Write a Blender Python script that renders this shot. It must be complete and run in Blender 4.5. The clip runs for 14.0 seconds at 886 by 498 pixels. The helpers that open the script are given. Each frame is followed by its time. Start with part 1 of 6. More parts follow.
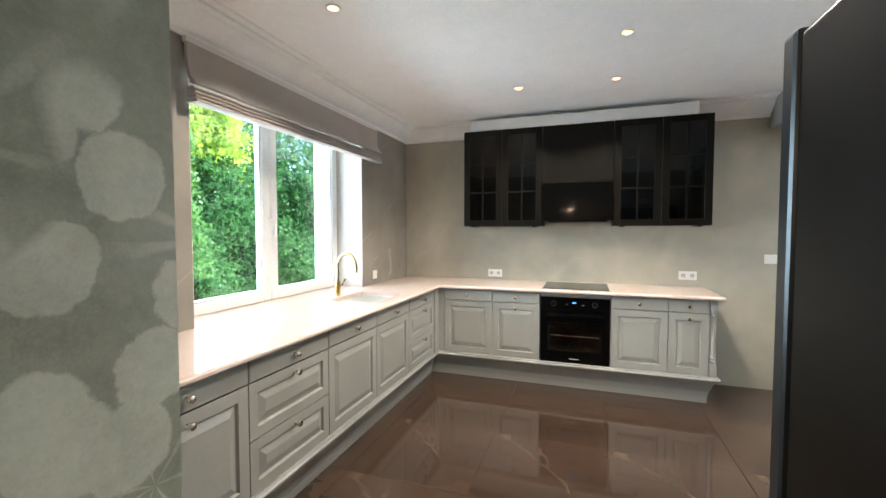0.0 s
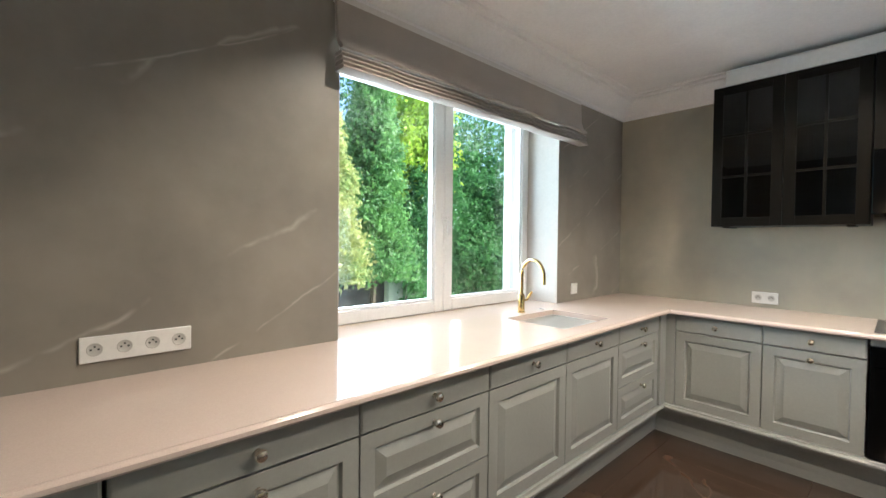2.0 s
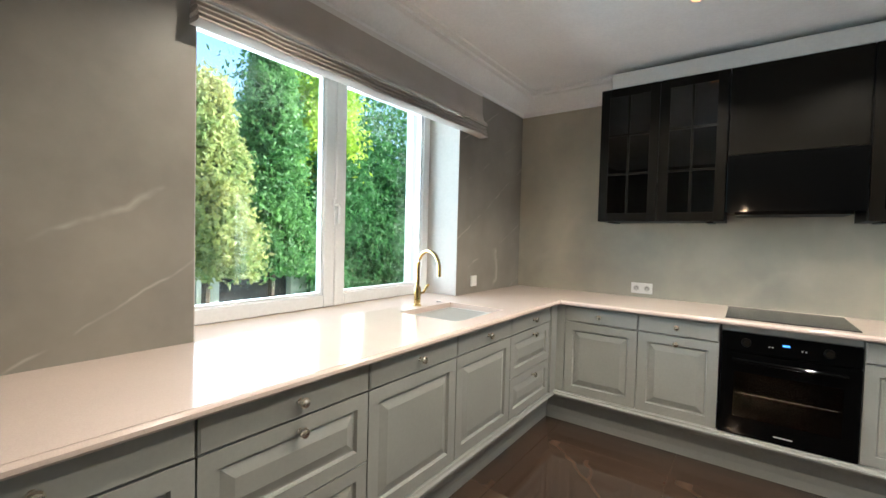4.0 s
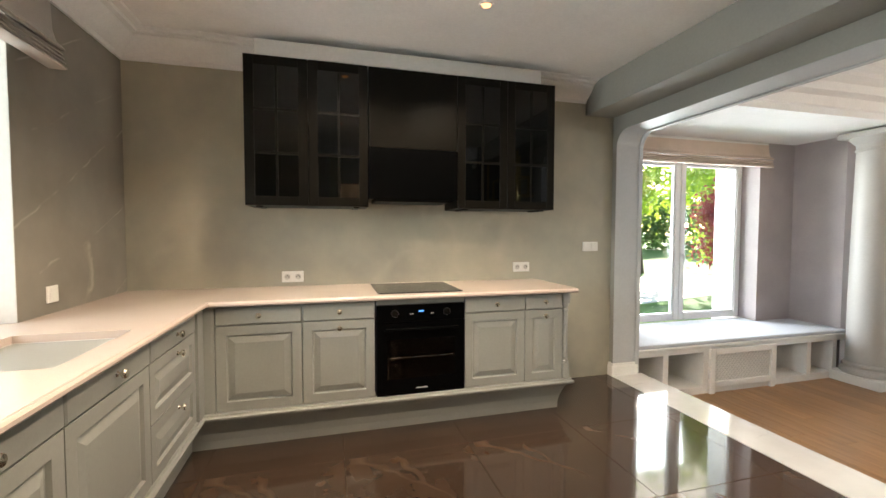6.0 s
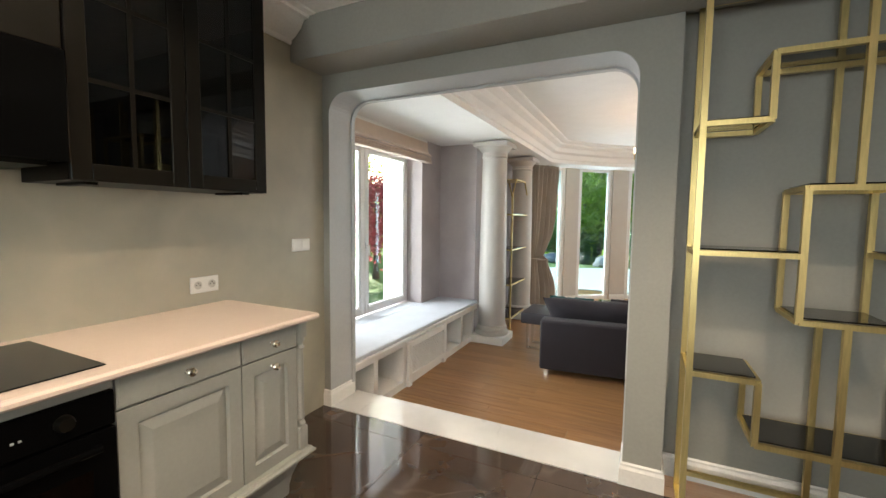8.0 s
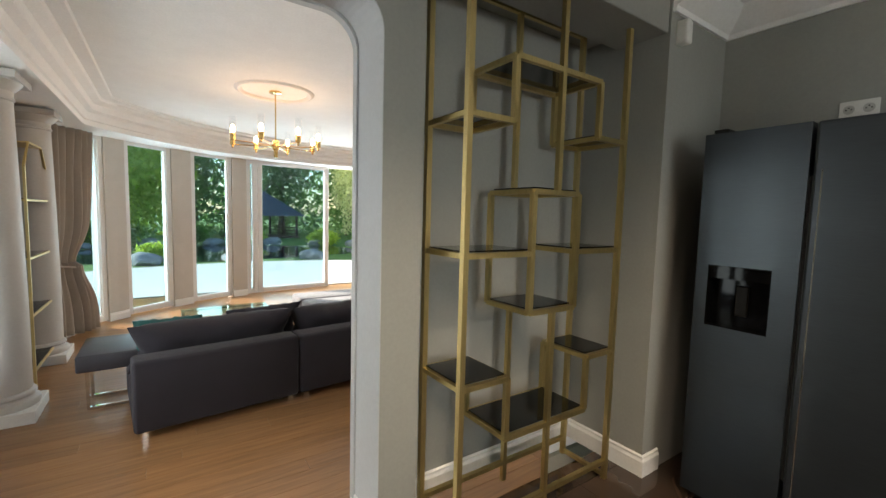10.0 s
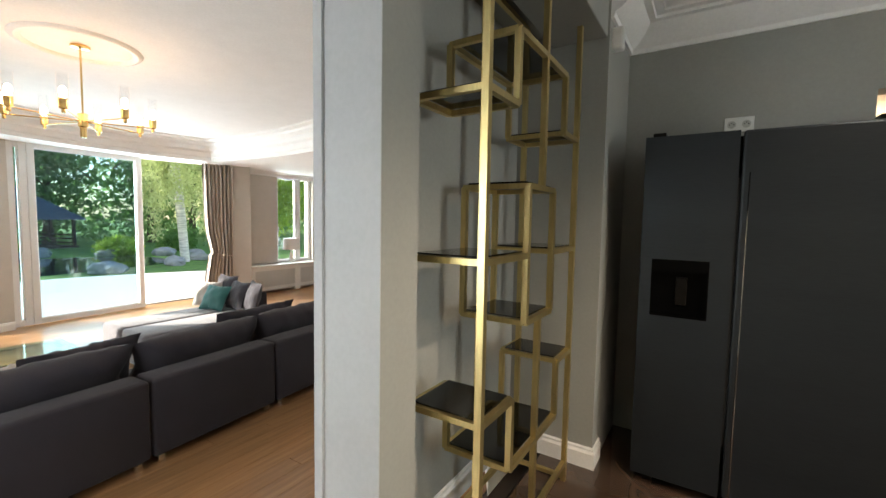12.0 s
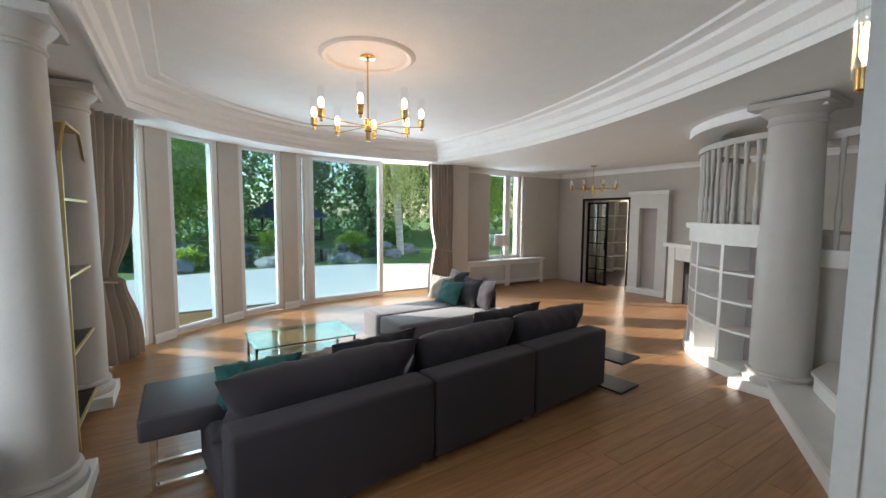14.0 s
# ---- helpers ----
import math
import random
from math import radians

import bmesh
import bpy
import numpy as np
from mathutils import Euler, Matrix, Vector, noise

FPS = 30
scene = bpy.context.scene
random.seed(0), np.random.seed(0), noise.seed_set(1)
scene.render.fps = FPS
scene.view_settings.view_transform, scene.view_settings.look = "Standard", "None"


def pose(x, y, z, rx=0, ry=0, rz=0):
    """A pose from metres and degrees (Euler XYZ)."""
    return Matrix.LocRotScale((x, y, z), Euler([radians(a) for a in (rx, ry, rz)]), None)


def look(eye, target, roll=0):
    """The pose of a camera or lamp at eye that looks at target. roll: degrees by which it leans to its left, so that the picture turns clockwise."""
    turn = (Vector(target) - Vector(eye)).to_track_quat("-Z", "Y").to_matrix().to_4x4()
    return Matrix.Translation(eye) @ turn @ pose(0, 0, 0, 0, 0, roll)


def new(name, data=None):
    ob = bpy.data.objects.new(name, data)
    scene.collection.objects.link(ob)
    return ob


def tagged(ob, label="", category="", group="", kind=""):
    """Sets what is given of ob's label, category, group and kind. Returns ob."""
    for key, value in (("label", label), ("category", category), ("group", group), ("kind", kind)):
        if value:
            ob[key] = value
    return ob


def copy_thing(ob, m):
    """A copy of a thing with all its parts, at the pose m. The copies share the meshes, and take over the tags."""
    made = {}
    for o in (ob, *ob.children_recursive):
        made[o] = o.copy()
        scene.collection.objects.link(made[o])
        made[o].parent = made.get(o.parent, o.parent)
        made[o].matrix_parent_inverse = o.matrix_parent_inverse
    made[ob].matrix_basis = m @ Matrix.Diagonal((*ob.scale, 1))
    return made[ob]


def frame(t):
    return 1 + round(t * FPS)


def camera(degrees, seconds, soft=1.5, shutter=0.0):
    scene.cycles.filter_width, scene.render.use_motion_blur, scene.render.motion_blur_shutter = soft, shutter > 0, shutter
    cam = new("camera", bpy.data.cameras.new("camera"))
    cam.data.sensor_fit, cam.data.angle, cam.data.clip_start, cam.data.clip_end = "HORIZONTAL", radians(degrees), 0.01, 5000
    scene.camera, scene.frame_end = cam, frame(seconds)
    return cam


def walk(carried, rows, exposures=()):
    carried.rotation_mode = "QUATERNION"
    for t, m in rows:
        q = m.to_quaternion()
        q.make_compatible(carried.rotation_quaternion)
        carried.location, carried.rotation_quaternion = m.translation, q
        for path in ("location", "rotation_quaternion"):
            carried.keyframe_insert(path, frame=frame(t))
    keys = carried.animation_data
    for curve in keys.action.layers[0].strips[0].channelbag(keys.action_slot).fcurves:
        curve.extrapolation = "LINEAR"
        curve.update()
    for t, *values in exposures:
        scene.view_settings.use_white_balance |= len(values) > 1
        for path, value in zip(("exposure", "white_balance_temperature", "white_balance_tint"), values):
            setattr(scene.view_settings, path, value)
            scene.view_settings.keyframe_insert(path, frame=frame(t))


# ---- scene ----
cam = camera(93.9, 14.0)
PATH = [
    (0, (1.997, -4.469, 1.44), (1.345, -2.58, 1.355), 0.0),
    (0.5, (1.919, -4.292, 1.419), (0.967, -2.534, 1.364), -0.0),
    (1, (1.867, -4.058, 1.41), (0.651, -2.471, 1.355), 0.4),
    (1.5, (1.796, -3.883, 1.373), (0.401, -2.45, 1.333), 0.5),
    (2, (1.711, -3.714, 1.375), (0.227, -2.374, 1.333), 0.6),
    (2.2, (1.698, -3.665, 1.377), (0.199, -2.341, 1.337), 0.6),
    (4.3, (1.733, -3.483, 1.333), (0.67, -1.79, 1.282), 1.2),
    (4.5, (1.769, -3.449, 1.311), (0.81, -1.694, 1.268), 0.9),
    (5, (1.651, -3.415, 1.278), (1.138, -1.483, 1.223), 0.6),
    (5.5, (1.52, -3.331, 1.303), (1.529, -1.332, 1.228), 0.2),
    (6, (1.329, -3.258, 1.32), (1.856, -1.331, 1.237), 0.1),
    (6.5, (1.223, -3.058, 1.371), (2.191, -1.312, 1.253), 0.3),
    (7, (1.309, -2.732, 1.393), (2.616, -1.225, 1.255), 0.4),
    (7.5, (1.406, -2.377, 1.383), (2.991, -1.166, 1.237), 0.6),
    (8, (1.529, -2.055, 1.381), (3.325, -1.188, 1.231), 0.7),
    (8.5, (1.732, -1.763, 1.391), (3.68, -1.335, 1.239), 0.9),
    (9, (1.941, -1.535, 1.389), (3.932, -1.625, 1.232), 1.0),
    (9.2, (2.028, -1.469, 1.403), (3.996, -1.783, 1.236), 1.1),
    (11.3, (2.795, -1.162, 1.398), (3.832, -2.867, 1.262), 1.1),
    (11.5, (2.854, -1.135, 1.397), (3.878, -2.847, 1.256), 1.1),
    (12, (3.022, -1.108, 1.376), (4.105, -2.783, 1.239), 1.0),
    (12.5, (3.254, -1.126, 1.372), (4.516, -2.671, 1.233), 0.7),
    (13, (3.432, -1.063, 1.368), (4.882, -2.432, 1.224), 0.7),
    (13.5, (3.649, -1.018, 1.368), (5.246, -2.213, 1.219), 0.6),
    (14, (3.851, -0.944, 1.353), (5.532, -2.015, 1.189), 0.4),
]
walk(cam, [(t, look(e, g, r)) for t, e, g, r in PATH], [(0.0, 2.35, 5700, 8), (2.0, 1.9, 5750, 8), (4.5, 1.88, 5700, 6), (6.0, 2.0, 6700, 10), (7.5, 1.85, 6750, 10), (8.2, 1.65, 6800, 10), (9.0, 1.3, 6650, 10), (11.5, 1.85, 6700, 10), (12.5, 1.65, 6450, 10), (13.3, 1.45, 6250, 8), (14.0, 1.1, 6200, 10)])

# ---- world and lights ----
world = bpy.data.worlds.new("world")
scene.world = world
world.use_nodes = True
wn = world.node_tree.nodes
sky = wn.new("ShaderNodeTexSky")
sky.sky_type, sky.sun_disc = "NISHITA", False
SUN_EL, SUN_AZ = radians(20), radians(42)
sky.sun_elevation, sky.sun_rotation = SUN_EL, SUN_AZ
world.node_tree.links.new(sky.outputs[0], wn["Background"].inputs[0])
wn["Background"].inputs[1].default_value = 0.15


def sun_lamp(strength):
    data = bpy.data.lights.new("sun", "SUN")
    data.energy, data.angle, data.color = strength, radians(0.5), (1.0, 0.93, 0.82)
    ob = new("sun", data)
    d = Vector((math.sin(SUN_AZ) * math.cos(SUN_EL), math.cos(SUN_AZ) * math.cos(SUN_EL), math.sin(SUN_EL)))
    ob.matrix_basis = look((20, 0, 20), Vector((20, 0, 20)) - d)
    return ob


def window_light(name, at, toward, w, h, watts, color=(0.80, 0.92, 1.0)):
    """Sky light entering by a window's opening."""
    data = bpy.data.lights.new(name, "AREA")
    data.shape, data.size, data.size_y, data.energy, data.color = "RECTANGLE", w, h, watts, color
    ob = new(name, data)
    ob.matrix_basis = look(at, toward)
    return ob


def bulb_light(name, at, watts, size=0.03, color=(1.0, 0.72, 0.42)):
    data = bpy.data.lights.new(name, "POINT")
    data.energy, data.shadow_soft_size, data.color = watts, size, color
    ob = new(name, data)
    ob.location = at
    return ob


def spot_light(name, at, watts, degrees=110, color=(1.0, 0.94, 0.85)):
    data = bpy.data.lights.new(name, "SPOT")
    data.energy, data.spot_size, data.spot_blend, data.shadow_soft_size, data.color = watts, radians(degrees), 0.5, 0.008, color
    ob = new(name, data)
    ob.matrix_basis = look(at, (at[0], at[1] + 0.001, 0))
    return ob


# four known downlights, then two unseen ones added to fill out the grid
SPOTS = [(0.73, -2.56), (2.21, -1.77), (1.46, -1.02), (2.20, -1.00), (1.47, -2.57), (2.21, -2.57)]
CEIL_K, CEIL_L, SOFFIT, LF = 2.61, 2.73, 2.40, -0.30
sun_lamp(5.0)
window_light("kitchen_window_light", (-1.7, -1.91, 1.75), (1.5, -1.91, 2.20), 3.0, 2.0, 64, (0.90, 0.97, 1.0))
window_light("nook_window_light", (5.47, 2.1, 1.3), (5.47, -3, 0.8), 2.6, 2.2, 80, (0.90, 0.95, 1.0))
BAY_C, BAY_R = Vector((6.88, -4.04)), 4.69
for a0, w, watts in ((51, 0.7, 9), (38, 0.75, 11), (25, 0.75, 11), (6, 1.7, 26), (-13, 1.3, 22)):
    a = radians(a0)
    p = BAY_C + Vector((math.cos(a), math.sin(a))) * (BAY_R + 0.32)
    window_light("bay_window_light", (*p, 1.05), (*BAY_C, 0.7), w, 2.1, watts * 0.95, (0.88, 0.95, 1.0))
window_light("side_window_light", (11.85, -7.55, 1.5), (5, -7.55, 1.0), 0.95, 1.9, 17)
window_light("far_window_light", (11.86, -12.77, 1.2), (9, -11.2, 0.6), 0.5, 1.8, 36, (1.0, 0.86, 0.68))
for sx, sy in SPOTS:
    spot_light("downlight_light", (sx, sy, CEIL_K - 0.03), 18, 130, (1.0, 0.83, 0.64))

# ---- materials ----


def mat(name, color, rough=0.5, metal=0.0, noise_scale=6.0, vary=0.06, fine=60.0, fine_vary=0.03, bump=0.0, bump_scale=80.0, spec=0.5, coat=0.0, sheen=0.0, stretch=(1, 1, 1), rough_vary=0.05):
    """A painted, woven or metal surface: base colour with large and fine variation, relief and uneven gloss."""
    m = bpy.data.materials.new(name)
    m.use_nodes = True
    nt = m.node_tree
    b = nt.nodes["Principled BSDF"]
    co = nt.nodes.new("ShaderNodeTexCoord")
    mp = nt.nodes.new("ShaderNodeMapping")
    mp.inputs["Scale"].default_value = stretch
    nt.links.new(co.outputs["Object"], mp.inputs[0])
    n1, n2 = nt.nodes.new("ShaderNodeTexNoise"), nt.nodes.new("ShaderNodeTexNoise")
    n1.inputs["Scale"].default_value, n1.inputs["Detail"].default_value = noise_scale, 5
    n2.inputs["Scale"].default_value, n2.inputs["Detail"].default_value = fine, 3
    for n in (n1, n2):
        nt.links.new(mp.outputs[0], n.inputs["Vector"])
    h1, h2 = nt.nodes.new("ShaderNodeMapRange"), nt.nodes.new("ShaderNodeMapRange")
    for h, n, v in ((h1, n1, vary), (h2, n2, fine_vary)):
        h.inputs["From Min"].default_value, h.inputs["From Max"].default_value = 0.3, 0.7
        h.inputs["To Min"].default_value, h.inputs["To Max"].default_value = 1 - v, 1 + v
        nt.links.new(n.outputs["Fac"], h.inputs["Value"])
    mul = nt.nodes.new("ShaderNodeMath")
    mul.operation = "MULTIPLY"
    nt.links.new(h1.outputs[0], mul.inputs[0]), nt.links.new(h2.outputs[0], mul.inputs[1])
    sc = nt.nodes.new("ShaderNodeVectorMath")
    sc.operation = "SCALE"
    sc.inputs[0].default_value = color
    nt.links.new(mul.outputs[0], sc.inputs["Scale"])
    nt.links.new(sc.outputs[0], b.inputs["Base Color"])
    rr = nt.nodes.new("ShaderNodeMapRange")
    rr.inputs["To Min"].default_value, rr.inputs["To Max"].default_value = max(0.02, rough - rough_vary), min(1, rough + rough_vary)
    nt.links.new(n1.outputs["Fac"], rr.inputs["Value"]), nt.links.new(rr.outputs[0], b.inputs["Roughness"])
    b.inputs["Metallic"].default_value = metal
    b.inputs["Specular IOR Level"].default_value = spec
    b.inputs["Coat Weight"].default_value = coat
    b.inputs["Sheen Weight"].default_value = sheen
    if bump:
        n3, bp = nt.nodes.new("ShaderNodeTexNoise"), nt.nodes.new("ShaderNodeBump")
        n3.inputs["Scale"].default_value, n3.inputs["Detail"].default_value = bump_scale, 4
        nt.links.new(mp.outputs[0], n3.inputs["Vector"])
        bp.inputs["Strength"].default_value, bp.inputs["Distance"].default_value = bump, 0.01
        nt.links.new(n3.outputs["Fac"], bp.inputs["Height"]), nt.links.new(bp.outputs[0], b.inputs["Normal"])
    return m


def node(m, kind, **values):
    n = m.node_tree.nodes.new(kind)
    for k, v in values.items():
        n.inputs[k].default_value = v
    return n


def veined(name, base, dark, vein, rough, scale=1.2, vein_width=0.012, coat=0.0, amount=0.8, spec=0.5, tilt=(0, 0, 0), pull=(1, 1, 1), warp=0.9):
    """Polished stone or stone-look panel: clouded ground and thin broken veins."""
    m = bpy.data.materials.new(name)
    m.use_nodes = True
    nt, L = m.node_tree, m.node_tree.links.new
    b = nt.nodes["Principled BSDF"]
    co = node(m, "ShaderNodeTexCoord")
    cl = node(m, "ShaderNodeTexNoise", Scale=scale * 1.3, Detail=6.0, Roughness=0.55)
    wp = node(m, "ShaderNodeTexNoise", Scale=scale * 1.1, Detail=4.0)
    L(co.outputs["Object"], cl.inputs["Vector"]), L(co.outputs["Object"], wp.inputs["Vector"])
    ad = node(m, "ShaderNodeVectorMath")
    ad.operation = "MULTIPLY_ADD"
    ad.inputs[1].default_value = (warp, warp, warp)
    mp = node(m, "ShaderNodeMapping", Rotation=tilt, Scale=pull)
    mp.vector_type = "TEXTURE"
    L(co.outputs["Object"], mp.inputs[0])
    L(wp.outputs["Color"], ad.inputs[0]), L(mp.outputs[0], ad.inputs[2])
    vo = node(m, "ShaderNodeTexVoronoi", Scale=scale * 0.8)
    vo.feature = "DISTANCE_TO_EDGE"
    L(ad.outputs[0], vo.inputs["Vector"])
    th = node(m, "ShaderNodeMapRange")
    th.inputs["From Max"].default_value, th.inputs["To Min"].default_value, th.inputs["To Max"].default_value = vein_width, amount, 0.0
    L(vo.outputs["Distance"], th.inputs["Value"])
    br = node(m, "ShaderNodeTexNoise", Scale=scale * 2.2, Detail=3.0)
    L(co.outputs["Object"], br.inputs["Vector"])
    gate = node(m, "ShaderNodeMapRange")
    gate.inputs["From Min"].default_value, gate.inputs["From Max"].default_value = 0.46, 0.58
    L(br.outputs["Fac"], gate.inputs["Value"])
    mu = node(m, "ShaderNodeMath")
    mu.operation = "MULTIPLY"
    L(th.outputs[0], mu.inputs[0]), L(gate.outputs[0], mu.inputs[1])
    r = node(m, "ShaderNodeValToRGB")
    r.color_ramp.elements[0].position, r.color_ramp.elements[1].position = 0.35, 0.68
    r.color_ramp.elements[0].color, r.color_ramp.elements[1].color = (*dark, 1), (*base, 1)
    L(cl.outputs["Fac"], r.inputs[0])
    mx = node(m, "ShaderNodeMix")
    mx.data_type = "RGBA"
    mx.inputs["B"].default_value = (*vein, 1)
    L(mu.outputs[0], mx.inputs["Factor"]), L(r.outputs[0], mx.inputs["A"]), L(mx.outputs["Result"], b.inputs["Base Color"])
    ro = node(m, "ShaderNodeMapRange")
    ro.inputs["To Min"].default_value, ro.inputs["To Max"].default_value = rough * 0.8, rough * 1.25
    L(cl.outputs["Fac"], ro.inputs["Value"]), L(ro.outputs[0], b.inputs["Roughness"])
    b.inputs["Coat Weight"].default_value, b.inputs["Specular IOR Level"].default_value = coat, spec
    return m


def wood(name, light, dark, rough=0.35):
    """Oiled oak boards: grain along each board and a tone per board."""
    m = bpy.data.materials.new(name)
    m.use_nodes = True
    nt, L = m.node_tree, m.node_tree.links.new
    b = nt.nodes["Principled BSDF"]
    co, inf = node(m, "ShaderNodeTexCoord"), node(m, "ShaderNodeObjectInfo")
    geo = node(m, "ShaderNodeNewGeometry")
    rnd = node(m, "ShaderNodeMath")
    L(inf.outputs["Random"], rnd.inputs[0]), L(geo.outputs["Random Per Island"], rnd.inputs[1])
    off = node(m, "ShaderNodeVectorMath")
    off.operation = "MULTIPLY_ADD"
    off.inputs[1].default_value = (7, 7, 7)
    L(rnd.outputs[0], off.inputs[0]), L(co.outputs["Object"], off.inputs[2])
    mp = node(m, "ShaderNodeMapping", Scale=(1.0, 14.0, 14.0))
    L(off.outputs[0], mp.inputs[0])
    g = node(m, "ShaderNodeTexNoise", Scale=2.2, Detail=7.0, Roughness=0.65)
    L(mp.outputs[0], g.inputs["Vector"])
    r = node(m, "ShaderNodeValToRGB")
    r.color_ramp.elements[0].position, r.color_ramp.elements[1].position = 0.3, 0.72
    r.color_ramp.elements[0].color, r.color_ramp.elements[1].color = (*dark, 1), (*light, 1)
    L(g.outputs["Fac"], r.inputs[0])
    hs = node(m, "ShaderNodeHueSaturation")
    vr = node(m, "ShaderNodeMapRange")
    vr.inputs["From Max"].default_value, vr.inputs["To Min"].default_value, vr.inputs["To Max"].default_value = 2.0, 0.78, 1.2
    L(rnd.outputs[0], vr.inputs["Value"]), L(vr.outputs[0], hs.inputs["Value"]), L(r.outputs[0], hs.inputs["Color"])
    L(hs.outputs[0], b.inputs["Base Color"])
    bp = node(m, "ShaderNodeBump", Strength=0.15, Distance=0.004)
    L(g.outputs["Fac"], bp.inputs["Height"]), L(bp.outputs[0], b.inputs["Normal"])
    b.inputs["Roughness"].default_value = rough
    return m


def glass(name, color=(1, 1, 1), rough=0.0, mixed=0.0, tint=(0.95, 0.98, 0.97)):
    """Thin pane: mostly clear, glossy at grazing angles."""
    m = bpy.data.materials.new(name)
    m.use_nodes = True
    nt, L = m.node_tree, m.node_tree.links.new
    out = nt.nodes["Material Output"]
    tr, gl, fr, mx = node(m, "ShaderNodeBsdfTransparent"), node(m, "ShaderNodeBsdfGlossy"), node(m, "ShaderNodeLayerWeight"), node(m, "ShaderNodeMixShader")
    pw, ad = node(m, "ShaderNodeMath"), node(m, "ShaderNodeMath")
    pw.operation, pw.inputs[1].default_value = "POWER", 4.0
    ad.operation, ad.inputs[1].default_value, ad.inputs[2].default_value = "MULTIPLY_ADD", 0.75, 0.035
    tr.inputs["Color"].default_value = (*tint, 1)
    gl.inputs["Roughness"].default_value, gl.inputs["Color"].default_value = rough, (*color, 1)
    L(fr.outputs["Facing"], pw.inputs[0]), L(pw.outputs[0], ad.inputs[0]), L(ad.outputs[0], mx.inputs[0]), L(tr.outputs[0], mx.inputs[1]), L(gl.outputs[0], mx.inputs[2]), L(mx.outputs[0], out.inputs["Surface"])
    return m


def glow(name, color, strength):
    m = bpy.data.materials.new(name)
    m.use_nodes = True
    b = m.node_tree.nodes["Principled BSDF"]
    b.inputs["Base Color"].default_value = (*color, 1)
    b.inputs["Emission Color"].default_value, b.inputs["Emission Strength"].default_value = (*color, 1), strength
    return m


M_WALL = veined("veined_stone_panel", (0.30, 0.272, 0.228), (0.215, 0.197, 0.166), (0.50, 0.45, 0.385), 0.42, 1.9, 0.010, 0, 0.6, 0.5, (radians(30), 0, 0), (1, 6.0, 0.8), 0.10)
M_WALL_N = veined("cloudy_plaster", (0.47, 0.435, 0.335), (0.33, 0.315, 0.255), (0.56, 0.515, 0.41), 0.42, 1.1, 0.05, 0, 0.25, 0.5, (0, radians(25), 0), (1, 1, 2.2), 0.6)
M_WALL_PLAIN = mat("grey_paint", (0.30, 0.30, 0.272), 0.6, vary=0.05, noise_scale=2.5, bump=0.05, bump_scale=200)
M_WHITE = mat("white_paint", (0.78, 0.77, 0.74), 0.45, vary=0.03, bump=0.03, bump_scale=220)
M_TRIM = mat("trim_paint", (0.62, 0.61, 0.58), 0.4, vary=0.03, bump=0.03, bump_scale=220)
M_COLUMN = mat("column_paint", (0.50, 0.48, 0.45), 0.45, vary=0.03, bump=0.03, bump_scale=220)
M_LINING = mat("lining_paint", (0.45, 0.465, 0.47), 0.5, vary=0.04, noise_scale=2.5, bump=0.04, bump_scale=200)
M_CEIL = mat("ceiling_paint", (0.87, 0.865, 0.85), 0.7, vary=0.02, bump=0.03, bump_scale=150)
M_FLOOR = veined("brown_marble", (0.088, 0.055, 0.037), (0.037, 0.023, 0.016), (0.20, 0.145, 0.10), 0.085, 0.9, 0.006, 0.3, 0.28, 0.5, (0, 0, radians(35)), (1, 3.0, 1), 0.5)
M_GROUT = mat("tile_joint", (0.045, 0.030, 0.021), 0.5)
M_OAK = wood("oak_boards", (0.37, 0.20, 0.088), (0.22, 0.112, 0.046), 0.3)
M_STRIP = veined("white_marble", (0.72, 0.71, 0.68), (0.60, 0.59, 0.57), (0.45, 0.44, 0.43), 0.07, 1.6, 0.01, 0.2, 0.5)
M_QUARTZ = mat("quartz_top", (0.58, 0.475, 0.41), 0.12, vary=0.03, noise_scale=3, fine=300, fine_vary=0.04, spec=0.4, rough_vary=0.02)
M_CAB = mat("cabinet_paint", (0.285, 0.285, 0.258), 0.33, vary=0.04, noise_scale=3, bump=0.04, bump_scale=160)
M_BLACK = mat("black_lacquer", (0.0055, 0.0047, 0.0034), 0.36, vary=0.12, spec=0.10)
M_BLACKGLASS = mat("black_glass", (0.002, 0.002, 0.002), 0.05, vary=0.1, spec=0.06, rough_vary=0.01)
M_CHROME = mat("chrome", (0.78, 0.77, 0.75), 0.08, 1.0, vary=0.03, rough_vary=0.03)
M_GOLD = mat("brushed_brass", (0.64, 0.51, 0.23), 0.38, 0.95, vary=0.08, fine=140, fine_vary=0.08, stretch=(1, 1, 0.1), rough_vary=0.08)
M_BRASS = mat("polished_brass", (0.72, 0.50, 0.20), 0.12, 1.0, vary=0.05)
M_SMOKE = glass("smoked_glass", tint=(0.16, 0.16, 0.15))
M_GLASS = glass("window_glass")
M_GLASS_BAY = glass("solar_glass", color=(0.85, 0.95, 1.0), tint=(0.68, 0.81, 0.86))
M_CABGLASS = glass("cabinet_glass", tint=(0.10, 0.10, 0.10))
M_PVC = mat("white_window_frame", (0.74, 0.74, 0.73), 0.3, vary=0.02)
M_BLIND = mat("blind_linen", (0.43, 0.385, 0.335), 0.9, vary=0.06, fine=420, fine_vary=0.1, bump=0.25, bump_scale=500, sheen=0.3)
M_BLIND2 = mat("cream_linen", (0.62, 0.49, 0.39), 0.9, vary=0.06, fine=420, fine_vary=0.1, bump=0.25, bump_scale=500, sheen=0.3)
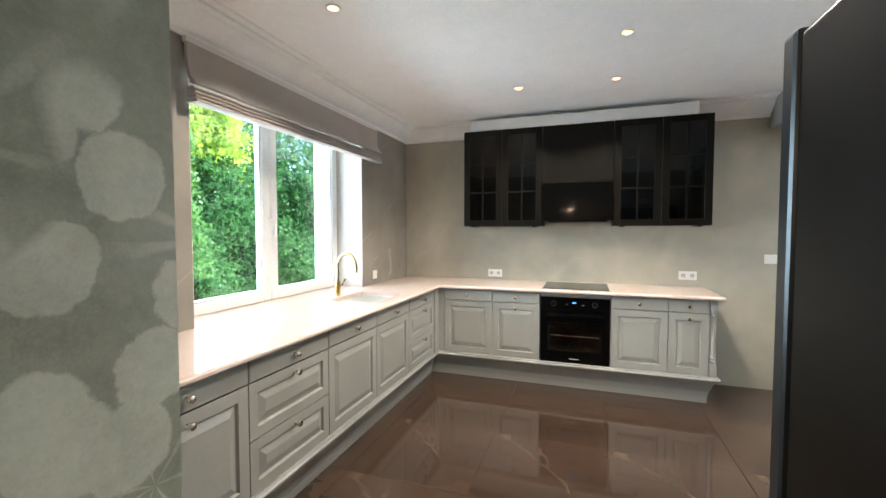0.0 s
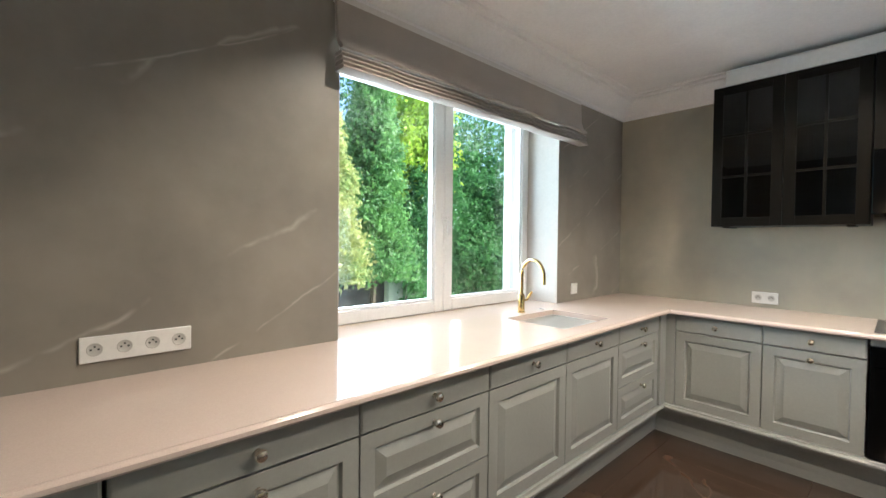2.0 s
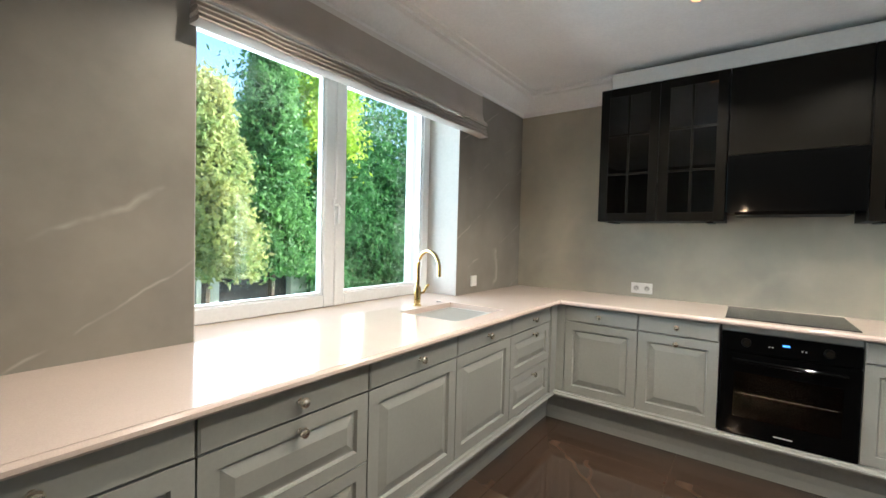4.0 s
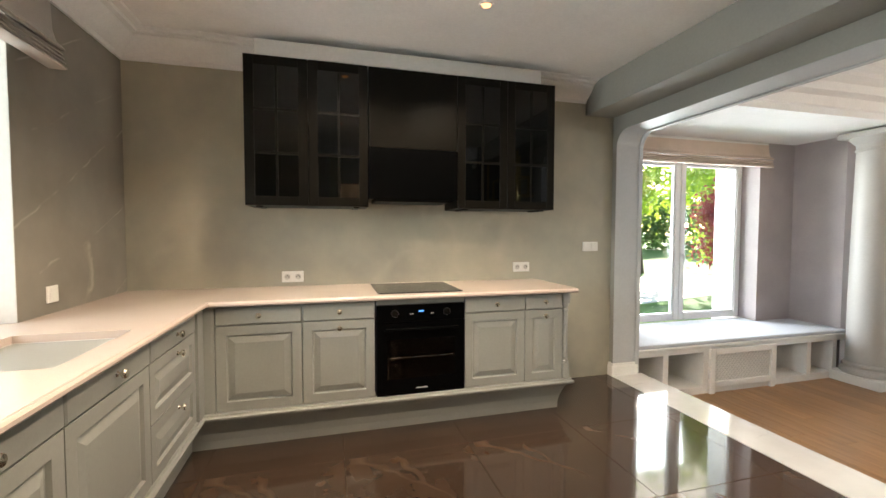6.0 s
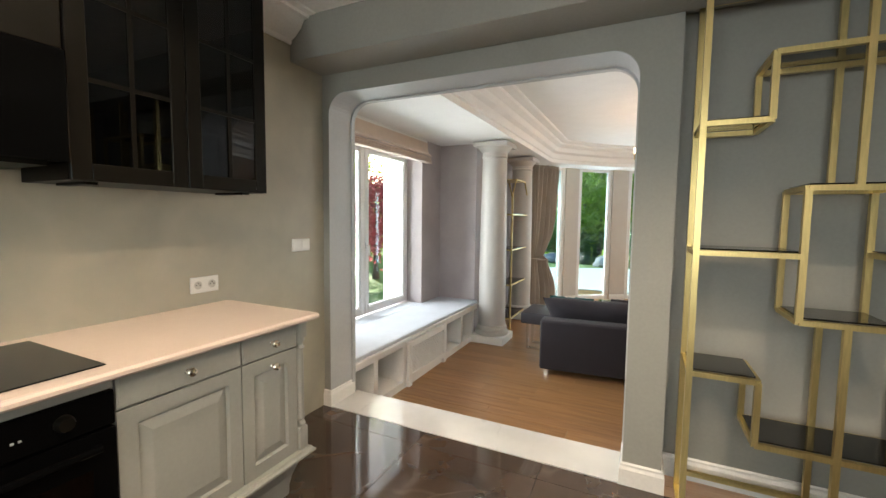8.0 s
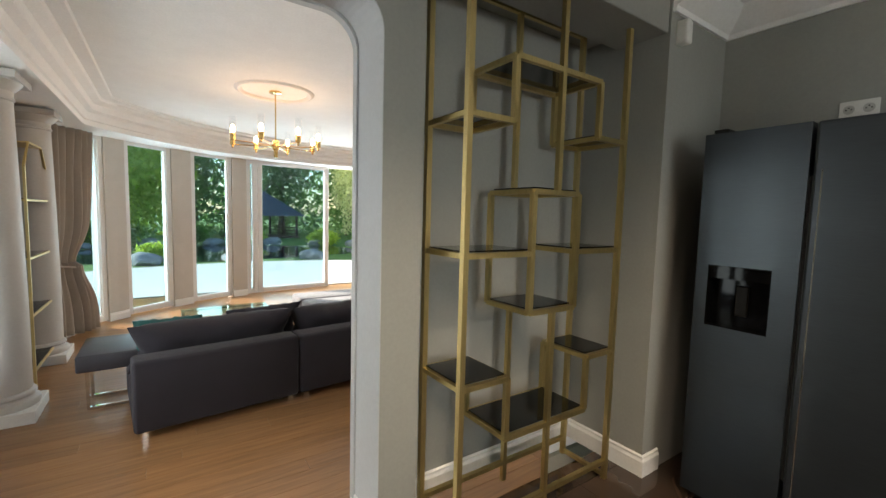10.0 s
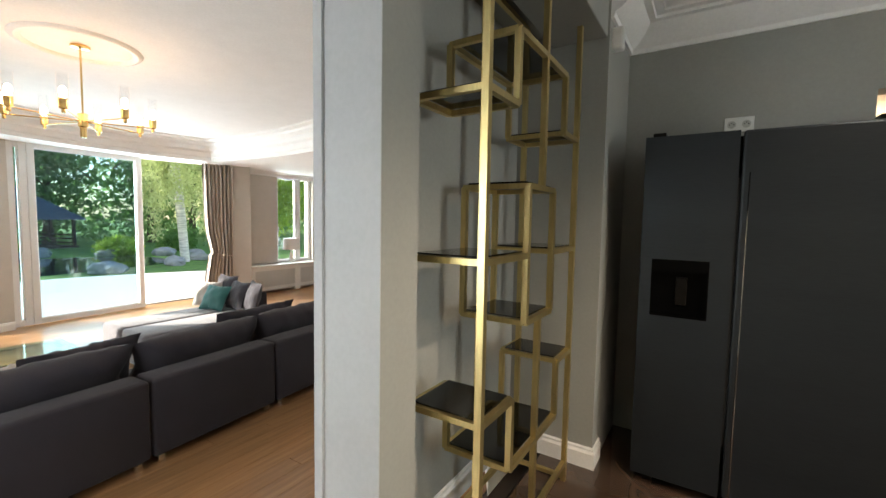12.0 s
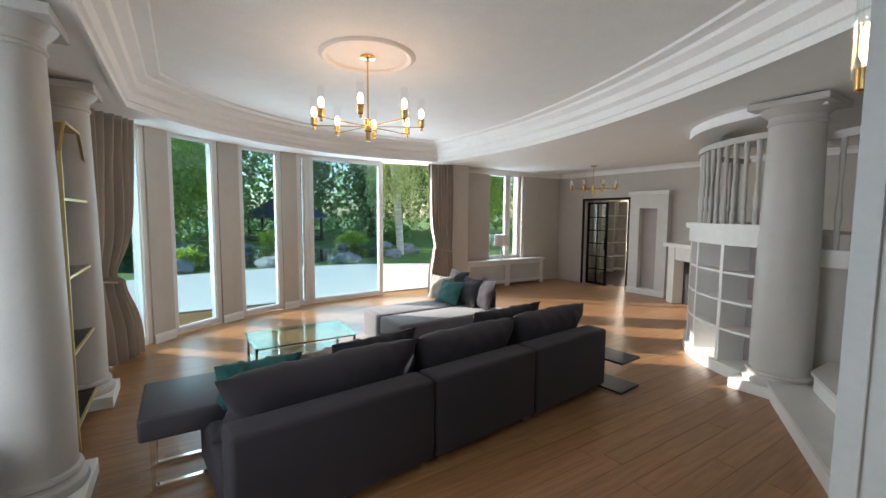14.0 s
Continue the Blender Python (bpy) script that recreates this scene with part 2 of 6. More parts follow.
M_CURTAIN = mat("taupe_curtain", (0.42, 0.36, 0.30), 0.85, vary=0.08, fine=300, fine_vary=0.1, bump=0.2, bump_scale=400, sheen=0.4, stretch=(1, 1, 0.2))
M_SOFA = mat("grey_velvet", (0.021, 0.0178, 0.0245), 0.85, vary=0.16, noise_scale=5, fine=220, fine_vary=0.12, bump=0.25, bump_scale=300, sheen=0.07)
# chaise seats: the grey velvet lightened in colour to carry the window's light
M_CHAISE = mat("window_lit_velvet", (0.095, 0.088, 0.10), 0.8, vary=0.16, noise_scale=4, fine=220, fine_vary=0.1, bump=0.25, bump_scale=300, sheen=0.35)
M_TEAL = mat("teal_velvet", (0.008, 0.085, 0.08), 0.7, vary=0.2, noise_scale=9, fine=200, bump=0.2, bump_scale=300, sheen=0.1)
M_PILLOW = mat("pale_velvet", (0.33, 0.30, 0.27), 0.8, vary=0.15, noise_scale=8, fine=220, bump=0.2, bump_scale=300, sheen=0.5)
M_FRIDGE = mat("dark_steel", (0.045, 0.052, 0.058), 0.30, 0.8, vary=0.06, fine=240, fine_vary=0.06, stretch=(0.06, 1, 1))
M_LILAC = mat("lilac_plaster", (0.40, 0.35, 0.345), 0.65, vary=0.08, noise_scale=3, bump=0.1, bump_scale=60)
M_LIVWALL = mat("living_wall", (0.52, 0.485, 0.44), 0.6, vary=0.03, bump=0.04, bump_scale=200)
M_WELL = mat("socket_well", (0.5, 0.49, 0.45), 0.4)
M_PLASTIC = mat("white_plastic", (0.75, 0.74, 0.70), 0.3, vary=0.02)


def wallpaper():
    """Worn grey-green paper with large faded flowers: petals fanning from scattered hearts, washed and rubbed."""
    m = bpy.data.materials.new("floral_wallpaper")
    m.use_nodes = True
    L = m.node_tree.links.new
    b = m.node_tree.nodes["Principled BSDF"]

    def calc(op, p, q, r=0.0):
        n = node(m, "ShaderNodeMath")
        n.operation = op
        for i, v in enumerate((p, q, r)):
            if isinstance(v, (int, float)):
                n.inputs[i].default_value = v
            else:
                L(v, n.inputs[i])
        return n.outputs[0]

    def span(value, lo, hi, to_lo, to_hi):
        n = node(m, "ShaderNodeMapRange")
        n.inputs["From Min"].default_value, n.inputs["From Max"].default_value = lo, hi
        n.inputs["To Min"].default_value, n.inputs["To Max"].default_value = to_lo, to_hi
        L(value, n.inputs["Value"])
        return n.outputs[0]

    co = node(m, "ShaderNodeTexCoord")
    sp = node(m, "ShaderNodeSeparateXYZ")
    L(co.outputs["Object"], sp.inputs[0])
    flat = node(m, "ShaderNodeCombineXYZ")
    L(calc("ADD", sp.outputs["X"], sp.outputs["Y"]), flat.inputs["X"]), L(sp.outputs["Z"], flat.inputs["Y"])
    vo = node(m, "ShaderNodeTexVoronoi", Scale=3.0, Randomness=0.8)
    vo.voronoi_dimensions = "2D"
    L(flat.outputs[0], vo.inputs["Vector"])
    df = node(m, "ShaderNodeVectorMath")
    df.operation = "SUBTRACT"
    L(flat.outputs[0], df.inputs[0]), L(vo.outputs["Position"], df.inputs[1])
    ds = node(m, "ShaderNodeSeparateXYZ")
    L(df.outputs[0], ds.inputs[0])
    wash = node(m, "ShaderNodeTexNoise", Scale=9.0, Detail=7.0, Roughness=0.7)
    broad = node(m, "ShaderNodeTexNoise", Scale=2.6, Detail=5.0, Roughness=0.6)
    for n in (wash, broad):
        L(co.outputs["Object"], n.inputs["Vector"])
    angle = calc("ARCTAN2", ds.outputs["Y"], ds.outputs["X"])
    fan = calc("COSINE", calc("MULTIPLY_ADD", angle, 6.5, calc("MULTIPLY", broad.outputs["Fac"], 2.0)), 0.0)
    petal = span(fan, 0.72, 0.98, 0.0, 1.0)
    fade = span(vo.outputs["Distance"], 0.10, 0.55, 1.0, 0.0)
    rub = span(wash.outputs["Fac"], 0.36, 0.60, 0.25, 1.0)
    flower = calc("MULTIPLY", calc("MULTIPLY", petal, fade), rub)
    bloom = node(m, "ShaderNodeTexVoronoi", Scale=8.0, Randomness=0.85)
    bloom.voronoi_dimensions = "2D"
    shift = node(m, "ShaderNodeVectorMath")
    shift.operation = "MULTIPLY_ADD"
    shift.inputs[1].default_value = (0.055, 0.055, 0.055)
    L(wash.outputs["Color"], shift.inputs[0]), L(flat.outputs[0], shift.inputs[2]), L(shift.outputs[0], bloom.inputs["Vector"])
    place = node(m, "ShaderNodeTexNoise", Scale=3.2, Detail=1.0)
    L(flat.outputs[0], place.inputs["Vector"])
    blossom = calc("MULTIPLY", span(bloom.outputs["Distance"], 0.40, 0.44, 1.0, 0.0), span(calc("MULTIPLY_ADD", sp.outputs["Z"], -0.45, calc("ADD", place.outputs["Fac"], 0.56)), 0.46, 0.50, 0.0, 1.0))
    stain = span(broad.outputs["Fac"], 0.50, 0.62, 0.0, 0.6)
    pale = calc("MULTIPLY_ADD", flower, 0.7, calc("MULTIPLY", calc("MULTIPLY", stain, rub), 0.35))
    pale = calc("MAXIMUM", pale, calc("MULTIPLY", blossom, calc("MULTIPLY_ADD", rub, 0.4, 0.45)))
    weave = node(m, "ShaderNodeTexNoise", Scale=260.0, Detail=1.0)
    L(co.outputs["Object"], weave.inputs["Vector"])
    pale = calc("ADD", pale, span(weave.outputs["Fac"], 0.3, 0.7, -0.07, 0.07))
    gr = node(m, "ShaderNodeValToRGB")
    gr.color_ramp.elements[0].position, gr.color_ramp.elements[1].position = 0.3, 0.7
    gr.color_ramp.elements[0].color, gr.color_ramp.elements[1].color = (0.25, 0.255, 0.185, 1), (0.42, 0.425, 0.32, 1)
    L(wash.outputs["Fac"], gr.inputs[0])
    mx = node(m, "ShaderNodeMix")
    mx.data_type = "RGBA"
    mx.inputs["B"].default_value = (0.70, 0.705, 0.57, 1)
    L(pale, mx.inputs["Factor"]), L(gr.outputs[0], mx.inputs["A"]), L(mx.outputs["Result"], b.inputs["Base Color"])
    b.inputs["Roughness"].default_value = 0.55
    return m


M_PAPER = wallpaper()
M_DARK = mat("dark_hole", (0.01, 0.01, 0.01), 0.6)

# ---- building helpers ----


def box(bm, x0, x1, y0, y1, z0, z1, bev=0.0, seg=2):
    """A block with rounded edges, added to bm."""
    vs = [bm.verts.new((x, y, z)) for z in (z0, z1) for y in (y0, y1) for x in (x0, x1)]
    fs = [bm.faces.new([vs[i] for i in q]) for q in ((0, 2, 3, 1), (4, 5, 7, 6), (0, 1, 5, 4), (2, 6, 7, 3), (0, 4, 6, 2), (1, 3, 7, 5))]
    if bev:
        es = list({e for f in fs for e in f.edges})
        bmesh.ops.bevel(bm, geom=es, offset=bev, segments=seg, affect="EDGES", profile=0.5)
    return bm


def blk(*a, **k):
    return box(bmesh.new(), *a, **k)


def prism(bm, pts, z0, z1):
    """A plan outline (counter-clockwise) raised from z0 to z1."""
    lo, hi = [bm.verts.new((x, y, z0)) for x, y in pts], [bm.verts.new((x, y, z1)) for x, y in pts]
    n = len(pts)
    bm.faces.new(lo[::-1]), bm.faces.new(hi)
    for i in range(n):
        bm.faces.new((lo[i], lo[(i + 1) % n], hi[(i + 1) % n], hi[i]))
    return bm


def lathe(bm, profile, at=(0, 0, 0), n=24, axis="z", square=False):
    """A profile of (radius, height) turned about an axis."""
    rings = []
    for r, h in profile:
        ring = []
        for i in range(n):
            a = 2 * math.pi * i / n
            p = Vector((r * math.cos(a), r * math.sin(a), h))
            if axis == "x":
                p = Vector((p.z, p.x, p.y))
            elif axis == "y":
                p = Vector((p.x, p.z, p.y))
            ring.append(bm.verts.new(p + Vector(at)))
        rings.append(ring)
    for a, b in zip(rings, rings[1:]):
        for i in range(n):
            bm.faces.new((a[i], a[(i + 1) % n], b[(i + 1) % n], b[i]))
    bm.faces.new(rings[0][::-1]), bm.faces.new(rings[-1])
    return bm


def tube(bm, pts, r, n=10, square=False, closed=False):
    """A round or square bar along points."""
    pts = [Vector(p) for p in pts]
    rings = []
    m = len(pts)
    for i, p in enumerate(pts):
        a = pts[i - 1] if (i or closed) else p
        b = pts[(i + 1) % m] if (i < m - 1 or closed) else p
        d = (b - a).normalized()
        up = Vector((0, 0, 1)) if abs(d.z) < 0.95 else Vector((1, 0, 0))
        s = d.cross(up).normalized()
        u = s.cross(d).normalized()
        k = 4 if square else n
        rings.append([bm.verts.new(p + (s * math.cos(2 * math.pi * (j + 0.5) / k) + u * math.sin(2 * math.pi * (j + 0.5) / k)) * (r * (1.414 if square else 1))) for j in range(k)])
    pairs = list(zip(rings, rings[1:])) + ([(rings[-1], rings[0])] if closed else [])
    for a, b in pairs:
        k = len(a)
        for j in range(k):
            bm.faces.new((a[j], a[(j + 1) % k], b[(j + 1) % k], b[j]))
    if not closed:
        bm.faces.new(rings[0][::-1]), bm.faces.new(rings[-1])
    return bm


def sweep(bm, path, profile, closed=False):
    """A moulding: profile of (out, z) along a plan path, out to the left of the way."""
    path = [Vector(p) for p in path]
    m, rows = len(path), []
    for i, p in enumerate(path):
        a = (p - path[i - 1]).normalized() if (i or closed) else (path[1] - p).normalized()
        b = (path[(i + 1) % m] - p).normalized() if (i < m - 1 or closed) else a
        na, nb = Vector((-a.y, a.x)), Vector((-b.y, b.x))
        n = (na + nb).normalized()
        n = n / max(0.35, n.dot(na))
        rows.append([bm.verts.new((p.x + n.x * o, p.y + n.y * o, z)) for o, z in profile])
    pairs = list(zip(rows, rows[1:])) + ([(rows[-1], rows[0])] if closed else [])
    k = len(profile)
    for a, b in pairs:
        for j in range(k):
            bm.faces.new((a[j], b[j], b[(j + 1) % k], a[(j + 1) % k]))
    if not closed:
        bm.faces.new(rows[0]), bm.faces.new(rows[-1][::-1])
    return bm


def mesh_of(name, bm, material, smooth=False):
    bmesh.ops.recalc_face_normals(bm, faces=bm.faces[:])
    me = bpy.data.meshes.new(name)
    bm.to_mesh(me)
    bm.free()
    me.materials.append(material)
    if smooth:
        me.shade_smooth()
        me.set_sharp_from_angle(angle=radians(35))
    return me


def part(name, bm, material, parent, label="", smooth=False):
    ob = new(name, mesh_of(name, bm, material, smooth))
    ob.parent = parent
    return tagged(ob, label)


def thing(name, label, category, at=(0, 0, 0), rz=0, group=""):
    ob = new(name)
    ob.matrix_basis = pose(*at, 0, 0, rz)
    return tagged(ob, label, category, group)


def solid(name, bm, material, label, category, smooth=False, kind="", group=""):
    return tagged(new(name, mesh_of(name, bm, material, smooth)), label, category, group, kind)


def structure(name, bm, material, label, category="wall", smooth=False):
    return solid(name, bm, material, label, category, smooth, "structure")


def arc(c, r, a0, a1, n):
    return [(c[0] + r * math.cos(radians(a0 + (a1 - a0) * i / n)), c[1] + r * math.sin(radians(a0 + (a1 - a0) * i / n))) for i in range(n + 1)]


# ---- structure: kitchen ----
WX0, WX1 = 3.82, 4.08          # wall between kitchen and living room
OPN_Y0, OPN_Y1, OPN_Z = -2.01, -0.055, 2.225
SOUTH = -4.06
W_Y0, W_Y1, W_Z0, W_Z1, W_X = -2.81, -1.02, 0.91, 2.34, -0.28   # kitchen window
structure("floor", blk(-0.4, 3.81, -7.6, 0.3, -0.12, -0.008), M_GROUT, "dark screed under polished brown marble tiles", "floor")
b = bmesh.new()
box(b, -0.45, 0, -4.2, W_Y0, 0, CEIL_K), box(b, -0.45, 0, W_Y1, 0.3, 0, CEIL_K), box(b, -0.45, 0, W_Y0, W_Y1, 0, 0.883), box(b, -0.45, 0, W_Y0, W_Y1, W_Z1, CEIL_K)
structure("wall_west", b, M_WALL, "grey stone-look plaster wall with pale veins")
structure("wall_north", blk(0, WX1, 0, 0.3, 0, CEIL_K), M_WALL_N, "grey cloudy plaster wall behind the cooking run")
b = bmesh.new()
box(b, 0, 1.335, SOUTH - 0.14, SOUTH, 0, CEIL_K), box(b, 2.36, WX1, SOUTH - 0.14, SOUTH, 0, CEIL_K), box(b, 1.475, 2.36, SOUTH - 0.14, SOUTH, 2.07, CEIL_K)
structure("wall_south", b, M_WALL_PLAIN, "plain grey painted wall behind the refrigerator")


def opening_wall():
    """The wall with the wide round-cornered passage to the living room."""
    b = bmesh.new()
    r, n = 0.14, 7
    inner = [(OPN_Y0, 0.0), (OPN_Y0, OPN_Z - r)]
    inner += [(OPN_Y0 + r - r * math.cos(radians(90 * i / n)), OPN_Z - r + r * math.sin(radians(90 * i / n))) for i in range(1, n + 1)]
    inner += [(OPN_Y1 - r + r * math.sin(radians(90 * i / n)), OPN_Z - r + r * math.cos(radians(90 * i / n))) for i in range(0, n + 1)]
    inner += [(OPN_Y1, 0.0)]
    top = [(-2.19, 0.0), (OPN_Y0, 0.0)] + inner[1:-1] + [(OPN_Y1, 0.0), (0.0, 0.0)]
    for (ya, za), (yb, zb) in zip(top, top[1:]):
        if yb - ya < 1e-6:
            continue
        vs = [b.verts.new((x, y, z)) for x in (WX0, WX1) for y, z in ((ya, za), (yb, zb), (yb, CEIL_K), (ya, CEIL_K))]
        for q in ((0, 1, 2, 3), (7, 6, 5, 4), (0, 4, 5, 1), (2, 6, 7, 3)):
            b.faces.new([vs[i] for i in q])
    for y in (OPN_Y0, OPN_Y1):
        b.faces.new([b.verts.new(p) for p in ((WX0, y, 0), (WX1, y, 0), (WX1, y, OPN_Z - r), (WX0, y, OPN_Z - r))])
    b.faces.new([b.verts.new(p) for p in ((WX0, -2.19, 0), (WX1, -2.19, 0), (WX1, -2.19, CEIL_K), (WX0, -2.19, CEIL_K))])
    bmesh.ops.remove_doubles(b, verts=b.verts[:], dist=1e-5)
    return b


def opening_lining(x0, x1, e):
    """A smooth pale band all round the passage, over its rounded corners."""
    r, n = 0.14, 9
    path = [(OPN_Y0, 0.006), (OPN_Y0, OPN_Z - r)]
    path += [(OPN_Y0 + r - r * math.cos(radians(90 * i / n)), OPN_Z - r + r * math.sin(radians(90 * i / n))) for i in range(1, n + 1)]
    path += [(OPN_Y1 - r + r * math.sin(radians(90 * i / n)), OPN_Z - r + r * math.cos(radians(90 * i / n))) for i in range(0, n + 1)]
    path += [(OPN_Y1, 0.006)]
    yc, zc = (OPN_Y0 + OPN_Y1) / 2, 1.0
    b = bmesh.new()
    rings = []
    for y, z in path:
        dy, dz = (e if y < yc else -e), -e
        rings.append([b.verts.new(p) for p in ((x0, y, z), (x1, y, z), (x1, y + dy, z + dz), (x0, y + dy, z + dz))])
    for p, q in zip(rings, rings[1:]):
        for i in range(4):
            b.faces.new((p[i], p[(i + 1) % 4], q[(i + 1) % 4], q[i]))
    b.faces.new(rings[0]), b.faces.new(rings[-1][::-1])
    bmesh.ops.recalc_face_normals(b, faces=b.faces)
    return b


structure("trim_bead", opening_lining(WX1 - 0.026, WX1 + 0.012, 0.013), M_LINING, "slim bead round the passage on the living room side", "trim")
structure("opening_lining", opening_lining(WX0 - 0.002, WX1 + 0.002, 0.003), M_LINING, "smooth pale lining of the passage", "lining")
structure("wall_east", opening_wall(), M_WALL_PLAIN, "grey wall with a wide round-cornered passage")
b = bmesh.new()
box(b, 4.02, WX1, -3.45, -2.19, 0, CEIL_K), box(b, 3.52, WX1, SOUTH, -3.45, 0, CEIL_K)
structure("alcove_wall", b, M_WALL_PLAIN, "grey painted alcove behind the brass shelving")
structure("beam", blk(3.53, WX0 - 0.002, -3.45, 0, 2.35, CEIL_K, bev=0.006), M_WALL_PLAIN, "boxed grey beam over the passage", "beam")
structure("alcove_beam", blk(WX0, 4.02, -3.45, -2.19, 2.42, CEIL_K), M_WALL_PLAIN, "boxed soffit over the alcove", "beam")
structure("ceiling", blk(-0.45, WX1, SOUTH - 0.14, 0.3, CEIL_K, CEIL_K + 0.15), M_CEIL, "smooth white kitchen ceiling", "ceiling")
CORN = [(0, 2.455), (0.015, 2.455), (0.02, 2.48), (0.05, 2.495), (0.10, 2.54), (0.125, 2.582), (0.16, 2.585), (0.165, 2.60), (0.21, 2.60), (0.215, 2.61), (0, 2.61)]
b = sweep(bmesh.new(), [(3.528, 0), (0, 0), (0, SOUTH), (3.52, SOUTH), (3.52, -3.46)], CORN)
structure("cornice", b, M_CEIL, "white stepped plaster cornice round the kitchen ceiling", "cornice", True)
structure("bulkhead", blk(0.87, 2.905, -0.345, 0, 2.452, 2.558, bev=0.006), M_TRIM, "white boxed panel above the wall cabinets", "bulkhead")
structure("threshold", blk(WX0 - 0.01, 4.13, OPN_Y0, OPN_Y1, LF, 0.004, bev=0.002), M_STRIP, "polished white marble threshold strip", "threshold")
# hall
structure("hall_wall_west", blk(1.335, 1.475, -7.6, SOUTH, 0, CEIL_K), M_PAPER, "hall wall with silvery floral wallpaper")
structure("hall_wall_south", blk(1.335, 3.2, -7.7, -7.6, 0, 2.62), M_WHITE, "plain end wall of the hall")
structure("hall_wall_east", blk(3.05, 3.2, -7.6, SOUTH - 0.14, 0, 2.62), M_WALL_PLAIN, "plain wall of the hall")
structure("hall_ceiling", blk(1.335, 3.2, -7.6, SOUTH - 0.14, 2.5, 2.62), M_CEIL, "white hall ceiling", "ceiling")

# ---- structure: living room, two steps lower ----
NOOK_Y, NOOK_X1 = 0.60, 6.92
N_X0, N_X1, N_Z0, N_Z1 = 4.58, 6.37, 0.24, 2.20
EX, FY = 11.42, -9.35
structure("living_floor", blk(3.99, 12.0, -13.6, 1.0, LF - 0.12, LF - 0.008), M_GROUT, "subfloor under oak boards", "floor")
b = bmesh.new()
box(b, WX1, N_X0, NOOK_Y, 0.95, LF, 2.85), box(b, N_X1, NOOK_X1 + 0.3, NOOK_Y, 0.95, LF, 2.85), box(b, N_X0, N_X1, NOOK_Y, 0.95, LF, N_Z0 - 0.04), box(b, N_X0, N_X1, NOOK_Y, 0.95, N_Z1, 2.85)
structure("nook_wall_north", b, M_LILAC, "lilac-grey plaster wall with window over the bench")
structure("nook_wall_east", blk(NOOK_X1, 9.35, 0.05, NOOK_Y, LF, 2.85), M_LILAC, "lilac-grey plaster wall end beside the column")
structure("nook_wall_west", blk(WX1 - 0.24, WX1, 0.0, 0.95, LF, 2.85), M_LILAC, "lilac-grey return wall of the nook")
BAY = [(56.0, 46.6), (42.8, 33.4), (29.3, 20.0), (16.6, -21.0)]   # openings, in degrees round the bay's centre
BAY_T, WIN_Z1 = 0.26, 2.44


def bay_block(a0, a1, z0, z1, t=BAY_T, r=BAY_R, n=None):
    n = n or max(2, int(abs(a1 - a0) / 2))
    return prism(bmesh.new(), arc(BAY_C, r, a1, a0, n) + arc(BAY_C, r + t, a0, a1, n), z0, z1)


edges = [63.0] + [a for o in BAY for a in o] + [-27.0]
for i in range(0, len(edges), 2):
    structure("bay_pier", bay_block(edges[i], edges[i + 1], LF, 2.85), M_LIVWALL, "plain pale pier between the tall windows")
for a0, a1 in BAY:
    structure("bay_lintel", bay_block(a0, a1, WIN_Z1, 2.85), M_LIVWALL, "curved pale lintel over a tall window")
b = bmesh.new()
S_Y0, S_Y1, S_Z0, S_Z1 = -8.05, -7.05, 0.32, 2.36
box(b, EX, EX + 0.3, S_Y1, -5.9, LF, 2.85), box(b, EX, EX + 0.3, FY - 0.2, S_Y0, LF, 2.85), box(b, EX, EX + 0.3, S_Y0, S_Y1, LF, S_Z0), box(b, EX, EX + 0.3, S_Y0, S_Y1, S_Z1, 2.85)
structure("living_wall_east", b, M_LIVWALL, "pale wall with a window over the radiator cover")
D_X0, D_X1, D_Z = 9.40, 10.58, 1.72
b = bmesh.new()
box(b, D_X1, EX, FY - 0.2, FY, LF, 2.85), box(b, WX1, D_X0, FY - 0.2, FY, LF, 2.85), box(b, D_X0, D_X1, FY - 0.2, FY, D_Z, 2.85)
structure("living_wall_south", b, M_LIVWALL, "pale far wall with the doorway")
structure("living_wall_west", blk(WX1 - 0.16, WX1, FY, -4.2, LF, 2.85), M_LIVWALL, "pale wall behind the stairs")
b = bmesh.new()
box(b, 8.0, 12.0, -13.6, -13.4, LF, 2.85), box(b, 7.8, 8.0, -13.6, FY - 0.2, LF, 2.85), box(b, 11.72, 12.0, -12.5, FY - 0.2, LF, 2.85), box(b, 11.72, 12.0, -13.4, -13.05, LF, 2.85)
structure("far_room_wall", b, M_LIVWALL, "pale walls of the room beyond")
structure("far_room_ceiling", blk(7.8, 12.0, -13.6, FY - 0.2, 2.4, 2.6), M_CEIL, "white ceiling of the room beyond", "ceiling")
ROOF = [(WX1 + 0.002, FY), (EX + 0.28, FY), (EX + 0.28, -5.95)] + arc(BAY_C, BAY_R + 0.24, -24, 62, 30) + [(9.0, 0.94), (WX1 + 0.002, 0.94)]
structure("living_ceiling", prism(bmesh.new(), ROOF, CEIL_L, CEIL_L + 0.16), M_CEIL, "smooth white living room ceiling", "ceiling")


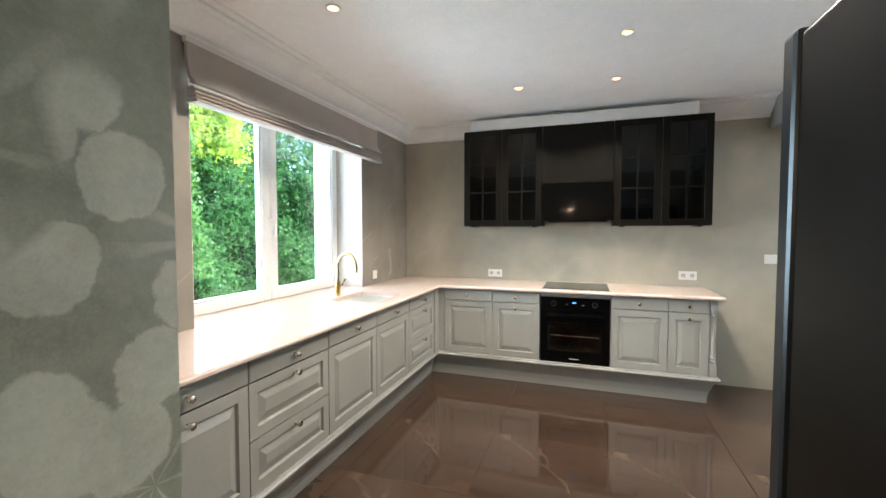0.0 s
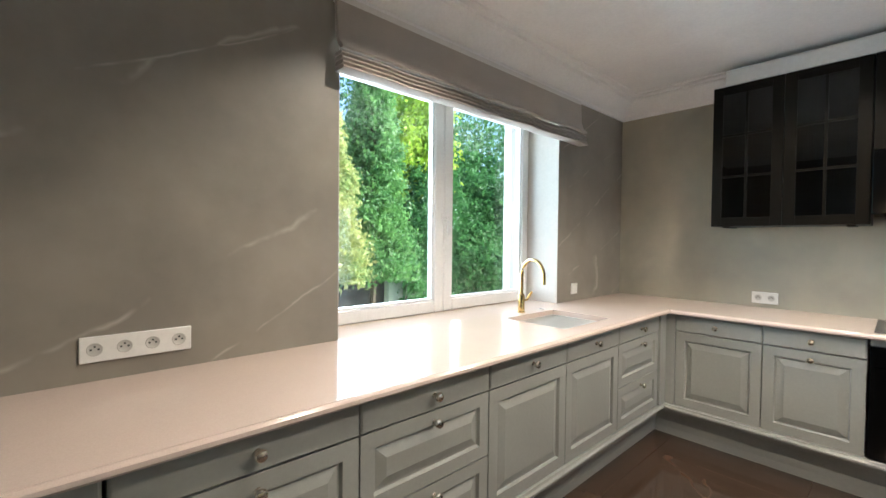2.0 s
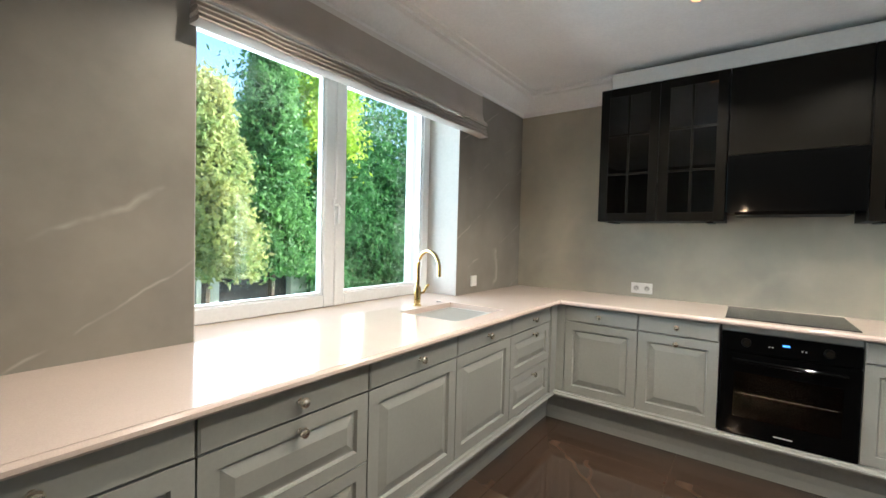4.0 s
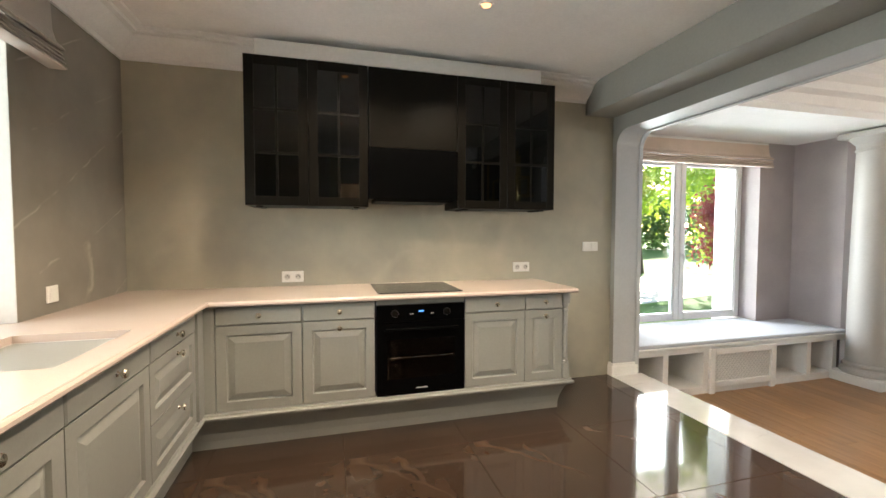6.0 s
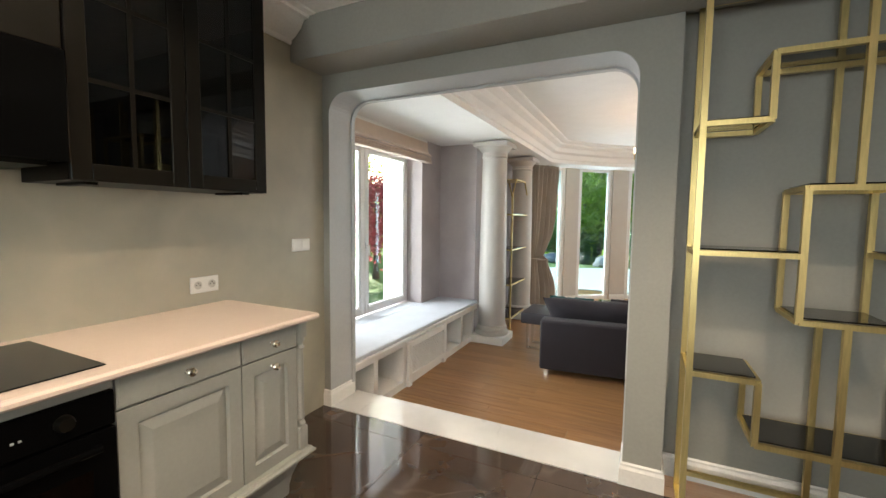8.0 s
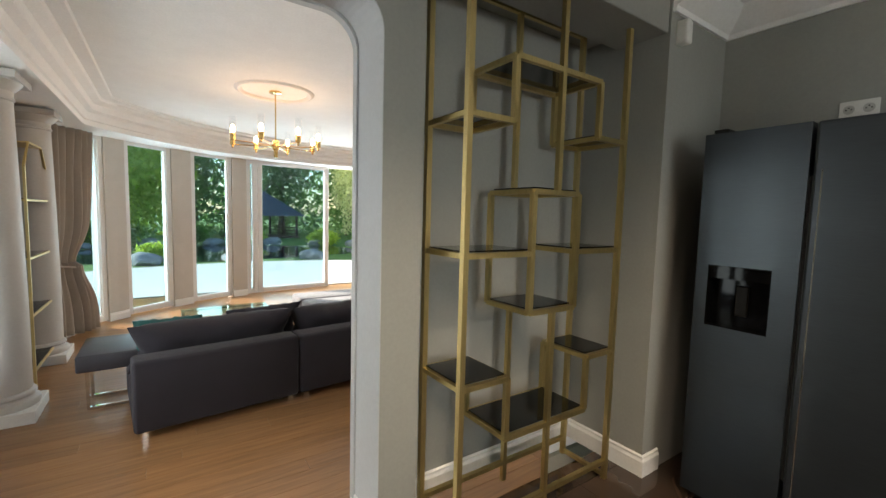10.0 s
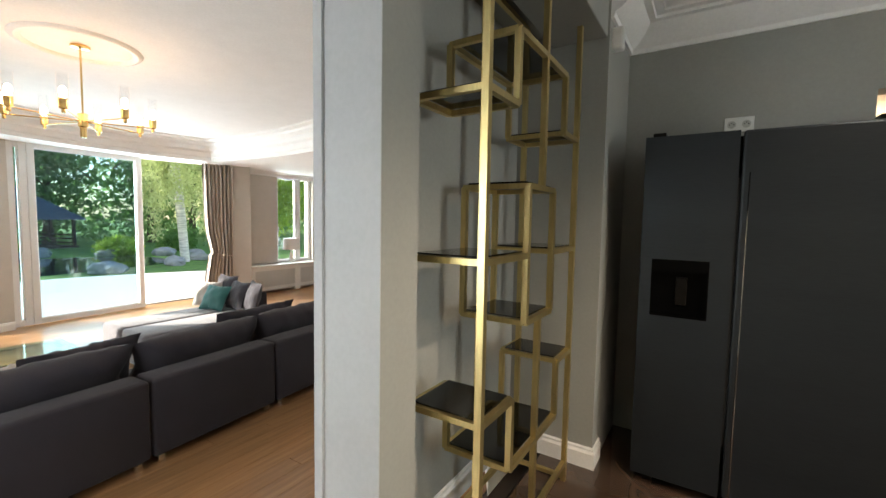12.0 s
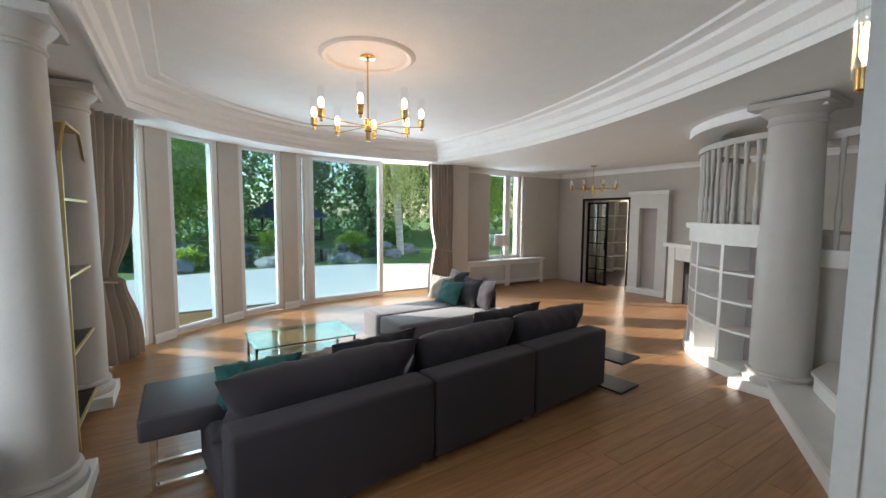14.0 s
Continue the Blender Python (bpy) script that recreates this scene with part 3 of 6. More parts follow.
def ceiling_hole():
    """Outline of the raised middle of the ceiling: straight to the north, round to the bay, sweeping back past the stairs."""
    north_y, r = -0.52, BAY_R - 0.62
    a0 = math.degrees(math.asin((north_y - BAY_C.y) / r))
    pts = [(WX1 + 0.04, north_y)]
    pts += arc(BAY_C, r, a0 - 1.0, -17.0, 26)
    e = Vector(pts[-1])
    c1, c2, w = Vector((8.7, -5.75)), Vector((6.2, -5.1)), Vector((WX1 + 0.04, -3.75))
    for i in range(1, 19):
        t = i / 18
        p = (1 - t) ** 3 * e + 3 * (1 - t) ** 2 * t * c1 + 3 * (1 - t) * t * t * c2 + t ** 3 * w
        pts.append((p.x, p.y))
    return pts


HOLE = ceiling_hole()


def soffit():
    b = bmesh.new()
    for loop in (ROOF, HOLE):
        vs = [b.verts.new((x, y, SOFFIT)) for x, y in loop]
        for i in range(len(vs)):
            b.edges.new((vs[i], vs[(i + 1) % len(vs)]))
    bmesh.ops.triangle_fill(b, use_beauty=True, use_dissolve=False, edges=b.edges[:])
    return b


structure("living_soffit", soffit(), M_CEIL, "lowered white ceiling band round the room", "ceiling")
LC = [(0, SOFFIT - 0.003), (0.0, SOFFIT - 0.02), (-0.03, SOFFIT - 0.02), (-0.03, SOFFIT + 0.03), (0.02, SOFFIT + 0.05), (0.035, SOFFIT + 0.13), (0.09, SOFFIT + 0.16), (0.10, SOFFIT + 0.23), (0.17, SOFFIT + 0.27), (0.18, SOFFIT + 0.30), (0.28, SOFFIT + 0.31), (0.29, CEIL_L), (-0.02, CEIL_L)]
b = sweep(bmesh.new(), HOLE[::-1], LC, closed=True)
structure("living_cornice", b, M_CEIL, "deep white stepped cornice round the raised ceiling", "cornice", True)

# ---- ground outside ----
M_GRASS = mat("lawn", (0.11, 0.22, 0.04), 0.9, vary=0.3, noise_scale=2.0, fine=90, fine_vary=0.35, bump=0.6, bump_scale=120)
M_PAVE = mat("terrace_stone", (0.74, 0.72, 0.68), 0.6, vary=0.06, noise_scale=1.5, fine=60, bump=0.1, bump_scale=90)
structure("ground", blk(-150, 200, -200, 200, -1.2, LF - 0.14), M_GRASS, "mown green lawn reaching the horizon", "ground")

# ---- windows ----


def window(name, label, p0, p1, z0, z1, panes, frame=0.06, depth=0.07, handle=None, glazing=None):
    """A framed window along the line p0-p1; panes: list of (from, to) fractions."""
    p0, p1 = Vector(p0), Vector(p1)
    d = p1 - p0
    w = d.length
    root = tagged(thing(name, label, "window", (p0.x, p0.y, 0), math.degrees(math.atan2(d.y, d.x))), kind="structure")
    for f0, f1 in panes:
        a, e = f0 * w + 0.002, f1 * w - 0.002
        b = bmesh.new()
        for q in ((a, a + frame, z0, z1), (e - frame, e, z0, z1), (a + frame, e - frame, z0, z0 + frame), (a + frame, e - frame, z1 - frame, z1)):
            box(b, q[0], q[1], -depth / 2, depth / 2, q[2], q[3], 0.006, 1)
        fr = part("window_frame", b, M_PVC, root)
        b = bmesh.new()
        for q in ((a + frame, a + frame + 0.012, z0 + frame, z1 - frame), (e - frame - 0.012, e - frame, z0 + frame, z1 - frame), (a + frame + 0.012, e - frame - 0.012, z0 + frame, z0 + frame + 0.012), (a + frame + 0.012, e - frame - 0.012, z1 - frame - 0.012, z1 - frame)):
            box(b, q[0], q[1], -0.02, 0.02, q[2], q[3])
        part("glazing_bead", b, M_PVC, fr)
        pn = part("pane", blk(a + frame, e - frame, -0.004, 0.004, z0 + frame, z1 - frame), glazing or M_GLASS, root)
        pn.visible_shadow = False
    if handle:
        hx, hz, side = handle
        b = bmesh.new()
        y = side * depth / 2
        box(b, hx - 0.014, hx + 0.014, min(y, y + side * 0.012), max(y, y + side * 0.012), hz - 0.035, hz + 0.035, 0.004, 2)
        tube(b, [(hx, y + side * 0.01, hz), (hx, y + side * 0.045, hz), (hx, y + side * 0.05, hz - 0.02), (hx, y + side * 0.05, hz - 0.11)], 0.009)
        part("window_handle", b, M_PVC, root, "white lever handle", True)
    return root


window("window_1", "white two-leaf kitchen window over the worktop", (W_X - 0.03, W_Y0), (W_X - 0.03, W_Y1), W_Z0 + 0.006, W_Z1, [(0, 0.5), (0.5, 1)], 0.075, 0.075, (0.945 * 0.94, 1.52, -1))
window("window_2", "white two-leaf window behind the bench", (N_X0, 0.86), (N_X1, 0.86), N_Z0 + 0.01, N_Z1, [(0, 0.47), (0.47, 1)], 0.075, 0.075, (0.86, 1.05, -1))
for i, (a0, a1) in enumerate(BAY[:3]):
    q0, q1 = (BAY_C + Vector((math.cos(radians(a)), math.sin(radians(a)))) * (BAY_R + 0.07) for a in (a0, a1))
    window("window_%d" % (i + 3), "tall narrow white-framed window in the bay", q0, q1, LF + 0.02, WIN_Z1, [(0, 1)], 0.08, 0.09, None, M_GLASS_BAY)
q0, q1, q2 = (BAY_C + Vector((math.cos(radians(a)), math.sin(radians(a)))) * (BAY_R + 0.07) for a in (16.6, -4.6, -21))
window("window_6", "wide white sliding terrace door standing open", q0, q1, LF + 0.02, WIN_Z1 - 0.02, [(0, 0.13), (0.13, 1)], 0.085, 0.1, None, M_GLASS_BAY)
window("window_7", "white two-part window over the radiator cover", (EX + 0.12, S_Y1), (EX + 0.12, S_Y0), S_Z0, S_Z1, [(0, 0.62), (0.62, 1)], 0.07, 0.08)
# white inner reveals
b = bmesh.new()
box(b, W_X, -0.001, W_Y1 - 0.004, W_Y1 + 0.0, W_Z0 + 0.006, W_Z1), box(b, W_X, -0.001, W_Y0, W_Y0 + 0.004, W_Z0 + 0.006, W_Z1)
structure("window_reveal", b, M_LIVWALL, "pale painted sides of the kitchen window opening", "window reveal")
SK = [(0.001, 0.0), (0.016, 0.0), (0.016, 0.085), (0.010, 0.10), (0.010, 0.112), (0.001, 0.12)]


def skirting(path, z, mat_=None):
    b = sweep(bmesh.new(), path, [(o, z + h) for o, h in SK])
    structure("baseboard", b, mat_ or M_WHITE, "moulded white baseboard", "baseboard")


skirting([(WX1, OPN_Y1), (WX0, OPN_Y1), (WX0, 0)], 0)
skirting([(4.02, -2.19), (WX0, -2.19), (WX0, OPN_Y0), (WX1, OPN_Y0)], 0)
skirting([(3.52, -3.60), (3.52, -3.45), (4.02, -3.45), (4.02, -2.19)], 0)
for i in range(0, len(edges), 2):
    skirting(arc(BAY_C, BAY_R, edges[i + 1], edges[i], 3), LF)

# ---- kitchen: cabinets ----


def raised(b, x0, x1, z0, z1, yf, t=0.02, rim=0.055):
    """A front with a frame, a groove and a raised, chamfered middle; its face looks along -y."""
    box(b, x0, x1, yf, yf + t, z0, z1)
    b.faces.ensure_lookup_table()
    f = min(b.faces[-6:], key=lambda q: q.calc_center_median().y)
    for th, dp in ((0.004, 0.004), (rim, 0.0), (0.006, -0.013), (0.006, 0.0), (0.036, 0.013)):
        if min(x1 - x0, z1 - z0) > 2 * (rim + 0.058) or th < rim:
            bmesh.ops.inset_region(b, faces=[f], thickness=th, depth=dp, use_even_offset=True)
    return b


def slab(b, x0, x1, z0, z1, yf, t=0.02):
    box(b, x0, x1, yf, yf + t, z0, z1)
    b.faces.ensure_lookup_table()
    f = min(b.faces[-6:], key=lambda q: q.calc_center_median().y)
    for th, dp in ((0.010, 0.003), (0.006, 0.005)):
        bmesh.ops.inset_region(b, faces=[f], thickness=th, depth=dp, use_even_offset=True)
    return b


def knob(parent, x, y, z):
    b = lathe(bmesh.new(), [(0.006, 0), (0.011, 0.002), (0.007, 0.008), (0.007, 0.014), (0.015, 0.020), (0.0175, 0.027), (0.014, 0.033), (0.004, 0.035)], (0, 0, 0), 14, "y")
    for v in b.verts:
        v.co = Vector((v.co.x + x, y - v.co.y, v.co.z + z))
    return part("knob", b, M_BRASSY, parent, "small polished round knob", True)


M_BRASSY = mat("warm_chrome", (0.90, 0.85, 0.74), 0.22, 1.0, vary=0.04)
Z_LO, Z_HI, Z_DR = 0.25, 0.875, 0.765
FR = -0.60


def base_unit(at, rz, w, kind, label):
    root = thing("base_cabinet", label, "cabinet", at, rz, "fitted base cabinets")
    part("body", blk(0.001, w - 0.001, -0.575, -0.01, Z_LO, 0.882), M_CAB, root)
    g = 0.003
    dr = part("drawer", slab(bmesh.new(), g, w - g, Z_DR + g, Z_HI, FR), M_CAB, root)
    knob(dr, w / 2, FR - 0.008, 0.822)
    if kind == "drawers":
        zm = 0.5
        for z0, z1 in ((zm + g, Z_DR - g), (Z_LO + g, zm - g)):
            d = part("drawer", raised(bmesh.new(), g, w - g, z0, z1, FR, rim=0.05), M_CAB, root)
            knob(d, w / 2, FR - 0.008, z1 - 0.035)
    else:
        d = part("door", raised(bmesh.new(), g, w - g, Z_LO + g, Z_DR - g, FR), M_CAB, root)
        if kind == "pull":
            knob(d, w / 2, FR - 0.008, Z_DR - 0.045)
    return root


base_unit((0, -4.055, 0), 90, 0.39, "pull", "grey-green painted base cabinet with raised panel")
base_unit((0, -3.66, 0), 90, 0.61, "pull", "grey-green painted base cabinet with pull-out front")
base_unit((0, -3.05, 0), 90, 0.60, "drawers", "grey-green painted drawer cabinet with three drawers")
base_unit((0, -2.45, 0), 90, 0.58, "door", "grey-green painted base cabinet with raised panel door")
base_unit((0, -1.87, 0), 90, 0.57, "door", "grey-green painted sink cabinet with raised panel door")
base_unit((0, -1.30, 0), 90, 0.60, "drawers", "grey-green painted drawer cabinet with three drawers")
base_unit((0.675, 0, 0), 0, 0.485, "door", "grey-green painted base cabinet with raised panel door")
base_unit((1.16, 0, 0), 0, 0.445, "pull", "grey-green painted base cabinet beside the oven")
base_unit((2.21, 0, 0), 0, 0.45, "door", "grey-green painted base cabinet beside the oven")
base_unit((2.66, 0, 0), 0, 0.30, "pull", "narrow grey-green painted cabinet at the run's end")
root = thing("corner_filler", "grey-green painted corner post between cabinet runs", "cabinet")
part("post", blk(0.01, 0.615, -0.698, -0.59, Z_LO, 0.882), M_CAB, root)
part("front_post", blk(0.60, 0.673, -0.60, -0.01, Z_LO, 0.882), M_CAB, root)
# turned end post
root = thing("end_post", "turned grey-green half post on the cabinet end", "post", (2.99, -0.585, 0))
part("panel", blk(-0.03, 0.012, 0.0, 0.575, Z_LO, 0.882), M_CAB, root)
b = bmesh.new()
box(b, -0.026, 0.026, -0.026, 0.026, Z_LO, 0.36, 0.004), box(b, -0.026, 0.026, -0.026, 0.026, 0.80, 0.882, 0.004)
lathe(b, [(0.022, 0.36), (0.026, 0.375), (0.016, 0.39), (0.024, 0.405), (0.019, 0.43), (0.0195, 0.70), (0.017, 0.735), (0.025, 0.75), (0.015, 0.765), (0.024, 0.785), (0.022, 0.80)], n=18)
part("turned_post", b, M_CAB, root, "", True)
# base moulding and plinth
b = sweep(bmesh.new(), [(0.58, -4.055), (0.58, -0.59), (3.00, -0.59), (3.00, -0.005)][::-1], [(0, 0.205), (0.03, 0.21), (0.045, 0.222), (0.045, 0.232), (0.035, 0.238), (0.03, 0.248), (0, 0.249)])
structure("trim_moulding", b, M_CAB, "moulded grey-green ledge under the cabinet fronts", "moulding")
b = sweep(bmesh.new(), [(0.50, -4.055), (0.50, -0.50), (2.95, -0.50), (2.95, -0.005)][::-1], [(0, 0.0), (0.022, 0.0), (0.024, 0.05), (0.034, 0.10), (0.06, 0.17), (0.082, 0.204), (0, 0.204)])
structure("plinth", b, M_CAB, "flared grey-green plinth under the cabinets", "plinth")

# worktop with an opening for the sink
root = thing("worktop", "pinkish white polished quartz worktop on the cabinets", "worktop")
SX0, SX1, SY0, SY1 = 0.14, 0.54, -1.79, -1.29
b = bmesh.new()
ring = [[b.verts.new((x, y, z)) for x, y in q] for z in (0.885, 0.915) for q in (((0.001, -4.058), (0.645, -4.058), (0.645, -0.001), (0.001, -0.001)), ((SX0, SY0), (SX1, SY0), (SX1, SY1), (SX0, SY1)))]
for i in range(4):
    j = (i + 1) % 4
    for p, q in ((0, 1), (2, 3), (0, 2), (1, 3)):
        b.faces.new((ring[p][i], ring[p][j], ring[q][j], ring[q][i]))
bmesh.ops.recalc_face_normals(b, faces=b.faces)
part("sill_run", blk(W_X - 0.065, 0.0, W_Y0 + 0.001, W_Y1 - 0.001, 0.885, 0.915), M_QUARTZ, root)
part("sink_run", b, M_QUARTZ, root)
part("cooking_run", blk(0.6455, 3.05, -0.645, -0.001, 0.885, 0.915), M_QUARTZ, root)
b = tube(bmesh.new(), [(0.645, -4.05, 0.90), (0.645, -0.66, 0.90)], 0.0145, 8)
part("rounded_edge", b, M_QUARTZ, root, "", True)
b = tube(bmesh.new(), [(0.66, -0.645, 0.90), (3.05, -0.645, 0.90), (3.05, -0.01, 0.90)], 0.0145, 8)
part("rounded_edge", b, M_QUARTZ, root, "", True)
root = thing("sink", "white undermounted rectangular sink bowl in the worktop", "sink")
M_SINK = mat("white_composite", (0.78, 0.74, 0.70), 0.2, vary=0.02)
b = bmesh.new()
box(b, SX0 - 0.01, SX1 + 0.01, SY0 - 0.01, SY1 + 0.01, 0.70, 0.712)
for q in ((SX0 - 0.01, SX0, SY0, SY1), (SX1, SX1 + 0.01, SY0, SY1), (SX0 - 0.01, SX1 + 0.01, SY0 - 0.01, SY0), (SX0 - 0.01, SX1 + 0.01, SY1, SY1 + 0.01)):
    box(b, *q, 0.712, 0.884)
part("bowl", b, M_SINK, root)
part("drain", lathe(bmesh.new(), [(0.045, 0), (0.045, 0.004), (0.03, 0.006), (0.028, 0.002), (0.002, 0.001)], (0.34, -1.55, 0.713), 20), M_CHROME, root, "round steel drain", True)
part("overflow", lathe(bmesh.new(), [(0.02, 0), (0.02, 0.004), (0.012, 0.006)], (0.10, -1.36, 0.916), 16), M_CHROME, root, "small round button beside the bowl", True)
root = thing("kitchen_tap", "polished brass swan-neck tap with side lever", "tap", (0.075, -1.55, 0.915))
b = lathe(bmesh.new(), [(0.026, 0), (0.026, 0.006), (0.021, 0.010), (0.021, 0.11), (0.018, 0.118), (0.012, 0.122)], n=20)
part("body", b, M_BRASS, root, "", True)
pts = [(0, 0, 0.115), (0, 0, 0.24)] + [(0.105 - 0.105 * math.cos(radians(a)), -0.03 * (1 - math.cos(radians(a))), 0.24 + 0.105 * math.sin(radians(a))) for a in range(15, 181, 15)] + [(0.21, -0.06, 0.20)]
part("spout", tube(bmesh.new(), pts, 0.0115, 12), M_BRASS, root, "", True)
part("lever", tube(bmesh.new(), [(0, 0.018, 0.075), (0.0, 0.06, 0.078), (0.02, 0.085, 0.13)], 0.008, 10), M_BRASS, root, "", True)

# oven and hob
root = thing("oven", "black glass built-in electric oven with clock", "oven", (1.61, 0, 0))
part("body", blk(0.004, 0.596, -0.585, -0.05, 0.25, 0.84), M_BLACK, root)
part("control_panel", blk(0.004, 0.596, -0.607, -0.586, 0.735, 0.842, 0.003), M_BLACKGLASS, root)
dr = part("door", blk(0.004, 0.596, -0.612, -0.586, 0.252, 0.728, 0.003), M_BLACKGLASS, root)
part("window", blk(0.07, 0.53, -0.614, -0.6125, 0.36, 0.62), M_SMOKE, dr, "dark glass with a rack behind")
b = tube(bmesh.new(), [(0.06, -0.61, 0.685), (0.06, -0.645, 0.69), (0.54, -0.645, 0.69), (0.54, -0.61, 0.685)], 0.012, 10)
part("handle", b, M_BLACKGLASS, dr, "black bar handle", True)
part("rack", tube(bmesh.new(), [(0.09, -0.6165, 0.50), (0.51, -0.6165, 0.50)], 0.004, 6), M_CHROME, dr, "bright oven rack edge")
part("logo_bar", blk(0.26, 0.34, -0.6135, -0.6125, 0.288, 0.294), M_PLASTIC, dr, "small pale bar")
for x in (0.12, 0.47):
    b = lathe(bmesh.new(), [(0.024, 0), (0.024, 0.012), (0.019, 0.024), (0.004, 0.025)], n=18, axis="y")
    for v in b.verts:
        v.co = Vector((v.co.x + x, -0.607 - v.co.y, v.co.z + 0.79))
    part("dial", b, M_BLACK, root, "round black dial", True)
part("display", blk(0.28, 0.312, -0.6085, -0.607, 0.794, 0.804), glow("clock_digits", (0.1, 0.35, 1.0), 0.45), root, "glowing blue clock display")
for x in (0.22, 0.235, 0.36, 0.375):
    part("button", blk(x, x + 0.007, -0.6085, -0.607, 0.779, 0.785), M_WELL, root)
root = thing("oven_fascia", "grey-green painted strip over the oven", "cabinet", (1.61, 0, 0))
part("strip", slab(bmesh.new(), 0.003, 0.597, 0.846, 0.884, FR), M_CAB, root)
root = thing("hob", "black glass ceramic hob set in the worktop", "hob")
part("plate", blk(1.625, 2.20, -0.585, -0.075, 0.916, 0.921, 0.002), mat("hob_glass", (0.012, 0.012, 0.013), 0.12, vary=0.1), root)

# wall cabinets and hood
UF, UZ0, UZ1 = -0.355, 1.492, 2.449


def wall_unit(x0, x1, label):
    root = thing("wall_cabinet", label, "cabinet", (x0, 0, 0), 0, "black wall cabinets")
    w = x1 - x0
    b = bmesh.new()
    for q in ((0, 0.018, -0.335, -0.002, UZ0, UZ1), (w - 0.018, w, -0.335, -0.002, UZ0, UZ1), (0.018, w - 0.018, -0.335, -0.002, UZ0, UZ0 + 0.018), (0.018, w - 0.018, -0.335, -0.002, UZ1 - 0.018, UZ1), (0.018, w - 0.018, -0.012, -0.002, UZ0, UZ1)):
        box(b, *q)
    part("body", b, M_BLACK, root)
    for z in (1.80, 2.11):
        part("shelf", blk(0.02, w - 0.02, -0.30, -0.014, z, z + 0.016), M_BLACK, root)
    for i in range(2):
        a, e = w * i / 2 + 0.002, w * (i + 1) / 2 - 0.002
        b = bmesh.new()
        r = 0.06
        for q in ((a, a + r, UZ0, UZ1), (e - r, e, UZ0, UZ1), (a + r, e - r, UZ0, UZ0 + r), (a + r, e - r, UZ1 - r, UZ1)):
            box(b, q[0], q[1], UF, -0.336, q[2], q[3], 0.002, 1)
        d = part("door", b, M_BLACK, root)
        xm = (a + e) / 2
        b = bmesh.new()
        box(b, xm - 0.008, xm + 0.008, UF + 0.003, -0.338, UZ0 + r, UZ1 - r)
        for k in (1, 2):
            z = UZ0 + r + (UZ1 - UZ0 - 2 * r) * k / 3
            box(b, a + r, xm - 0.008, UF + 0.003, -0.338, z - 0.008, z + 0.008), box(b, xm + 0.008, e - r, UF + 0.003, -0.338, z - 0.008, z + 0.008)
        part("glazing_bar", b, M_BLACK, d)
        part("pane", blk(a + r, e - r, -0.347, -0.344, UZ0 + r, UZ1 - r), M_CABGLASS, d, "dark cabinet glass")
    for x in (0.06, w - 0.10):
        part("underlight", blk(x, x + 0.04, -0.30, -0.1, UZ0 - 0.01, UZ0), M_BLACK, root)
    return root


wall_unit(0.805, 1.59, "black wall cabinet with two barred glass doors")
wall_unit(2.232, 3.022, "black wall cabinet with two barred glass doors")
root = thing("cooker_hood", "black glass cooker hood between the wall cabinets", "hood", (1.592, 0, 0))
part("cover_panel", blk(0.002, 0.636, UF + 0.004, -0.002, 1.905, UZ1, 0.003), M_BLACK, root, "plain black cover panel")
b = blk(0.002, 0.636, UF - 0.02, -0.002, 1.545, 1.90, 0.004)
part("glass_front", b, M_BLACKGLASS, root, "glossy black glass front")
part("rim", blk(0.05, 0.59, UF + 0.02, -0.02, 1.532, 1.545), M_BLACK, root)

# blind over the window


def roman_blind(name, label, x0, x1, ztop, zbot, material, at, rz, out=0.09):
    """A drawn-up roman blind: a flat panel with a soft lip over a stack of tight folds."""
    root = thing(name, label, "blind", at, rz)

    def cloth(part_name, prof):
        b, n, k = bmesh.new(), 18, len(prof)
        rows = []
        for i in range(n + 1):
            x = x0 + (x1 - x0) * i / n
            sag = 0.0025 * math.sin(i * 1.3) + 0.0015 * math.sin(i * 3.7)
            rows.append([b.verts.new((x, -o, z + (sag if z < ztop - 0.05 else 0))) for o, z in prof])
        for p, q in zip(rows, rows[1:]):
            for j in range(k):
                b.faces.new((p[j], q[j], q[(j + 1) % k], p[(j + 1) % k]))
        b.faces.new(rows[0]), b.faces.new(rows[-1][::-1])
        part(part_name, b, material, root, "", True)

    lip = zbot + 0.085
    cloth("fabric", [(0.035, ztop), (0.040, lip + 0.10), (0.055, lip + 0.045), (out - 0.008, lip + 0.020), (out, lip + 0.008), (out - 0.006, lip), (out - 0.022, lip + 0.002), (0.04, lip + 0.035), (0.018, lip + 0.10), (0.015, ztop)])
    for i in range(4):
        z = lip - 0.005 - 0.022 * i
        o = out - 0.012 + 0.006 * i
        cloth("fold", [(0.02, z), (o - 0.012, z - 0.001), (o, z - 0.006), (o + 0.002, z - 0.013), (o - 0.008, z - 0.018), (0.02, z - 0.016)])
    part("head_rail", blk(x0, x1, -0.033, -0.002, ztop, ztop + 0.03), M_PLASTIC, root)
    return root


roman_blind("roman_blind", "grey-beige linen roman blind drawn up over the window", 0, 2.06, 2.425, 2.115, M_BLIND, (0, -2.84, 0), 90)
roman_blind("roman_blind", "cream linen roman blind drawn up in the nook", 0, 1.95, 2.365, 2.10, M_BLIND2, (4.50, NOOK_Y, 0), 0, 0.10)

# sockets and switches


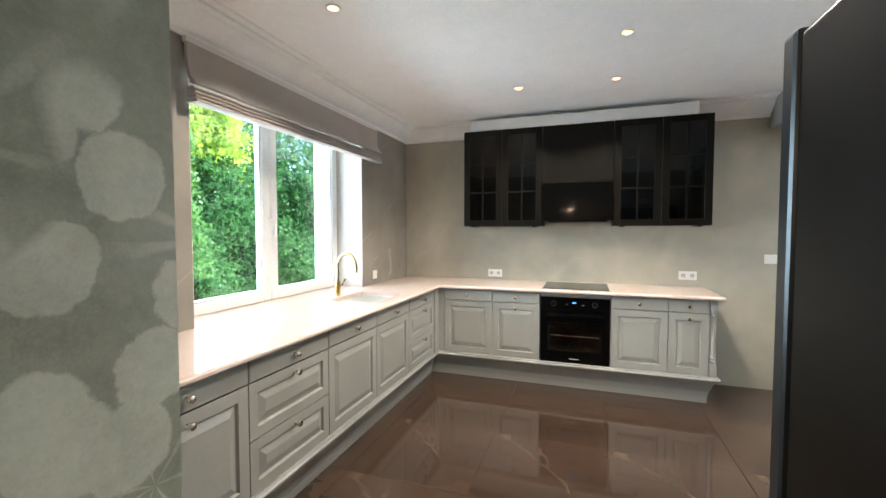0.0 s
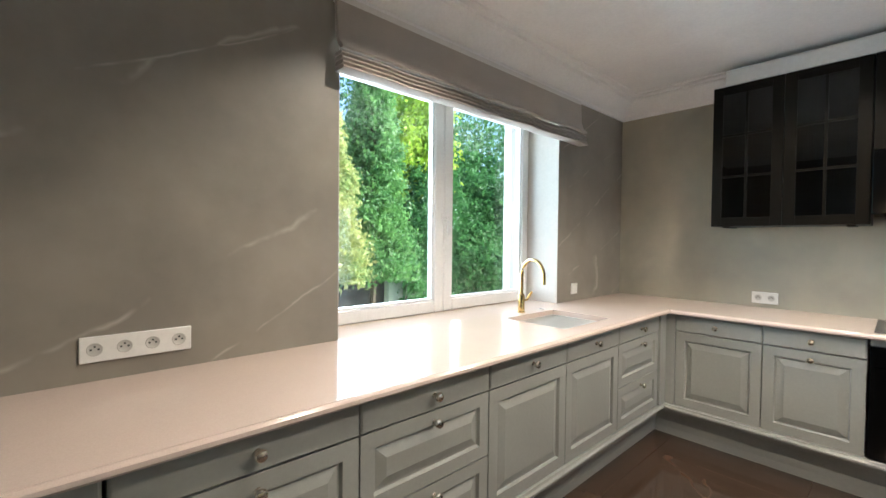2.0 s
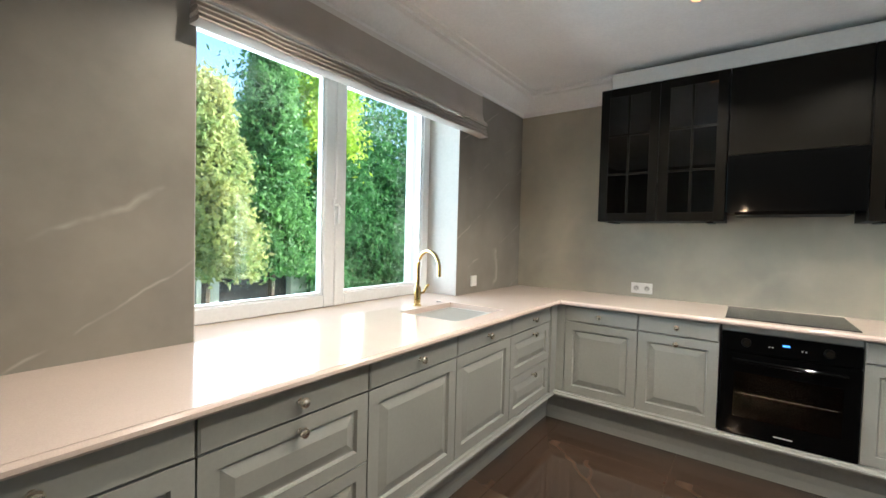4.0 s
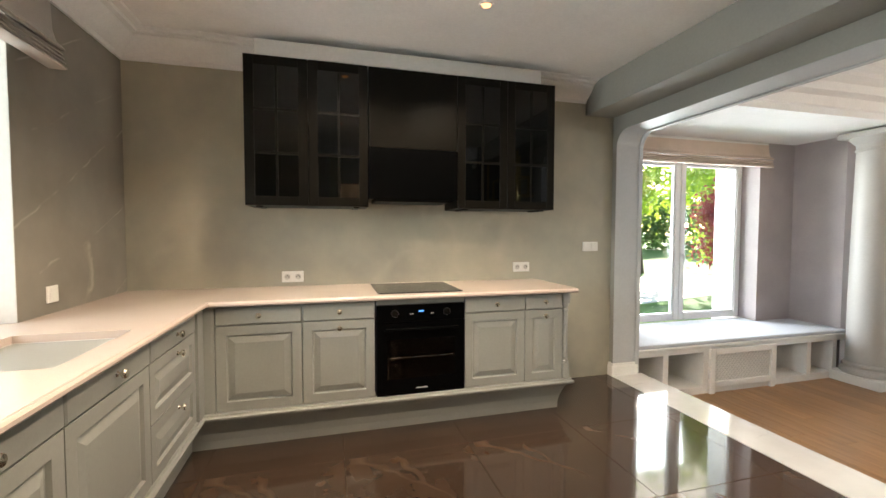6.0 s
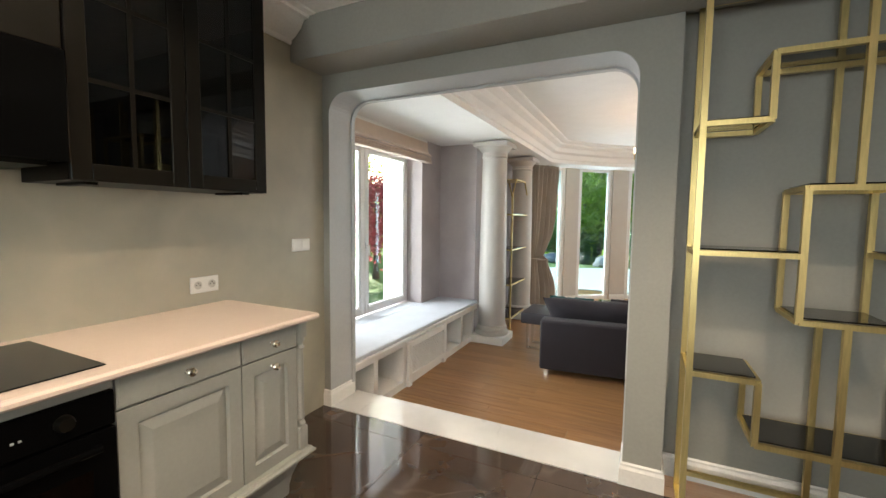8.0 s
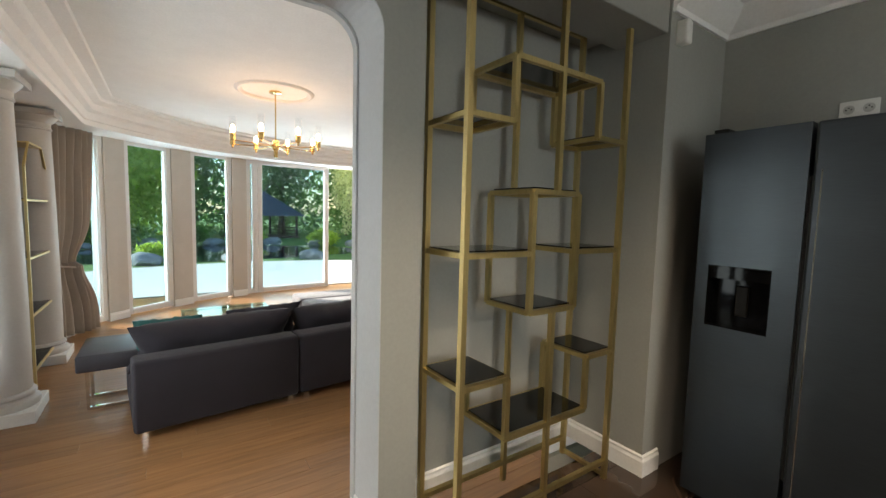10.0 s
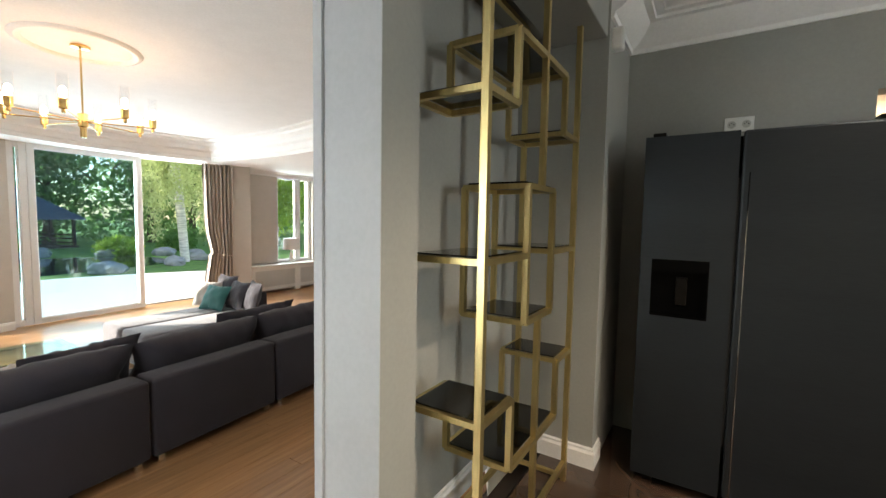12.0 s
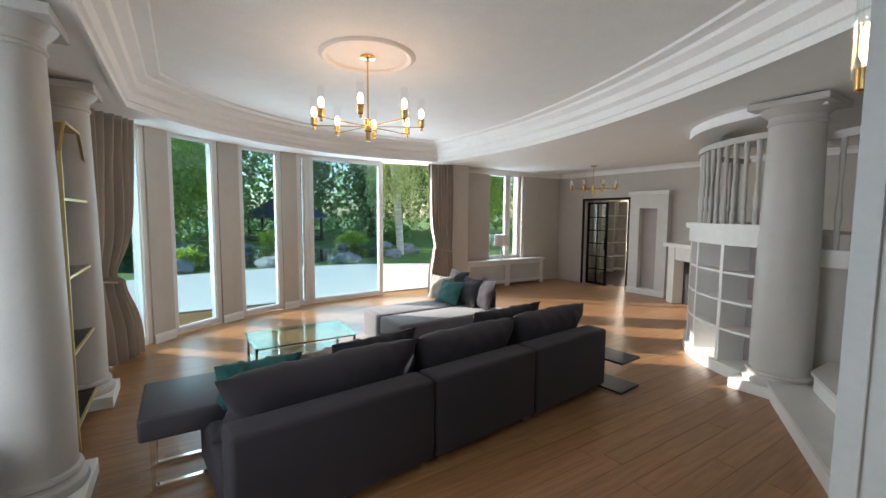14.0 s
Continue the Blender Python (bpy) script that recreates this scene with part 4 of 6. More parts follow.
def socket_plate(name, label, n, at, rz, kind, wdt=0.076):
    root = thing(name, label, "socket" if kind == "socket" else "switch", at, rz)
    h = 0.082
    part("plate", blk(0, n * wdt, -0.010, 0, -h / 2, h / 2, 0.003), M_PLASTIC, root)
    for i in range(n):
        cx = wdt * (i + 0.5)
        if kind == "socket":
            b = lathe(bmesh.new(), [(0.021, 0), (0.021, 0.0015), (0.019, 0.002), (0.017, 0.0008), (0.003, 0.0006)], n=18, axis="y")
            for v in b.verts:
                v.co = Vector((v.co.x + cx, -0.0102 - v.co.y, v.co.z))
            w = part("well", b, M_WELL, root, "", True)
            b = bmesh.new()
            for dx, dz in ((-0.0095, 0), (0.0095, 0), (0, 0.009)):
                box(b, cx + dx - 0.0026, cx + dx + 0.0026, -0.0135, -0.011, dz - 0.0026, dz + 0.0026)
            part("pin_hole", b, M_DARK, w, "dark pin holes")
        else:
            part("rocker", blk(cx - 0.03, cx + 0.03, -0.014, -0.0102, -0.031, 0.031, 0.002), M_PLASTIC, root)
    return root


socket_plate("wall_socket", "white four-gang socket strip above the worktop", 4, (0, -3.695, 1.018), 90, "socket")
socket_plate("wall_socket", "white socket plate beside the window", 1, (0, -0.83, 1.01), 90, "switch", 0.082)
socket_plate("wall_socket", "white double socket on the grey plaster", 2, (0.985, 0, 0.985), 0, "socket")
socket_plate("wall_socket", "white double socket above the worktop end", 2, (2.84, 0, 1.02), 0, "socket")
socket_plate("light_switch", "white double light switch beside the passage", 2, (3.52, 0, 1.19), 0, "switch")
socket_plate("wall_socket", "white socket on the wall above the refrigerator", 2, (2.99, SOUTH, 1.955), 180, "socket", 0.07)

# ceiling downlights; the last two of SPOTS are assumed
M_LAMP = glow("lamp_glow", (1.0, 0.42, 0.14), 1.1)
first = None
for sx, sy in SPOTS:
    if first is None:
        first = thing("downlight", "round recessed ceiling downlight with warm bulb", "lamp", (sx, sy, CEIL_K), 0, "kitchen downlights")
        part("ring", lathe(bmesh.new(), [(0.028, -0.002), (0.030, -0.006), (0.040, -0.006), (0.043, -0.001), (0.043, 0.0)], n=24), M_WHITE, first, "", True)
        part("bulb", lathe(bmesh.new(), [(0.001, -0.004), (0.026, -0.004), (0.027, -0.001)], n=20), M_LAMP, first, "glowing warm bulb")
    else:
        copy_thing(first, pose(sx, sy, CEIL_K))

# refrigerator
root = thing("refrigerator", "tall dark steel side-by-side refrigerator with water dispenser", "refrigerator", (2.355, -3.47, 0))
part("body", blk(0.005, 0.965, -0.58, -0.065, 0.03, 1.80, 0.008), M_BLACK, root, "dark grey cabinet body")
d1 = part("door", blk(0.0, 0.562, -0.06, 0.0, 0.05, 1.815, 0.012), M_FRIDGE, root)


def holed(x0, x1, z0, z1, h0, h1, v0, v1, y0, y1):
    """A plate in the x-z plane with a rectangular hole, as one closed shell."""
    b = bmesh.new()
    ring = [[b.verts.new((x, y, z)) for x, z in q] for y in (y0, y1) for q in (((x0, z0), (x1, z0), (x1, z1), (x0, z1)), ((h0, v0), (h1, v0), (h1, v1), (h0, v1)))]
    fo, fi, bo, bi = ring
    for i in range(4):
        j = (i + 1) % 4
        for q in ((fo[i], fo[j], fi[j], fi[i]), (bo[i], bo[j], bi[j], bi[i]), (fo[i], fo[j], bo[j], bo[i]), (fi[i], fi[j], bi[j], bi[i])):
            b.faces.new(q)
    return b


DX0, DX1, DZ0, DZ1 = 0.665, 0.915, 0.91, 1.20
d2 = part("door", holed(0.575, 0.97, 0.05, 1.815, DX0, DX1, DZ0, DZ1, -0.06, 0.0), M_FRIDGE, root)
part("dispenser", holed(DX0, DX1, DZ0, DZ1, DX0 + 0.01, DX1 - 0.01, DZ0 + 0.012, DZ1 - 0.06, -0.05, 0.002), M_BLACKGLASS, d2, "glossy black water dispenser")
part("dispenser_back", blk(DX0, DX1, -0.059, -0.051, DZ0, DZ1), M_BLACKGLASS, d2, "dark dispenser recess")
part("paddle", blk(DX0 + 0.09, DX1 - 0.11, -0.045, -0.03, DZ0 + 0.06, DZ1 - 0.09, 0.004), M_BLACK, d2, "black dispenser paddle")
part("edge_strip", blk(0.530, 0.5335, -0.002, 0.0015, 0.06, 1.62), M_CHROME, d1, "thin bright edge of the grip")
part("grip", blk(0.563, 0.574, -0.055, -0.02, 0.3, 1.6), M_DARK, root, "dark grip channel")
for x in (0.06, 0.88):
    part("hinge", blk(x, x + 0.06, -0.09, -0.01, 1.816, 1.835, 0.005), M_BLACK, root)
for x in (0.06, 0.87):
    for y in (-0.5, -0.1):
        part("foot", blk(x, x + 0.05, y, y + 0.04, 0.0, 0.03), M_BLACK, root)
# alarm sensor
root = thing("alarm_sensor", "small white alarm sensor on the wall corner", "sensor", (3.462, -3.53, 2.36), 0)
part("case", blk(-0.0, 0.06, -0.03, 0.03, -0.06, 0.06, 0.012), M_PLASTIC, root)

# ---- kitchen: brass shelving ----


def etagere():
    root = thing("brass_shelving", "tall brass shelving with smoked glass shelves in the alcove", "shelving")
    xf, xb, r = 3.62, 3.90, 0.0125
    yl, yr, yc = -2.265, -3.26, -2.78
    top = 2.40

    def bar(p, q):
        """Posts are the stoutest and cross rails the slimmest, so that no two faces lie in one plane."""
        d = Vector(q) - Vector(p)
        slim = 0.0 if abs(d.z) > 1.2 else 0.0006 if abs(d.z) > 0.01 else 0.0012 if abs(d.y) > 0.01 else 0.0020
        part("bar", tube(bmesh.new(), [p, q], r - slim, square=True), M_GOLD, root)

    for x in (xf, xb):
        bar((x, yl, 0.0), (x, yl, top)), bar((x, yr, 0.0), (x, yr, top))
        bar((x, yc, 1.515), (x, yc, top)), bar((x, yc, 0.0), (x, yc, 0.97))
        bar((x, -2.50, 1.79), (x, -2.50, 2.05)), bar((x, -3.05, 1.79), (x, -3.05, 2.05))
        bar((x, -2.63, 0.98), (x, -2.63, 1.515)), bar((x, -2.925, 0.98), (x, -2.925, 1.515))
        bar((x, -2.515, 0.44), (x, -2.515, 0.71)), bar((x, -3.05, 0.44), (x, -3.05, 0.71))
        for y0, y1, z in LEVELS:
            bar((x, y0, z), (x, y1, z))
        bar((x, yl, 0.10), (x, yr, 0.10))
        bar((x, yl, top), (x, yr, top))
    for y0, y1, z in LEVELS:
        for y in (y0, y1):
            bar((xf, y, z), (xb, y, z))
        part("glass_shelf", blk(xf + r, xb - r, y1 + 0.006, y0 - 0.006, z + 0.013, z + 0.019), M_SMOKE, root, "smoked glass shelf")
    for y in (yl, yr):
        bar((xf, y, 0.02), (xb, y, 0.02))
    return root


LEVELS = [(-2.265, -2.50, 1.79), (-2.50, -3.05, 2.05), (-3.05, -3.26, 1.79), (-2.265, -2.63, 1.245), (-2.925, -3.26, 1.245), (-2.63, -2.925, 1.515), (-2.63, -2.925, 0.98), (-2.265, -2.515, 0.71), (-2.515, -3.05, 0.44), (-3.05, -3.26, 0.71)]
etagere()

# ---- hall ----
M_SCONCE = glow("sconce_glass", (1.0, 0.66, 0.34), 7)


def sconce(at, rz, label, tubes, r, height):
    """A brass wall lamp: a row of ribbed glass tubes round warm bulbs on a small bracket."""
    root = thing("wall_lamp", label, "lamp", at, rz)
    part("back_plate", blk(-0.025, 0.025, -0.012, 0, -0.05, 0.05, 0.004), M_BRASS, root)
    part("arm", tube(bmesh.new(), [(0, -0.01, -0.02), (0, -0.06, -0.03), (0, -0.08, -0.01)], 0.006), M_BRASS, root, "", True)
    if tubes > 1:
        part("bracket", blk(-r * tubes, r * tubes, -0.092, -0.068, -0.02, -0.004, 0.003), M_BRASS, root)
    for k in range(tubes):
        cx = (k - (tubes - 1) / 2) * r * 2.05
        part("cup", lathe(bmesh.new(), [(r * 0.4, -0.035), (r * 0.7, -0.03), (r * 0.75, 0.02), (r * 0.5, 0.024)], (cx, -0.08, 0), 16), M_BRASS, root, "", True)
        part("bulb", lathe(bmesh.new(), [(0.006, 0.024), (r * 0.55, 0.05), (r * 0.6, 0.09), (r * 0.35, 0.115), (0.002, 0.12)], (cx, -0.08, 0), 14), M_SCONCE, root, "glowing warm bulb", True)
        b = bmesh.new()
        ring = [[b.verts.new((cx + r * (1 - 0.15 * (i % 2)) * math.cos(math.pi * i / 18), -0.08 + r * (1 - 0.15 * (i % 2)) * math.sin(math.pi * i / 18), z)) for i in range(36)] for z in (-0.01, height)]
        for i in range(36):
            b.faces.new((ring[0][i], ring[0][(i + 1) % 36], ring[1][(i + 1) % 36], ring[1][i]))
        part("glass_sleeve", b, M_GLASS, root, "ribbed clear glass tube").visible_shadow = False
    return root


sconce((1.475, -6.75, 1.85), 90, "brass wall lamp with a row of ribbed glass tubes, lit", 5, 0.026, 0.20)
sconce((WX1, -2.30, 1.68), 90, "brass wall lamp with ribbed glass, lit warm", 1, 0.027, 0.21)
bulb_light("sconce_light", (1.64, -6.75, 1.97), 7, 0.012, (1.0, 0.68, 0.42))
bulb_light("sconce_light", (WX1 + 0.13, -2.30, 1.80), 1.0)
root = thing("console_table", "brass and glass console table in the hall", "table", (1.50, -6.4, 0))
for y in (0.0, 1.3):
    for x in (0.02, 0.28):
        part("leg", tube(bmesh.new(), [(x, y, 0), (x, y, 0.78)], 0.012, square=True), M_GOLD, root)
for z in (0.35, 0.78):
    b = bmesh.new()
    for p, q in (((0.02, 0, z), (0.02, 1.3, z)), ((0.28, 0, z), (0.28, 1.3, z)), ((0.02, 0, z), (0.28, 0, z)), ((0.02, 1.3, z), (0.28, 1.3, z))):
        tube(b, [p, q], 0.011, square=True)
    part("rail", b, M_GOLD, root)
    part("glass_top", blk(0.01, 0.29, -0.01, 1.31, z + 0.012, z + 0.02), M_SMOKE, root, "clear glass shelf")
root = tagged(thing("door_1", "white hall door with black hinges", "door", (1.60, -7.598, 0)), kind="structure")
part("leaf", raised(bmesh.new(), -0.88, -0.05, 0.01, 2.02, -0.04, 0.04, 0.12), M_WHITE, root).rotation_euler = (0, 0, math.pi)
part("frame", (lambda b: (box(b, -0.02, 0.05, 0, 0.05, 0, 2.1), box(b, 0.88, 0.95, 0, 0.05, 0, 2.1), box(b, 0.05, 0.88, 0, 0.05, 2.03, 2.1), b)[-1])(bmesh.new()), M_WHITE, root)
for z in (0.3, 1.5, 1.8):
    part("hinge", blk(0.045, 0.06, 0.05, 0.065, z, z + 0.08), M_BLACK, root)
root = thing("intercom", "small white intercom panel on the hall wall", "intercom", (1.475, -7.1, 1.32), 90)
part("case", blk(-0.045, 0.045, -0.02, 0, -0.09, 0.09, 0.006), M_PLASTIC, root)
part("screen", blk(-0.03, 0.03, -0.0225, -0.0205, 0.01, 0.06), M_WELL, root, "pale grey screen")
b = sweep(bmesh.new(), [(1.475, SOUTH - 0.14), (1.475, -7.59)][::-1], SK)
structure("baseboard", b, M_WHITE, "moulded white baseboard in the hall", "baseboard")

# ---- living room: columns, bench, shelves ----


def column(at, r, top, label):
    h = top - at[2]
    root = thing("column", label, "column", at, 0, "round columns")
    part("plinth", blk(-r * 1.28, r * 1.28, -r * 1.28, r * 1.28, 0, 0.10, 0.006), M_WHITE, root)
    part("base", lathe(bmesh.new(), [(r * 1.22, 0.10), (r * 1.26, 0.125), (r * 1.22, 0.15), (r * 1.08, 0.165), (r * 1.06, 0.18), (r * 1.13, 0.195), (r * 1.10, 0.215), (r, 0.225)], n=40), M_COLUMN, root, "", True)
    part("shaft", lathe(bmesh.new(), [(r, 0.22), (r * 1.0, 0.9), (r * 0.95, 1.7), (r * 0.88, h - 0.20)], n=40), M_COLUMN, root, "", True)
    part("capital", lathe(bmesh.new(), [(r * 0.88, h - 0.205), (r * 0.94, h - 0.195), (r * 0.94, h - 0.18), (r * 0.89, h - 0.17), (r * 0.90, h - 0.13), (r * 1.0, h - 0.11), (r * 1.16, h - 0.075), (r * 1.2, h - 0.06)], n=40), M_COLUMN, root, "", True)
    part("abacus", blk(-r * 1.24, r * 1.24, -r * 1.24, r * 1.24, h - 0.06, h - 0.002, 0.004), M_COLUMN, root)
    return root


column((6.92, -0.215, LF), 0.185, SOFFIT - 0.018, "pale grey round column at the bench's end")
column((8.45, -0.18, LF), 0.185, SOFFIT - 0.018, "pale grey round column beside the curtain")
column((5.36, -5.70, LF), 0.235, SOFFIT - 0.018, "large pale grey round column by the stairs")

root = thing("window_bench", "built-in white window bench with niches and radiator lattice", "bench")
b = bmesh.new()
box(b, WX1 + 0.002, NOOK_X1 - 0.002, -0.03, NOOK_Y - 0.001, 0.175, 0.20, 0.008), box(b, N_X0 + 0.002, N_X1 - 0.002, NOOK_Y - 0.001, 0.82, 0.175, 0.20)
part("seat_board", b, M_WHITE, root)
b = bmesh.new()
box(b, WX1 + 0.002, NOOK_X1 - 0.02, -0.015, NOOK_Y - 0.002, 0.20, 0.238, 0.014), box(b, N_X0 + 0.002, N_X1 - 0.002, NOOK_Y - 0.004, 0.81, 0.20, 0.236, 0.008)
part("seat_pad", b, mat("seat_fabric", (0.50, 0.52, 0.56), 0.8, vary=0.05, fine=300, bump=0.1, bump_scale=300), root, "smooth pale seat pad")
NX = [WX1 + 0.04, 4.465, 4.955, 5.87, 6.37, 6.76]
part("bottom_rail", blk(WX1 + 0.002, NOOK_X1 - 0.002, 0.0, 0.03, LF, LF + 0.07), M_WHITE, root)
part("top_rail", blk(WX1 + 0.002, NOOK_X1 - 0.002, 0.0, 0.03, 0.12, 0.175), M_WHITE, root)
part("niche_floor", blk(WX1 + 0.002, NOOK_X1 - 0.002, 0.03, 0.5, LF + 0.05, LF + 0.07), M_WHITE, root)
for x in NX:
    part("divider", blk(x - 0.03, x + 0.03, 0.0, 0.5, LF + 0.07, 0.12), M_WHITE, root)
part("niche_back", blk(WX1 + 0.002, NOOK_X1 - 0.002, 0.5, 0.52, LF, 0.175), M_TRIM, root)
gx0, gx1, gz0, gz1 = 4.985, 5.84, LF + 0.02, 0.155
b = bmesh.new()
for q in ((gx0, gx0 + 0.06, LF, gz1), (gx1 - 0.06, gx1, LF, gz1), (gx0 + 0.06, gx1 - 0.06, gz1 - 0.06, gz1), (gx0 + 0.06, gx1 - 0.06, gz0 + 0.04, gz0 + 0.10)):
    box(b, q[0], q[1], -0.035, 0.0, q[2], q[3], 0.003, 1)
part("grille_frame", b, M_WHITE, root)


def lattice(x0, x1, z0, z1, y, step=0.045):
    b = bmesh.new()
    for s in (1, -1):
        k = x0 - (z1 - z0)
        while k < x1 + (z1 - z0):
            pts = []
            for t in np.linspace(0, 1, 41):
                x, z = k + (z1 - z0) * t, (z0 + (z1 - z0) * t if s > 0 else z1 - (z1 - z0) * t)
                if x0 <= x <= x1:
                    pts.append((x, z))
            if len(pts) > 1:
                tube(b, [(pts[0][0], y + 0.002 * s, pts[0][1]), (pts[-1][0], y + 0.002 * s, pts[-1][1])], 0.005, square=True)
            k += step
    return b


part("lattice", lattice(gx0 + 0.06, gx1 - 0.06, gz0 + 0.10, gz1 - 0.06, -0.015), M_WHITE, root, "diagonal white lattice")
part("lattice_back", blk(gx0 + 0.05, gx1 - 0.05, -0.002, 0.0, LF + 0.1, 0.12), M_TRIM, root)

root = thing("arched_shelf", "slender brass shelf unit with clipped top and glass shelves", "shelving", (7.52, -0.30, LF))
W, HT = 0.84, 2.27
for y in (0.0, 0.26):
    part("frame", tube(bmesh.new(), [(0, y, 0), (0, y, 2.05), (0.18, y, HT), (W - 0.18, y, HT), (W, y, 2.05), (W, y, 0)], 0.010, square=True), M_GOLD, root)
for z in (0.17, 0.68, 1.21, 1.74):
    b = bmesh.new()
    for p, q in (((0, 0, z), (W, 0, z)), ((0, 0.26, z), (W, 0.26, z)), ((0, 0, z), (0, 0.26, z)), ((W, 0, z), (W, 0.26, z))):
        tube(b, [p, q], 0.009, square=True)
    part("rail", b, M_GOLD, root)
    part("glass_shelf", blk(0.01, W - 0.01, 0.005, 0.255, z + 0.01, z + 0.016), M_SMOKE, root, "dark glass shelf")
part("top_plate", blk(0.18, W - 0.18, 0.0, 0.26, HT - 0.006, HT + 0.008), M_GOLD, root)

# ---- curtains ----


def curtain(name, label, pts, tie, pull, gather):
    """A gathered curtain hung along pts (plan); tied at height tie and pulled toward one end."""
    root = thing(name, label, "curtain")
    p0, p1 = Vector(pts[0]), Vector(pts[1])
    d, n = (p1 - p0).normalized(), Vector((-(p1 - p0).y, (p1 - p0).x)).normalized()
    w = (p1 - p0).length
    cols, zs = 90, np.linspace(SOFFIT - 0.01, LF + 0.015, 40)
    b = bmesh.new()
    rows = []
    for z in zs:
        k = abs(z - tie)
        sq = 1 - gather * (0.45 * math.exp(-(k / 0.35) ** 2) + (0.25 * max(0, 1 - (z - tie) / 1.9) if z > tie else 0))
        sq = max(sq, 0.5)
        row = []
        for i in range(cols + 1):
            u = i / cols
            x = (pull + (u - pull) * sq) * w
            amp = 0.08 * (0.5 + 0.5 * sq) * (0.75 + 0.35 * math.sin(u * 11))
            o = amp * math.sin(u * 2 * math.pi * 8 + 0.6 * math.sin(z * 1.3)) + 0.012 * math.sin(u * 40 + z * 2)
            q = p0 + d * x + n * o
            row.append(b.verts.new((q.x, q.y, z)))
        rows.append(row)
    for r0, r1 in zip(rows, rows[1:]):
        for i in range(cols):
            b.faces.new((r0[i], r0[i + 1], r1[i + 1], r1[i]))
    ob = part("fabric", b, M_CURTAIN, root, "", True)
    m = ob.modifiers.new("thickness", "SOLIDIFY")
    m.thickness = 0.004
    held = max(0.5, 1 - gather * 0.7)
    x0, x1 = (pull - pull * held - 0.02) * w, (pull + (1 - pull) * held + 0.02) * w
    loop = [p0 + d * ((x0 + x1) / 2 + (x1 - x0) / 2 * math.cos(a)) + n * 0.065 * math.sin(a) for a in np.linspace(0, 2 * math.pi, 24, endpoint=False)]
    part("tieback", tube(bmesh.new(), [(q.x, q.y, tie + 0.02 * math.sin(i * 0.5)) for i, q in enumerate(loop)], 0.012, 8, closed=True), M_CURTAIN, root, "cord tieback", True)
    return root


a = [BAY_C + Vector((math.cos(radians(t)), math.sin(radians(t)))) * (BAY_R - 0.14) for t in (60.8, 50.2, -16.0, -22.8)]
curtain("curtain", "taupe floor-length curtain tied back beside the column", (a[0], a[1]), 0.62, 0.2, 0.75)
curtain("curtain", "taupe floor-length curtain beside the sliding door", (a[2], a[3]), 0.62, 0.85, 0.4)

# ---- sofa and chaise ----


def cushion(w, h, t, n=20, plump=2.0):
    """A stuffed cushion standing in the x-z plane, thickness along y."""
    b = bmesh.new()
    grid = {}
    for side in (1, -1):
        for i in range(n + 1):
            for j in range(n + 1):
                u, v = 2 * i / n - 1, 2 * j / n - 1
                edge = i in (0, n) or j in (0, n)
                if side < 0 and edge:
                    grid[side, i, j] = grid[1, i, j]
                    continue
                pinch = 1 - 0.12 * (abs(u) ** 3 * (1 - abs(v)) + abs(v) ** 3 * (1 - abs(u)))
                f = max(0.0, (1 - abs(u) ** plump) * (1 - abs(v) ** plump)) ** 0.55
                wr = 0.007 * math.sin(7 * u + 3 * v) * math.sin(5 * v - 2 * u) + 0.007 * math.sin(19 * u + 4 * v) * v * v + 0.004 * math.sin(31 * u - 5 * v) * abs(v) ** 3
                grid[side, i, j] = b.verts.new((u * w / 2 * pinch, side * (t / 2 * f + (0 if edge else wr)), h / 2 + v * h / 2 * pinch))
    for side in (1, -1):
        for i in range(n):
            for j in range(n):
                q = [grid[side, i, j], grid[side, i + 1, j], grid[side, i + 1, j + 1], grid[side, i, j + 1]]
                b.faces.new(q if side < 0 else q[::-1])
    return b


def pillow(label, material, at, w, h, t, rx, rz):
    ob = solid("cushion", cushion(w, h, t), material, label, "cushion", True)
    ob.matrix_basis = pose(*at, rx, 0, rz)
    return ob


root = thing("sofa", "long low dark grey velvet sectional sofa", "sofa", (5.93, -1.10, LF), -84.5)
mods = [(0, 1.20), (1.205, 2.20), (2.205, 3.22)]
for x0, x1 in mods:
    part("backrest", blk(x0, x1, 0.0, 0.22, 0.06, 0.60, 0.03, 3), M_SOFA, root, "", True)
    part("seat", blk(x0, x1, 0.222, 0.98, 0.06, 0.40, 0.04, 3), M_SOFA, root, "", True)
    for x in (x0 + 0.05, x1 - 0.09):
        for y in (0.04, 0.88):
            part("foot", blk(x, x + 0.04, y, y + 0.04, 0.0, 0.06), M_CHROME, root, "steel block foot")
R84 = Matrix.Translation((5.93, -1.10, LF)) @ pose(0, 0, 0, 0, 0, -84.5)


def on_sofa(label, material, x, y, z, w, h, t, rx, turn=0, plump=2.6):
    ob = solid("cushion", cushion(w, h, t, 36, plump), material, label, "cushion", True, group="sofa cushions")
    ob.matrix_basis = R84 @ pose(x, y, z, rx, 0, turn)
    return ob


